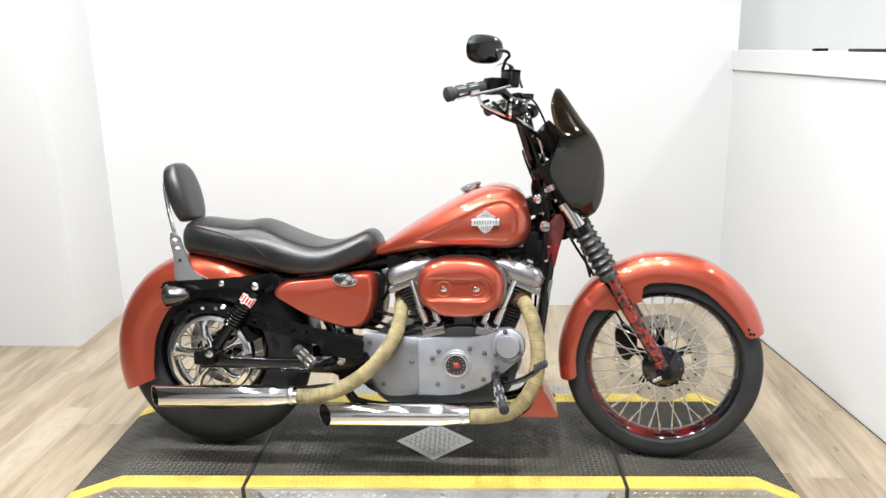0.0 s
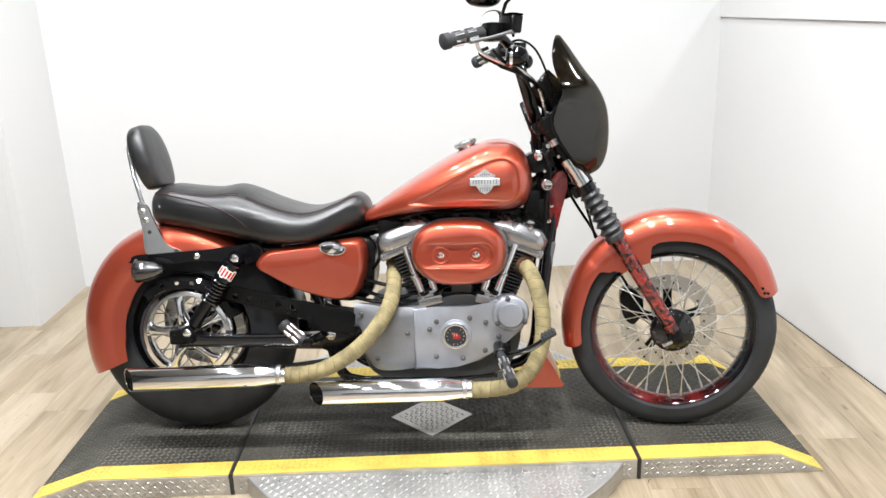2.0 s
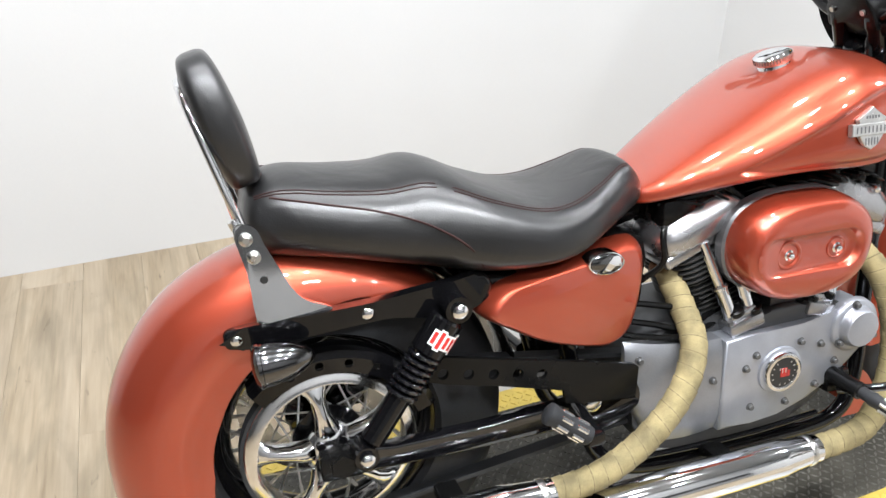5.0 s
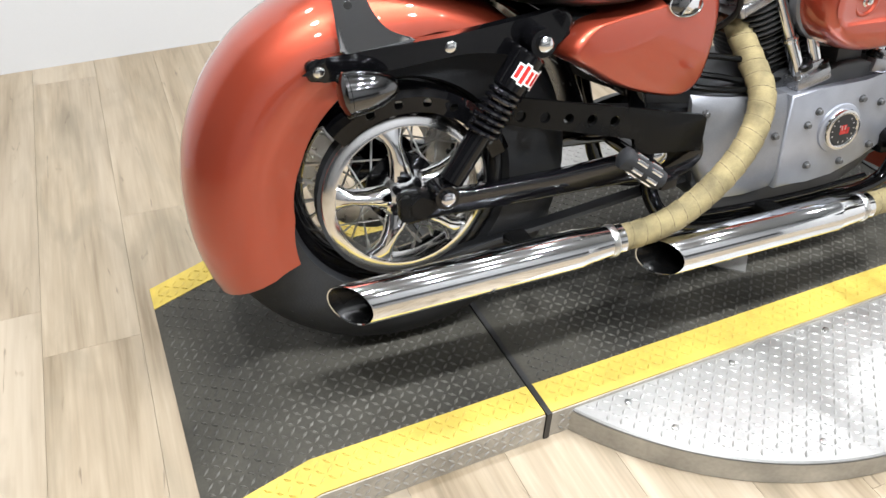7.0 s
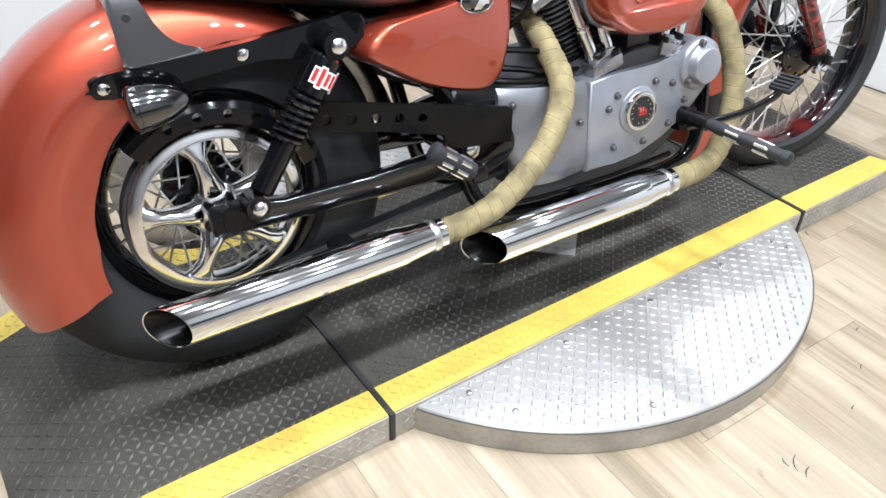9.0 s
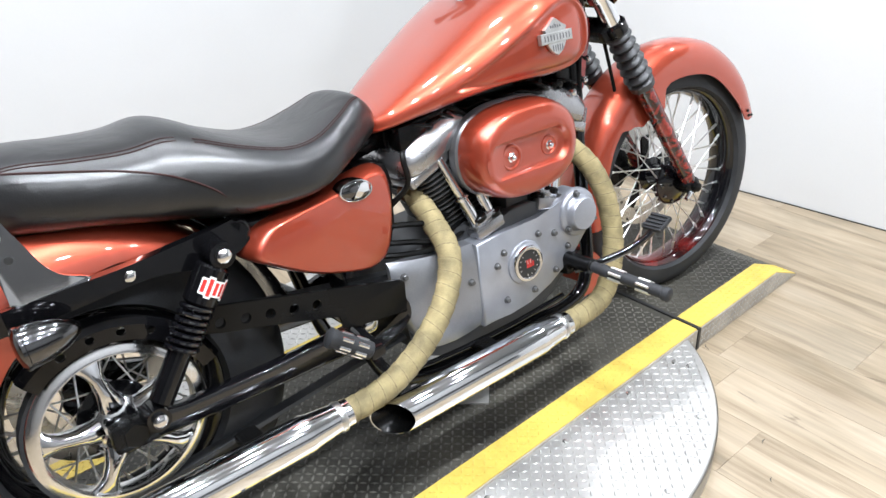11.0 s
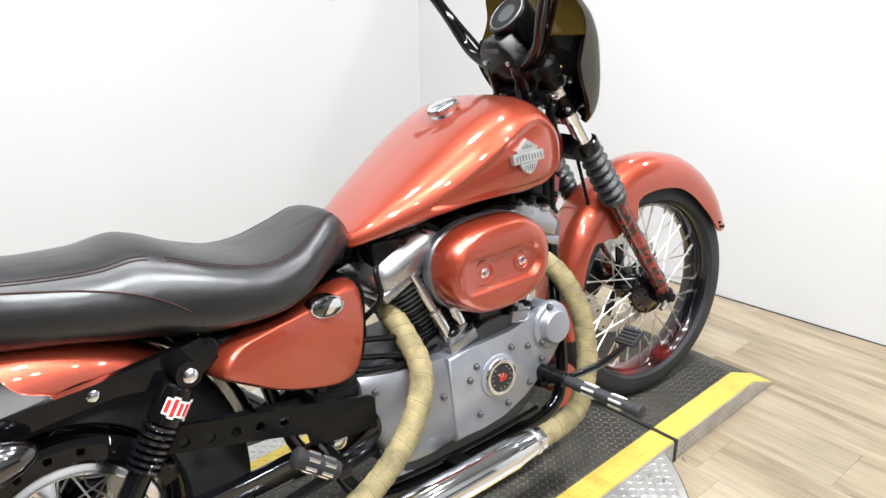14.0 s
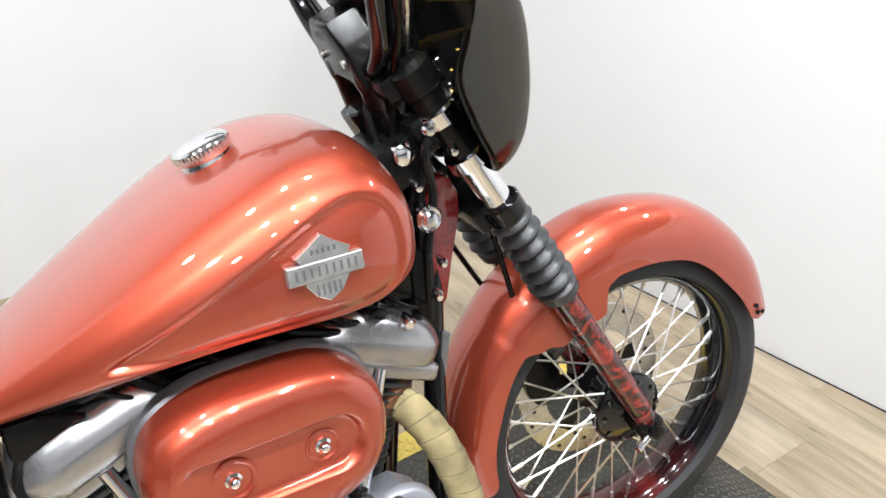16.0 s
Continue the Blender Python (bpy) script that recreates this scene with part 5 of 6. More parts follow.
for s, nm in ((-1, "rear"), (1, "front")):
    axis = V((s * 0.3827, 0, 0.9239))
    turn = Matrix.Rotation(radians(22.5 * s), 3, "Y")

    def at(along, across=0.0, y=0.0):
        return CRANK + axis * along + turn @ V((across, y, 0))

    bm = bmesh.new()
    rod(bm, at(0.17), at(0.36), 0.056, seg=32)
    cyl = part("cylinder", bm, FIN, engine, "black finned cylinder")
    bm = bmesh.new()
    out = [(0.078 * math.copysign(abs(math.cos(a)) ** 0.5, math.cos(a)), 0.082 * math.copysign(abs(math.sin(a)) ** 0.5, math.sin(a))) for a in (2 * math.pi * i / 28 for i in range(28))]
    skin(bm, [[(x * k, y * k, z) for x, y in out] for z, k in ((-0.0018, 0.97), (-0.0012, 1.0), (0.0012, 1.0), (0.0018, 0.97))])
    finp = part("fin", bm, FIN, cyl)
    for i in range(14):
        k = 1.0 if i < 9 else 1.08
        m = Matrix.Translation(at(0.225 + 0.0105 * i)) @ turn.to_4x4() @ Matrix.Diagonal((k, k, 1, 1))
        if i:
            again(finp, m)
        else:
            finp.matrix_basis = m
    # rocker box: lower and upper halves, screws
    bm = bmesh.new()
    block(bm, at(0.382, s * 0.006), (0.188, 0.176, 0.024), turn, 0.008, 3)
    head = part("rocker_base", bm, ALLOY, engine, "cast alloy rocker box base")
    bm = bmesh.new()
    rings = []
    for h, kx, ky in ((0.392, 0.99, 0.99), (0.396, 1.02, 1.02), (0.419, 1.02, 1.02), (0.424, 1.005, 1.005), (0.431, 0.965, 0.97), (0.439, 0.90, 0.92), (0.446, 0.82, 0.86), (0.451, 0.73, 0.78), (0.453, 0.62, 0.68)):
        rings.append([at(h, s * 0.006 + 0.094 * kx * math.copysign(abs(math.cos(a)) ** 0.42, math.cos(a)), 0.096 * ky * math.copysign(abs(math.sin(a)) ** 0.42, math.sin(a))) for a in (2 * math.pi * i / 32 for i in range(32))])
    skin(bm, rings)
    part("rocker_cover", bm, ALLOY, engine, "polished alloy rocker cover", angle=40)
    for across in (-0.055, 0.055):
        for y in (-0.07, 0.07):
            bm = bmesh.new()
            rod(bm, at(0.438, across, y), at(0.456, across, y), 0.007, seg=10)
            part("rocker_screw", bm, SATIN, engine)
    # pushrod tubes and tappet block on the near side
    for k, off in enumerate((-0.019, 0.019)):
        base = V((0.872 + s * (0.088 if s < 0 else 0.074) + off, -0.112, 0.430))
        tip = at(0.385, off * 1.25 - s * (0.004 if s < 0 else 0.012), -0.084)
        bm = bmesh.new()
        rod(bm, base, base.lerp(tip, 0.5), 0.0125, seg=18)
        rod(bm, base.lerp(tip, 0.48), tip, 0.0098, seg=18)
        rod(bm, base.lerp(tip, 0.44), base.lerp(tip, 0.50), 0.0150, seg=18, soft=0.003)
        part("pushrod_tube", bm, CHROME, engine, "chrome pushrod tube")
    tilt = Matrix.Rotation(radians(14 * s), 3, "Y")
    tc = V((0.872 + s * (0.090 if s < 0 else 0.076), -0.108, 0.434))
    bm = bmesh.new()
    block(bm, tc, (0.072, 0.044, 0.026), tilt, 0.006)
    block(bm, tc + tilt @ V((0, 0.002, 0.020)), (0.054, 0.034, 0.018), tilt, 0.006)
    tb = part("tappet_block", bm, ALLOY, engine, "cast alloy tappet block")
    for dx in (-0.034, 0.034):
        bm = bmesh.new()
        rod(bm, tc + tilt @ V((dx * 0.9, -0.014, 0.010)), tc + tilt @ V((dx * 0.9, -0.014, 0.019)), 0.0055, seg=8)
        part("tappet_screw", bm, SCREW_GREY, tb)
    for off in (-0.019, 0.019):
        base = V((0.872 + s * (0.088 if s < 0 else 0.074) + off, -0.112, 0.456))
        bm = bmesh.new()
        lathe(bm, [(0.013, -0.006), (0.0165, -0.003), (0.0165, 0.005), (0.013, 0.008)], base, axis, 18)
        part("pushrod_seal", bm, SATIN, tb)
# cast shoulders between the tappet blocks
bm = bmesh.new()
plate(bm, [(0.752, 0.398), (0.765, 0.425), (0.808, 0.432), (0.836, 0.448), (0.852, 0.455), (0.893, 0.455), (0.908, 0.448), (0.936, 0.432), (0.975, 0.440), (0.992, 0.405)], -0.122, -0.060, 0.008, 3)
# CASE_DARK puts the shade below the air cleaner into the shoulder's colour
part("crankcase_shoulder", bm, CASE_DARK, engine, "cast shoulder above the gear cover, dark grey for its shade")
# generator and intake mass between the cylinders
bm = bmesh.new()
block(bm, (0.872, -0.02, 0.56), (0.12, 0.14, 0.10), None, 0.02)
rod(bm, (0.78, -0.04, 0.56), (0.97, -0.04, 0.56), 0.03, seg=20)
part("carburettor", bm, SATIN, engine, "black carburettor and intake")
bm = bmesh.new()
block(bm, (0.872, -0.085, 0.475), (0.06, 0.05, 0.11), None, 0.01)
part("intake_support", bm, CASE_DARK, engine)

shift_group(-0.005, -0.001, -0.019)
# ---- air cleaner ----
AC = round_outline([(0.734, 0.600), (0.750, 0.648), (0.800, 0.674), (0.865, 0.680), (0.935, 0.674), (0.985, 0.642), (0.997, 0.596), (0.982, 0.548), (0.935, 0.520), (0.865, 0.512), (0.800, 0.520), (0.750, 0.552)], 72)
AC = [(0.866 + (x - 0.866) * 1.04, 0.597 + (z - 0.597) * 1.12) for x, z in AC]
acx, acz = 0.866, 0.597
bm = bmesh.new()
rings = []
for k, y in ((1.03, -0.100), (1.03, -0.118), (1.0, -0.122)):
    rings.append([(acx + (x - acx) * k, y, acz + (z - acz) * k) for x, z in AC])
skin(bm, rings)
ac = part("air_cleaner", bm, GUNMETAL, bike, "dull grey air cleaner backing plate")
bm = bmesh.new()
# the recess is open towards the rear: a racetrack pressed into the face
RT = [(0.054 + 0.034 * math.cos(a), 0.034 * math.sin(a)) if abs(a) <= math.pi / 2 else (-0.088 + 0.026 * math.cos(a), 0.034 * math.sin(a)) for a in (-math.pi + 2 * math.pi * i / 72 for i in range(72))]
rt = [(acx + 0.006 + x, acz - 0.002 + z) for x, z in RT]
rt = rt[36:] + rt[:36]
start = min(range(72), key=lambda i: (AC[i][0] - acx - 1) ** 2 + (AC[i][1] - acz) ** 2)
sgn = 1 if AC[(start + 5) % 72][1] > AC[start][1] else -1
order = [AC[(start + sgn * i) % 72] for i in range(72)]
rings = [[(acx + (x - acx) * k, y, acz + (z - acz) * k) for x, z in order] for k, y in ((1.0, -0.118), (1.0, -0.140), (0.985, -0.158), (0.95, -0.172), (0.90, -0.181), (0.84, -0.186))]
for k, y in ((1.10, -0.1895), (1.03, -0.188), (0.985, -0.179), (0.95, -0.1765), (0.75, -0.1762), (0.5, -0.1762), (0.25, -0.1762), (0.02, -0.1762)):
    rings.append([(acx + 0.006 + (x - acx - 0.006) * k, -0.1880 + (y + 0.1880) * min(1, max(0, ((x - acx) * k + 0.108) / 0.045)), acz + (z - acz) * k) for x, z in rt])
skin(bm, rings)
part("air_cleaner_cover", bm, PAINT, ac, "copper red oval cover", angle=55)
for x in (0.8155, 0.9155):
    bm = bmesh.new()
    lathe(bm, [(0.021, -0.175), (0.020, -0.1778), (0.0185, -0.1784), (0.017, -0.1778), (0.0155, -0.1758)] if x > 0.9 else [(0.027, -0.175), (0.0255, -0.1792), (0.023, -0.1800), (0.0205, -0.1790), (0.019, -0.1762)], (x, 0, 0.594), Y1, 32, cap=False)
    part("screw_boss", bm, PAINT, ac)
    bm = bmesh.new()
    lathe(bm, [(0.0095, -0.175), (0.0095, -0.179), (0.0065, -0.181), (0.0062, -0.185), (0.004, -0.1875), (0.002, -0.188)], (x, 0, 0.594), Y1, 20)
    part("cover_screw", bm, CHROME, ac, "chrome cover screw")

shift_group(0.002, -0.002, -0.018)
# ---- exhaust: wrapped headers, slash-cut mufflers ----
TURN = 0.0265  # spacing of the tape's turns


def wrapped(run, a):
    """Overlapping turns of tape: a shallow step that climbs round the pipe."""
    ph = (run / TURN + a / (2 * math.pi)) % 1.0
    return 0.0017 * (1 - ph) + 0.00012 * math.sin(run * 700 + a * 3)


def tape_edge(bm, pts, r, n):
    """The tape's frayed edge, a thin cord that climbs round the pipe."""
    q = curve_points(pts, n)
    d, u, w = frame_of(q[1] - q[0])
    run, line = 0.0, []
    for i, p in enumerate(q):
        d = (q[min(i + 1, n - 1)] - q[max(i - 1, 0)]).normalized()
        u = (u - d * u.dot(d)).normalized()
        w = d.cross(u)
        run += (p - q[i - 1]).length if i else 0
        a = -run / TURN * 2 * math.pi
        line.append(p + (u * math.cos(a) + w * math.sin(a)) * (r + 0.0006))
    tube(bm, line, 0.0007, 5)


HEADERS = {
    "rear": [(0.666, -0.033, 0.550), (0.660, -0.058, 0.529), (0.662, -0.096, 0.490), (0.654, -0.146, 0.446), (0.626, -0.174, 0.396), (0.584, -0.188, 0.347), (0.524, -0.196, 0.301), (0.455, -0.201, 0.268), (0.390, -0.202, 0.256), (0.325, -0.202, 0.255)],
    "front": [(1.043, -0.068, 0.546), (1.058, -0.093, 0.533), (1.077, -0.122, 0.496), (1.092, -0.144, 0.439), (1.096, -0.156, 0.386), (1.090, -0.168, 0.326), (1.062, -0.182, 0.264), (1.010, -0.197, 0.221), (0.940, -0.202, 0.208), (0.858, -0.202, 0.206)],
}
for nm, path in HEADERS.items():
    bm = bmesh.new()
    tube(bm, path, 0.0222, 28, 300, wrapped)
    pipe = part("exhaust_pipe", bm, WRAP, bike, "exhaust pipe wrapped in tan fibreglass tape", angle=80)
    bm = bmesh.new()
    tape_edge(bm, path, 0.0225, 700)
    part("tape_edge", bm, TAPE_EDGE, pipe, "dark frayed edge of the tape")
    bm = bmesh.new()
    lathe(bm, [(0.030, -0.004), (0.032, 0.0), (0.032, 0.010), (0.026, 0.014)], path[0], V(path[1]) - V(path[0]), 24)
    part("exhaust_flange", bm, RUST, bike, "rusty exhaust flange")


def muffler(x0, x1, y, z0, z1):
    """A slash-cut chrome muffler from its open tip at x0 to its collar at x1."""
    a, b = V((x0, y, z0)), V((x1, y, z1))
    d, u, w = frame_of(b - a)
    L = (b - a).length
    r = 0.0345
    prof = [(r - 0.0025, 0.0), (r - 0.001, -0.0015), (r, 0.001), (r, L - 0.085), (r - 0.002, L - 0.075), (0.0255, L - 0.015), (0.0255, L)]
    bm = bmesh.new()
    rings = []
    for rr, h in prof:
        ring = []
        for i in range(48):
            an = 2 * math.pi * i / 48
            off = u * math.cos(an) + w * math.sin(an)
            slash = -0.028 * off.y if h < 0.05 else 0
            ring.append(a + d * (h + 0.012 + slash) + off * rr)
        rings.append(ring)
    skin(bm, rings, cap=False)
    m = part("muffler", bm, CHROME, bike, "polished slash-cut chrome muffler")
    bm = bmesh.new()
    lathe(bm, [(r - 0.006, 0.13), (0.012, 0.132), (0.002, 0.132)], a, d, 32)
    part("baffle", bm, SATIN, m, "sooty black inside")
    bm = bmesh.new()
    rings = []
    for rr, h in ((r - 0.0024, 0.0005), (r - 0.0045, 0.012), (r - 0.0055, 0.13)):
        ring = []
        for i in range(48):
            an = 2 * math.pi * i / 48
            off = u * math.cos(an) + w * math.sin(an)
            slash = -0.028 * off.y if h < 0.05 else 0
            ring.append(a + d * (h + 0.012 + slash) + off * rr)
        rings.append(ring)
    skin(bm, rings, cap=False)
    part("inner_pipe", bm, SATIN, m)
    bm = bmesh.new()
    lathe(bm, [(0.0275, L - 0.014), (0.0285, L - 0.012), (0.0285, L - 0.004), (0.0275, L - 0.002)], a, d, 32)
    part("clamp", bm, STEEL, m)


shift_group(0, 0, 0)
muffler(-0.122, 0.345, -0.210, 0.226, 0.240)
muffler(0.430, 0.880, -0.210, 0.182, 0.193)
for x in (0.20, 0.72):
    bm = bmesh.new()
    block(bm, (x, -0.16, 0.235 if x < 0.5 else 0.19), (0.04, 0.08, 0.02), None, 0.004)
    part("muffler_bracket", bm, SATIN, bike)

shift_group(0, 0, 0, STEER)
# ---- forks ----
for s in (-1, 1):
    foot = FC + V((0.006, -0.092 if s < 0 else 0.080, -0.004))

    def up(k):
        return foot + AX * k

    bm = bmesh.new()
    rod(bm, up(0.010), up(0.05), 0.0175, 0.0195, seg=24)
    rod(bm, up(0.05), up(0.362), 0.0195, 0.0215, seg=24, soft=0.003)
    leg = part("fork_leg", bm, MARBLE, bike, "red and black marbled fork slider")
    bm = bmesh.new()
    lathe(bm, [(0.022, s * -0.03 - 0.004), (0.024, -0.02 * s), (0.024, 0.012 * s), (0.019, 0.017 * s), (0.012, 0.018 * s), (0.012, 0.030 * s), (0.006, 0.032 * s)], FC + V((0, s * 0.092, 0)), Y1, 24)
    part("axle_clamp", bm, SATIN, leg, "black axle clamp")
    bm = bmesh.new()
    prof = [(0.025, 0.345), (0.030, 0.347), (0.0315, 0.362), (0.028, 0.366)]
    for i in range(6):
        h = 0.368 + 0.0232 * i
        k = 0.87 - 0.022 * i
        prof += [(0.0285 * k, h), (0.0345 * k, h + 0.0055), (0.0405 * k, h + 0.0107), (0.0395 * k, h + 0.013), (0.0345 * k, h + 0.0168), (0.0285 * k, h + 0.0224)]
    prof += [(0.026, 0.502), (0.025, 0.508)]
    lathe(bm, prof, foot, AX, 32)
    part("fork_boot", bm, BOOT, leg, "ribbed grey-black rubber boot")
    bm = bmesh.new()
    rod(bm, up(0.50), up(0.625), 0.0205, seg=24)
    part("fork_tube", bm, CHROME, leg, "chrome fork tube")
    bm = bmesh.new()
    lathe(bm, [(0.026, 0.505), (0.029, 0.508), (0.029, 0.530), (0.026, 0.533)], foot, AX, 24)
    part("fork_clamp", bm, BLACK, leg)
    bm = bmesh.new()
    lathe(bm, [(0.023, 0.715), (0.027, 0.72), (0.027, 0.750), (0.018, 0.758)], foot, AX, 24)
    part("fork_cap", bm, SATIN, leg)
    bm = bmesh.new()
    rod(bm, up(0.62), up(0.72), 0.0225, seg=24, soft=0.002)
    part("upper_fork_cover", bm, SATIN, leg, "black upper fork cover")
    for h in (0.602, 0.672):
        bm = bmesh.new()
        lathe(bm, [(0.022, h - 0.002), (0.028, h), (0.028, h + 0.018), (0.022, h + 0.020)], foot, AX, 20)
        clampr = part("screen_clamp", bm, CHROME, leg, "chrome screen clamp")
        bm = bmesh.new()
        block(bm, up(h + 0.009) + V((0.030, s * -0.004, 0.010)), (0.030, 0.016, 0.018), Matrix.Rotation(radians(-20), 3, "Y"), 0.003)
        rod(bm, up(h + 0.009) + V((0.038, s * 0.012, 0.013)), up(h + 0.009) + V((0.038, s * -0.022, 0.013)), 0.006, seg=10)
        part("clamp_lug", bm, CHROME, clampr)
mid = FC + V((-0.002, 0, 0))
for k, t in ((0.520, 0.034), (0.738, 0.032)):
    bm = bmesh.new()
    block(bm, mid + AX * k + V((-0.007, -0.020, -0.01)), (0.052, 0.156, t), Matrix.Rotation(radians(-30.9), 3, "Y"), 0.008)
    part("triple_clamp", bm, SATIN, bike, "black triple clamp")
bm = bmesh.new()
rod(bm, mid + AX * 0.50 + V((-0.040, 0, -0.02)), mid + AX * 0.705 + V((-0.040, 0, -0.02)), 0.025, seg=24, soft=0.003)
part("steering_head", bm, BLACK, bike)

# ---- handlebar ----
BAR = [(1.092, -0.035, 0.946), (1.092, -0.075, 0.952), (1.084, -0.120, 0.986), (1.066, -0.160, 1.056), (1.050, -0.202, 1.116), (1.036, -0.240, 1.150), (1.004, -0.285, 1.180), (0.957, -0.335, 1.179), (0.895, -0.385, 1.163)]
bm = bmesh.new()
tube(bm, BAR[::-1] + [(x, y * 1.06, z - 0.028 * (y / 0.385) ** 2) for x, y, z in mirrored(BAR)], 0.0128, 16, 120)
bar = part("handlebar", bm, BLACK, bike, "black pullback handlebar")
bm = bmesh.new()
for y in (-0.045, 0.045):
    lathe(bm, [(0.018, 0.0), (0.0205, 0.004), (0.0195, 0.060), (0.0215, 0.066), (0.0215, 0.086), (0.019, 0.090)], (1.118, y, 0.866), (-0.30, 0, 0.95), 20)
riser = part("riser", bm, BLACK, bike, "gloss black handlebar risers")
# cast top clamp under the speedometer, arched over the risers
bm = bmesh.new()
lean = Matrix.Rotation(radians(-22), 3, "Y")
arch = [(-0.064, -0.030), (-0.062, 0.004), (-0.050, 0.026), (-0.032, 0.052), (0.032, 0.052), (0.050, 0.026), (0.062, 0.004), (0.064, -0.030), (0.040, -0.036), (0.028, -0.014), (-0.028, -0.014), (-0.040, -0.036)]
plate(bm, arch, -0.024, 0.022, 0.007, 3)
for v in bm.verts:
    v.co = V((1.092, 0, 0.958)) + lean @ V((v.co.y, v.co.x, v.co.z))
clamp = part("top_clamp", bm, SATIN, bike, "dark cast clamp over the handlebar")
for y in (-0.040, 0.040):
    bm = bmesh.new()
    rod(bm, V((1.092, y, 0.958)) + lean @ V((-0.028, 0, 0.004)), V((1.092, y, 0.958)) + lean @ V((-0.020, 0, 0.004)), 0.0055, seg=10)
    part("clamp_bolt", bm, STEEL, clamp)
bm = bmesh.new()
for k in range(9):
    block(bm, V((1.092, 0, 0.958)) + lean @ V((-0.0246, -0.020 + 0.005 * k, 0.033)), (0.0012, 0.0024, 0.009), lean)
part("clamp_lettering", bm, GUNMETAL, clamp, "raised bars of cast lettering")
# speedometer: deep round can with a domed grey dial
GAUGE, FACE = V((1.112, 0.0, 1.046)), V((-0.74, 0, 0.67))
bm = bmesh.new()
lathe(bm, [(0.020, -0.085), (0.040, -0.075), (0.048, -0.045), (0.050, 0.002), (0.0505, 0.010), (0.048, 0.014), (0.043, 0.014)], GAUGE, FACE, 40)
gauge = part("speedometer", bm, SATIN, bike, "black speedometer")
bm = bmesh.new()
lathe(bm, [(0.0445, 0.012), (0.045, 0.0150), (0.0425, 0.0165), (0.041, 0.0150)], GAUGE, FACE, 40, cap=False)
part("gauge_ring", bm, GUNMETAL, gauge)
bm = bmesh.new()
lathe(bm, [(0.0425, 0.0125), (0.041, 0.0138), (0.004, 0.0142)], GAUGE, FACE, 40)
part("dial", bm, CASE_DARK, gauge, "dark grey dial")
bm = bmesh.new()
_, gu, gw = frame_of(FACE)
for k in range(24):
    an = 2 * math.pi * (k + 2) / 29
    block(bm, GAUGE + FACE.normalized() * 0.0146 + (gu * math.cos(an) + gw * math.sin(an)) * 0.034, (0.0016, 0.0016, 0.0008), Matrix((gu, gw, FACE.normalized())).transposed())
part("dial_marks", bm, DARKLINE, gauge)
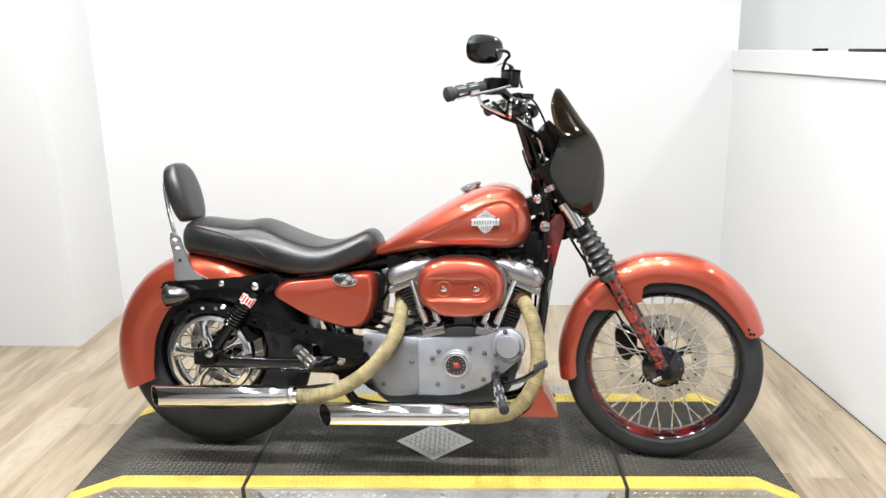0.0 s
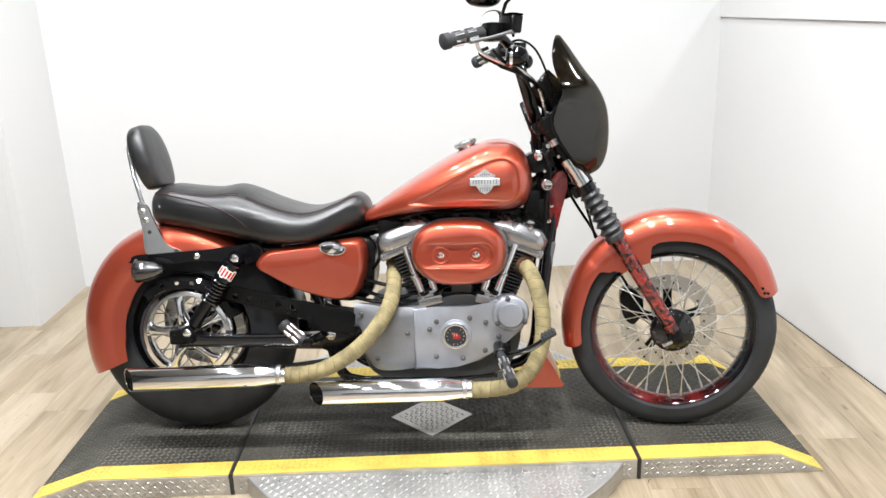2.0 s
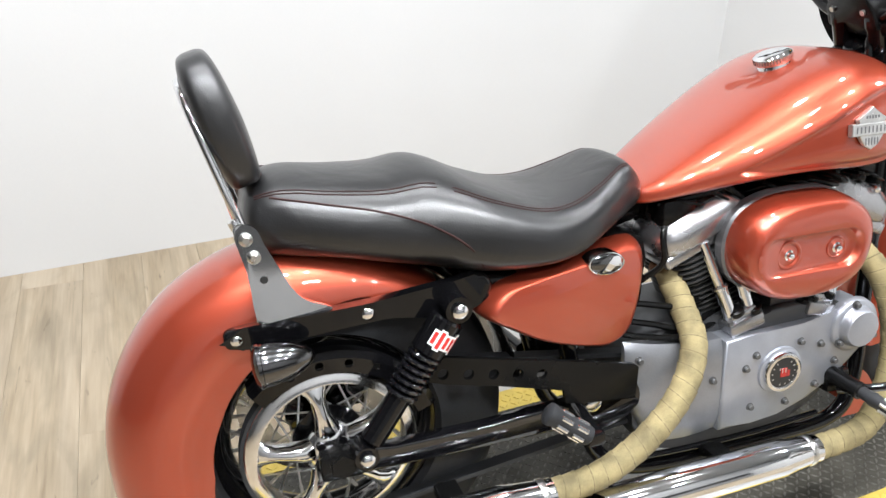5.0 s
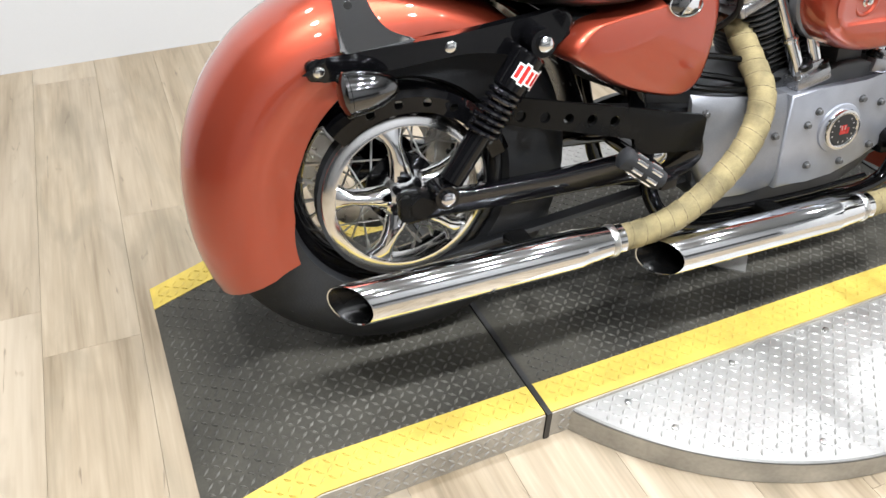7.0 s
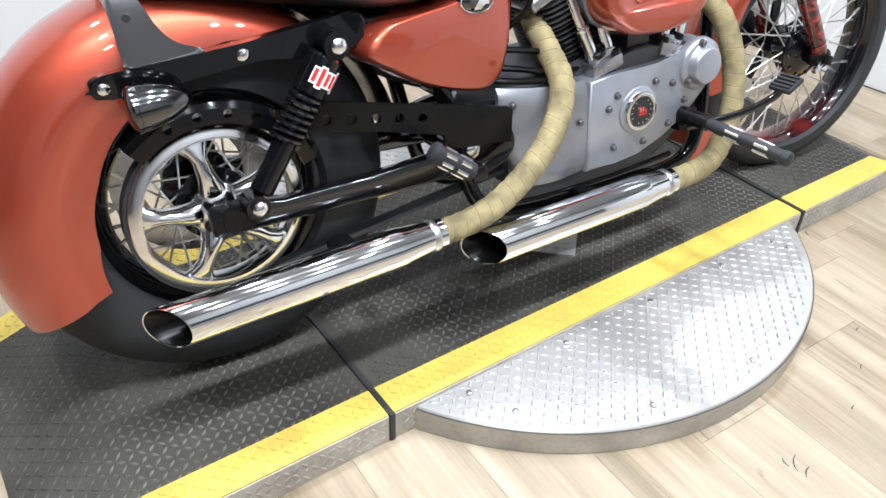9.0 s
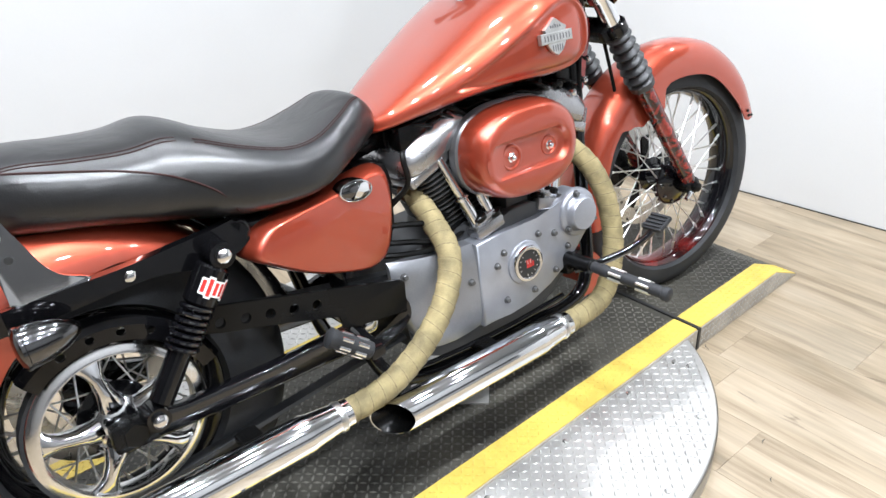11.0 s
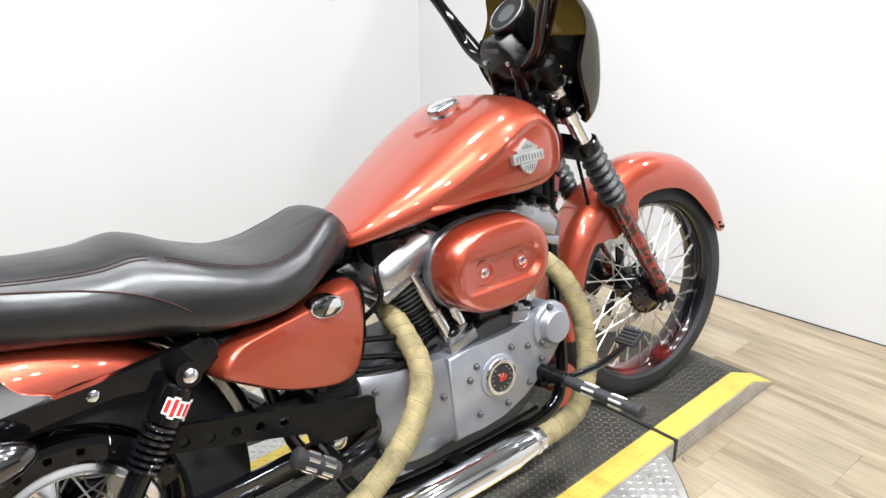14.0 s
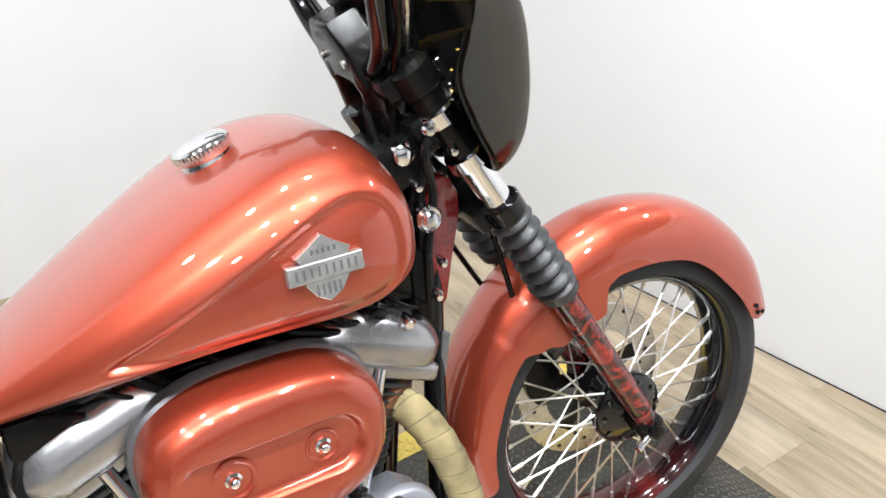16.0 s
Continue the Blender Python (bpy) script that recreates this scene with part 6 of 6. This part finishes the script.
for s in (-1, 1):
    drop = 0.028 if s > 0 else 0.0
    wide = 1.06 if s > 0 else 1.0
    e = V((0.895, s * 0.385 * wide, 1.163 - drop))
    g = V((0.958, s * 0.334 * wide, 1.179 - drop * 0.75))
    d = (e - g).normalized()
    bm = bmesh.new()
    lathe(bm, [(0.014, -0.02), (0.0165, -0.018), (0.0155, 0.0), (0.0158, 0.080), (0.0205, 0.084), (0.0205, 0.101), (0.015, 0.105)], g, d, 24)
    grip = part("grip", bm, RUBBER, bar, "black hand grip")
    for k in range(6):
        bm = bmesh.new()
        a = 2 * math.pi * k / 6
        _, u, w = frame_of(d)
        off = (u * math.cos(a) + w * math.sin(a)) * 0.0158
        rod(bm, g + d * 0.006 + off, g + d * 0.034 + off, 0.0040, seg=8, soft=0.001)
        rod(bm, g + d * 0.044 + off, g + d * 0.072 + off, 0.0040, seg=8, soft=0.001)
        part("grip_inlay", bm, CHROME, grip, "pair of chrome pads")
    bm = bmesh.new()
    c = g - d * 0.045
    block(bm, c + V((0.004, 0, -0.004)), (0.045, 0.040, 0.048), Matrix.Rotation(math.atan2(d.y, d.x), 3, "Z"), 0.008)
    part("switch_housing", bm, SATIN, bar, "black switch housing")
    bm = bmesh.new()
    spin = Matrix.Rotation(math.atan2(d.y, d.x), 3, "Z") @ Matrix.Rotation(radians(-6), 3, "Y")
    cc = c + V((0.052, s * -0.004, 0.018))
    for hz0, hz1, hx, hy in ((-0.026, 0.016, 0.018, 0.030), (0.0155, 0.021, 0.0195, 0.032)) if s < 0 else ((-0.020, 0.000, 0.014, 0.020),):
        rings_ = []
        for z_, k_ in ((hz0, 0.86), (hz0 + 0.003, 0.96), (hz1 - 0.002, 1.02), (hz1, 0.97)):
            rings_.append([cc + spin @ V((hx * k_ * math.copysign(abs(math.cos(a_)) ** 0.4, math.cos(a_)), hy * k_ * math.copysign(abs(math.sin(a_)) ** 0.4, math.sin(a_)), z_)) for a_ in (2 * math.pi * i_ / 28 for i_ in range(28))])
        skin(bm, rings_)
    part("brake_reservoir" if s < 0 else "clutch_perch", bm, SATIN, bar, "black brake reservoir" if s < 0 else "black clutch perch")
    bm = bmesh.new()
    tube(bm, [c + V((0.045, s * 0.004, -0.006)), c + V((0.052, s * 0.026, -0.006)), g + V((0.050, s * 0.020, -0.008)), e + V((0.052, s * 0.004, -0.006))], [0.005] * 7 + [0.004] * 10 + [0.0055] * 3, 10, 20)
    part("lever", bm, GUNMETAL, bar, "dull grey hand lever")
    # mirror: stem, shell and glass
    m0 = c + V((0.030, s * -0.004, 0.040))
    m1 = V((1.040, s * 0.318, 1.276)) if s < 0 else V((1.004, 0.385, 1.250))
    bm = bmesh.new()
    tube(bm, [m0, m0.lerp(m1, 0.5), m1 + V((0.004, 0, -0.012)), m1 + V((0.001, s * 0.001, -0.003)), m1 + V((-0.006, s * 0.003, 0.001)), m1 + V((-0.030, s * 0.010, 0.003))], 0.0048, 10)
    mir = part("mirror", bm, BLACK, bar, "black oval rear-view mirror")
    bm = bmesh.new()
    mc = V((0.978, s * 0.330, 1.283)) if s < 0 else V((0.946, 0.402, 1.262))
    face = V((-0.80, s * -0.58, 0.10)).normalized()
    _, u, w = frame_of(face)
    hz = V((0, 0, 1)).cross(face).normalized()
    vz = face.cross(hz)
    rings = []
    for k, h in ((0.25, -0.026), (0.7, -0.022), (0.92, -0.012), (1.0, 0.0), (1.0, 0.008), (0.95, 0.010)):
        rings.append([mc + face * h + hz * (0.066 * k * math.copysign(abs(math.cos(a)) ** 0.75, math.cos(a))) + vz * (0.040 * k * math.copysign(abs(math.sin(a)) ** 0.75, math.sin(a))) for a in (2 * math.pi * i / 40 for i in range(40))])
    skin(bm, rings)
    part("mirror_shell", bm, BLACK, mir, "glossy black shell")
    bm = bmesh.new()
    skin(bm, [[mc + face * h + hz * (0.060 * math.copysign(abs(math.cos(a)) ** 0.75, math.cos(a))) + vz * (0.035 * math.copysign(abs(math.sin(a)) ** 0.75, math.sin(a))) for a in (2 * math.pi * i / 40 for i in range(40))] for h in (0.009, 0.0108)])
    part("mirror_glass", bm, MIRROR, mir)
    # front turn signal on the bar
    bm = bmesh.new()
    lathe(bm, [(0.006, -0.03), (0.018, -0.024), (0.026, -0.008), (0.028, 0.014), (0.028, 0.024), (0.022, 0.028), (0.008, 0.030)], (1.056, s * 0.252, 1.124), (-1, 0, 0.05), 24)
    ts = part("front_turn_signal", bm, BLACK, bike, "bullet turn signal on the handlebar")
    bm = bmesh.new()
    lathe(bm, [(0.0285, 0.010), (0.0295, 0.014), (0.0285, 0.018)], (1.056, s * 0.252, 1.124), (-1, 0, 0.05), 24, cap=False)
    part("signal_ring", bm, CHROME, ts)
    bm = bmesh.new()
    rod(bm, (1.046, s * 0.215, 1.128), (1.054, s * 0.236, 1.124), 0.007)
    part("signal_stem", bm, BLACK, ts)
# cables
for nm, pts, r, mt in (
    ("brake_hose", [(1.025, -0.25, 1.152), (1.062, -0.22, 1.166), (1.104, -0.17, 1.140), (1.138, -0.11, 1.06), (1.150, -0.06, 0.98), (1.165, -0.05, 0.88)], 0.0032, SATIN),
    ("lower_brake_hose", [(1.165, -0.05, 0.88), (1.19, 0.05, 0.74), (1.27, 0.085, 0.60), (1.38, 0.085, 0.42)], 0.0045, SATIN),
    ("cable_elbow", [(0.985, -0.300, 1.146), (0.964, -0.296, 1.138), (0.968, -0.290, 1.126), (1.014, -0.252, 1.100)], 0.0045, SATIN),
    ("throttle_cable", [(1.012, -0.254, 1.101), (1.074, -0.190, 1.073), (1.116, -0.120, 1.030), (1.122, -0.080, 0.960), (1.108, -0.055, 0.88), (1.07, -0.04, 0.76)], 0.0062, SATIN),
    ("clutch_cable", [(1.030, 0.250, 1.130), (1.060, 0.195, 1.090), (1.080, 0.140, 1.030), (1.110, 0.085, 0.955), (1.135, 0.045, 0.87), (1.10, 0.08, 0.62), (1.08, 0.12, 0.36)], 0.0048, SATIN),
    ("wire_loom", [(1.100, -0.03, 0.93), (1.09, -0.045, 0.88), (1.105, -0.06, 0.80), (1.10, -0.05, 0.70), (1.10, -0.065, 0.58)], 0.007, SATIN),
    ("control_hose", [(0.955, -0.320, 1.160), (0.968, -0.305, 1.133), (1.015, -0.262, 1.108), (1.070, -0.200, 1.083), (1.112, -0.130, 1.036), (1.128, -0.075, 0.950), (1.124, -0.050, 0.860)], 0.0048, STEEL),
    ("switch_loom", [(0.995, -0.300, 1.140), (1.020, -0.262, 1.112), (1.066, -0.205, 1.078), (1.100, -0.130, 1.000), (1.110, -0.070, 0.900), (1.115, -0.055, 0.820)], 0.0052, SATIN),
    ("brake_line", [(1.235, -0.045, 0.80), (1.235, -0.060, 0.74), (1.255, -0.062, 0.66), (1.272, -0.060, 0.60)], 0.0042, SATIN),
):
    bm = bmesh.new()
    tube(bm, pts, r, 8, 40)
    part(nm, bm, mt, bike)

# ---- fairing and headlamp ----
FAIR = [(0.787, 1.266, 1.244, 0.045), (0.805, 1.287, 1.234, 0.100), (0.840, 1.303, 1.206, 0.143), (0.890, 1.310, 1.172, 0.168), (0.945, 1.309, 1.150, 0.178), (0.985, 1.302, 1.160, 0.178), (1.020, 1.288, 1.172, 0.172), (1.050, 1.270, 1.172, 0.164), (1.085, 1.242, 1.158, 0.148), (1.130, 1.211, 1.148, 0.116), (1.165, 1.187, 1.152, 0.074), (1.187, 1.170, 1.158, 0.030)]


def fairing(z0, z1, n, thick, push=0.0):
    a = curve_points([(f[0], f[1], f[2]) for f in FAIR], 200)
    b = curve_points([(f[0], f[3], 0.0) for f in FAIR], 200)
    zs = [p[0] for p in a]
    rows = []
    for i in range(n + 1):
        z = z0 + (z1 - z0) * i / n
        xc, xe, w = (float(np.interp(z, zs, col)) for col in ([p[1] for p in a], [p[2] for p in a], [p[1] for p in b]))
        rows.append((z, xc, xe, w))
    bm = bmesh.new()
    rings = []
    for z, xc, xe, w in rows:
        o, q = [], []
        for j in range(-12, 13):
            u = j / 12
            x, y = xc - (xc - xe) * abs(u) ** 2.9 + push, w * u * (1 + push)
            o.append((x, y, z))
            q.append((x - thick * (1 - 0.5 * abs(u)), y * (1 - 0.5 * thick / max(w, 0.02)), z))
        rings.append(o + q[::-1])
    skin(bm, rings)
    return bm


fair = part("fairing", fairing(0.787, 1.187, 52, 0.003), SMOKE, bike, "dark amber smoked fairing and windscreen in one piece", angle=60)
part("inner_panel", fairing(0.800, 0.992, 26, 0.003, -0.007), SATIN, fair, "black panel behind the lower fairing", angle=60)
bm = bmesh.new()
lathe(bm, [(0.02, -0.085), (0.055, -0.065), (0.078, -0.02), (0.083, 0.02), (0.085, 0.03), (0.078, 0.034)], (1.215, 0, 0.885), (1, 0, -0.03), 36)
hl = part("headlamp", bm, BLACK, bike, "round black headlamp")
bm = bmesh.new()
lathe(bm, [(0.077, 0.030), (0.06, 0.042), (0.02, 0.048)], (1.215, 0, 0.885), (1, 0, -0.03), 36)
part("headlamp_lens", bm, CHROME, hl)

shift_group(0, 0, 0)
# horn, ignition switch, coil and small fittings between tank and fork
bm = bmesh.new()
lathe(bm, [(0.010, 0.02), (0.017, 0.0), (0.0175, -0.010), (0.014, -0.014), (0.012, -0.013), (0.008, -0.017), (0.003, -0.0175)], (1.118, -0.075, 0.760), Y1, 24)
part("ignition_cap", bm, CHROME, bike, "round chrome cap")
bm = bmesh.new()
lathe(bm, [(0.010, 0.02), (0.014, 0.0), (0.014, -0.010), (0.008, -0.014), (0.003, -0.0145)], (1.095, -0.070, 0.845), Y1, 20)
part("chrome_knob", bm, CHROME, bike)
bm = bmesh.new()
block(bm, (1.100, -0.02, 0.83), (0.07, 0.10, 0.06), Matrix.Rotation(radians(-20), 3, "Y"), 0.010)
block(bm, (1.075, -0.045, 0.70), (0.05, 0.05, 0.09), None, 0.010)
block(bm, (1.108, -0.045, 0.66), (0.035, 0.06, 0.12), None, 0.010)
part("coil_bracket", bm, SATIN, bike, "black coil and wiring bracket")
bm = bmesh.new()
block(bm, (1.126, -0.058, 0.53), (0.012, 0.014, 0.12), Matrix.Rotation(radians(12), 3, "Y"), 0.003)
part("regulator", bm, GUNMETAL, bike, "slim grey regulator on the frame tube")
bm = bmesh.new()
block(bm, (0.655, -0.06, 0.645), (0.07, 0.06, 0.05), None, 0.012)
part("oil_filter_mount", bm, SATIN, bike, "black oil hose mount")
for pts in ([(0.54, -0.07, 0.46), (0.60, -0.10, 0.452), (0.66, -0.112, 0.440), (0.76, -0.08, 0.45)], [(0.52, -0.08, 0.445), (0.58, -0.112, 0.436), (0.66, -0.122, 0.428), (0.75, -0.09, 0.43)], [(0.54, -0.06, 0.49), (0.60, -0.085, 0.484), (0.66, -0.095, 0.474), (0.75, -0.07, 0.47)], [(0.60, -0.06, 0.52), (0.625, -0.09, 0.56), (0.622, -0.09, 0.61), (0.65, -0.06, 0.65)], [(0.62, -0.07, 0.66), (0.70, -0.09, 0.675), (0.76, -0.09, 0.69), (0.83, -0.08, 0.685)]):
    bm = bmesh.new()
    tube(bm, pts, 0.006, 8, 16)
    part("oil_hose", bm, SATIN, bike)

# looms, plugs and small bright fittings round the steering neck
rn = random.Random(11)
for k in range(9):
    y0 = -0.085 + 0.016 * k
    pts = [(1.150 - 0.004 * k, y0, 0.885 - 0.006 * (k % 3)), (1.118 + rn.uniform(-0.012, 0.012), y0 * 1.05, 0.845), (1.128 + rn.uniform(-0.015, 0.010), y0 * 0.9 - 0.006, 0.79), (1.105 + rn.uniform(-0.010, 0.012), y0 * 0.8 - 0.01, 0.72), (1.112 + rn.uniform(-0.010, 0.010), y0 * 0.7 - 0.012, 0.62)]
    bm = bmesh.new()
    tube(bm, pts, rn.choice((0.0035, 0.0045, 0.006)), 8, 24)
    part("wire", bm, SATIN, bike)
for x, y, z, r in ((1.122, -0.094, 0.872, 0.009), (1.150, -0.098, 0.842, 0.007), (1.112, -0.072, 0.800, 0.007), (1.160, -0.090, 0.905, 0.010), (1.130, -0.085, 0.700, 0.006), (1.122, -0.080, 0.655, 0.007), (1.068, -0.095, 0.640, 0.009), (1.082, -0.090, 0.612, 0.007)):
    bm = bmesh.new()
    lathe(bm, [(r * 0.7, 0.016), (r, 0.004), (r, -0.004), (r * 0.6, -0.009), (r * 0.2, -0.0095)], (x, y, z), (0.2, 1, 0.1), 12)
    part("fitting", bm, CHROME, bike)
bm = bmesh.new()
block(bm, (1.135, -0.055, 0.868), (0.050, 0.060, 0.050), Matrix.Rotation(radians(-28), 3, "Y"), 0.010)
block(bm, (1.118, 0.045, 0.862), (0.050, 0.070, 0.060), Matrix.Rotation(radians(-28), 3, "Y"), 0.010)
part("indicator_housing", bm, SATIN, bike, "black housing under the bars")
# ignition coil, mounts and leads under the tank
bm = bmesh.new()
block(bm, (0.860, 0.000, 0.648), (0.190, 0.085, 0.075), None, 0.012)
block(bm, (1.010, 0.000, 0.665), (0.110, 0.070, 0.050), None, 0.010)
block(bm, (0.680, 0.000, 0.650), (0.130, 0.085, 0.055), None, 0.012)
part("ignition_coil", bm, SATIN, bike, "black ignition coil and mounts under the tank")
for k in range(10):
    x0 = 0.64 + 0.045 * k
    bm = bmesh.new()
    tube(bm, [(x0, -0.045, 0.672), (x0 + rn.uniform(0.0, 0.03), -0.085, 0.676 + rn.uniform(-0.01, 0.006)), (x0 + rn.uniform(0.03, 0.07), -0.095, 0.668 + rn.uniform(-0.012, 0.006)), (x0 + rn.uniform(0.05, 0.10), -0.06, 0.640)], rn.choice((0.003, 0.004, 0.0055)), 8, 18)
    part("wire", bm, SATIN, bike)
# chin spoiler
bm = bmesh.new()
rings = []
for t in range(13):
    k = t / 12
    x = 1.085 + 0.075 * k ** 0.8
    z = 0.275 - 0.105 * k ** 1.5
    rings.append([(x, y, z - 0.012 * (abs(y) / 0.1) ** 2) for y in [-0.10 + 0.2 * j / 12 for j in range(13)]] + [(x - 0.006 - 0.055 * k, y, z - 0.004) for y in [0.10 - 0.2 * j / 12 for j in range(13)]])
skin(bm, rings)
plate(bm, [(1.085, 0.278), (1.120, 0.225), (1.162, 0.168), (1.150, 0.160), (1.00, 0.160), (1.05, 0.185)], -0.104, -0.098)
plate(bm, [(1.085, 0.278), (1.120, 0.225), (1.162, 0.168), (1.150, 0.160), (1.00, 0.160), (1.05, 0.185)], 0.098, 0.104)
part("chin_spoiler", bm, PAINT, bike, "copper red chin spoiler")

shift_group(0.005, -0.004, -0.018)
# ---- foot controls ----
def peg(root, tip, up_=0.0):
    root, tip = V(root), V(tip)
    d = (tip - root).normalized()
    bm = bmesh.new()
    lathe(bm, [(0.010, 0), (0.0115, 0.01), (0.012, 0.03), (0.0138, 0.034), (0.0125, 0.05), (0.0125, (tip - root).length - 0.014), (0.0148, (tip - root).length - 0.012), (0.0148, (tip - root).length), (0.010, (tip - root).length + 0.003)], root, d, 24)
    p = part("foot_peg", bm, RUBBER, bike, "black rubber foot peg with chrome strips")
    _, u, w = frame_of(d)
    for row in range(2):
        for k in range(6):
            bm = bmesh.new()
            a = 2 * math.pi * k / 6
            off = (u * math.cos(a) + w * math.sin(a)) * 0.0130
            L = (tip - root).length
            s0 = 0.055 + row * (L - 0.06) / 2
            rod(bm, root + d * s0 + off, root + d * (s0 + (L - 0.075) / 2 - 0.028) + off, 0.0030, seg=8)
            part("peg_inlay", bm, SPOKE, p, "chrome strip")


for s in (-1, 1):
    peg((0.967, s * 0.203, 0.317), (0.998, s * 0.387, 0.288))
    bm = bmesh.new()
    block(bm, (0.975, s * 0.13, 0.306), (0.05, 0.05, 0.045), None, 0.008)
    rod(bm, (0.965, s * 0.14, 0.318), (0.969, s * 0.215, 0.315), 0.0165, seg=18, soft=0.003)
    part("peg_mount", bm, SATIN, bike)
# folded passenger pegs
for s in (-1, 1):
    root, tip = V((0.414, s * 0.218, 0.356)), V((0.347, s * 0.196, 0.405))
    d = (tip - root).normalized()
    L = (tip - root).length
    bm = bmesh.new()
    lathe(bm, [(0.010, 0), (0.0155, 0.004), (0.0165, 0.010), (0.0165, L - 0.014), (0.0185, L - 0.011), (0.0185, L - 0.002), (0.013, L + 0.002)], root, d, 24)
    pp = part("passenger_peg", bm, RUBBER, bike, "folded black rubber passenger peg with bright pads")
    _, u, w = frame_of(d)
    for row in (0.014, 0.044):
        for k in range(6):
            off = (u * math.cos(2 * math.pi * k / 6) + w * math.sin(2 * math.pi * k / 6)) * 0.0150
            bm = bmesh.new()
            rod(bm, root + d * row + off, root + d * (row + 0.022) + off, 0.0046, seg=10, soft=0.0012)
            part("peg_inlay", bm, CHROME, pp, "bright oval pad")
    bm = bmesh.new()
    rod(bm, (0.440, s * 0.118, 0.352), (0.425, s * 0.212, 0.356), 0.0125, seg=16, soft=0.002)
    block(bm, (0.420, s * 0.214, 0.356), (0.030, 0.030, 0.024), None, 0.005)
    clevis = part("peg_clevis", bm, BLACK, bike, "black clevis of the passenger peg")
    bm = bmesh.new()
    lathe(bm, [(0.015, 0.0), (0.015, s * 0.003), (0.011, s * 0.006), (0.003, s * 0.007)], (0.470, s * 0.122, 0.352), Y1, 20)
    part("clevis_bolt", bm, CHROME, clevis)
    bm = bmesh.new()
    plate(bm, round_outline([(0.44, 0.31), (0.44, 0.35), (0.48, 0.375), (0.55, 0.38), (0.56, 0.33), (0.50, 0.30)], 30), s * 0.108, s * 0.122, 0.004)
    part("peg_plate", bm, BLACK, bike, "black peg plate")
# brake pedal
bm = bmesh.new()
tube(bm, [(0.962, -0.165, 0.296), (0.998, -0.205, 0.312), (1.040, -0.245, 0.335), (1.074, -0.270, 0.360), (1.090, -0.278, 0.377)], 0.0082, 12, 30)
pedal = part("brake_pedal", bm, STRUT, bike, "gloss black brake pedal")
bm = bmesh.new()
block(bm, (1.099, -0.279, 0.387), (0.044, 0.050, 0.011), Matrix.Rotation(radians(-28), 3, "Y"), 0.004)
part("pedal_pad", bm, RUBBER, pedal, "ribbed rubber pedal pad")
bm = bmesh.new()
for k in range(4):
    block(bm, V((1.099, -0.279, 0.387)) + Matrix.Rotation(radians(-28), 3, "Y") @ V((-0.0145 + 0.0097 * k, 0, 0.0072)), (0.0042, 0.043, 0.004), Matrix.Rotation(radians(-28), 3, "Y"))
part("pad_ribs", bm, RUBBER, pedal)
bm = bmesh.new()
tube(bm, [(0.96, -0.125, 0.225), (0.80, -0.125, 0.215), (0.60, -0.12, 0.215), (0.50, -0.115, 0.23)], 0.006, 10, 20)
part("brake_rod", bm, BLACK, bike, "black rear brake rod")


# ---- floor planks, last: a tone each, joints open between them ----
PW, PLEN = 0.182, 1.22
bm = bmesh.new()
g = 0.00025
skin(bm, [[(x, y, z) for x, y in ((-PW / 2 + o, -PLEN / 2 + o), (PW / 2 - o, -PLEN / 2 + o), (PW / 2 - o, PLEN / 2 - o), (-PW / 2 + o, PLEN / 2 - o))] for z, o in ((-0.0042, g), (-0.0003, g), (0.0, g + 0.00025))])
plank = part("plank", bm, OAK, FLOOR)
first = True
rnd = random.Random(11)

for i in range(-17, 14):
    shift = rnd.uniform(0, PLEN)
    for j in range(-4, 3):
        x, y = 0.02 + i * PW, j * PLEN + shift
        y0, y1 = max(y - PLEN / 2, -3.145), min(y + PLEN / 2, 1.95 if x > -1.25 else 1.2)
        if x > 2.56 or y1 - y0 < 0.02:
            continue
        m = pose(x, (y0 + y1) / 2, 0.0) @ Matrix.Diagonal((1, (y1 - y0) / PLEN, 1, 1))  # planks are cut to length at the walls
        if first:
            plank.matrix_basis, first = m, False
        else:
            again(plank, m, FLOOR)
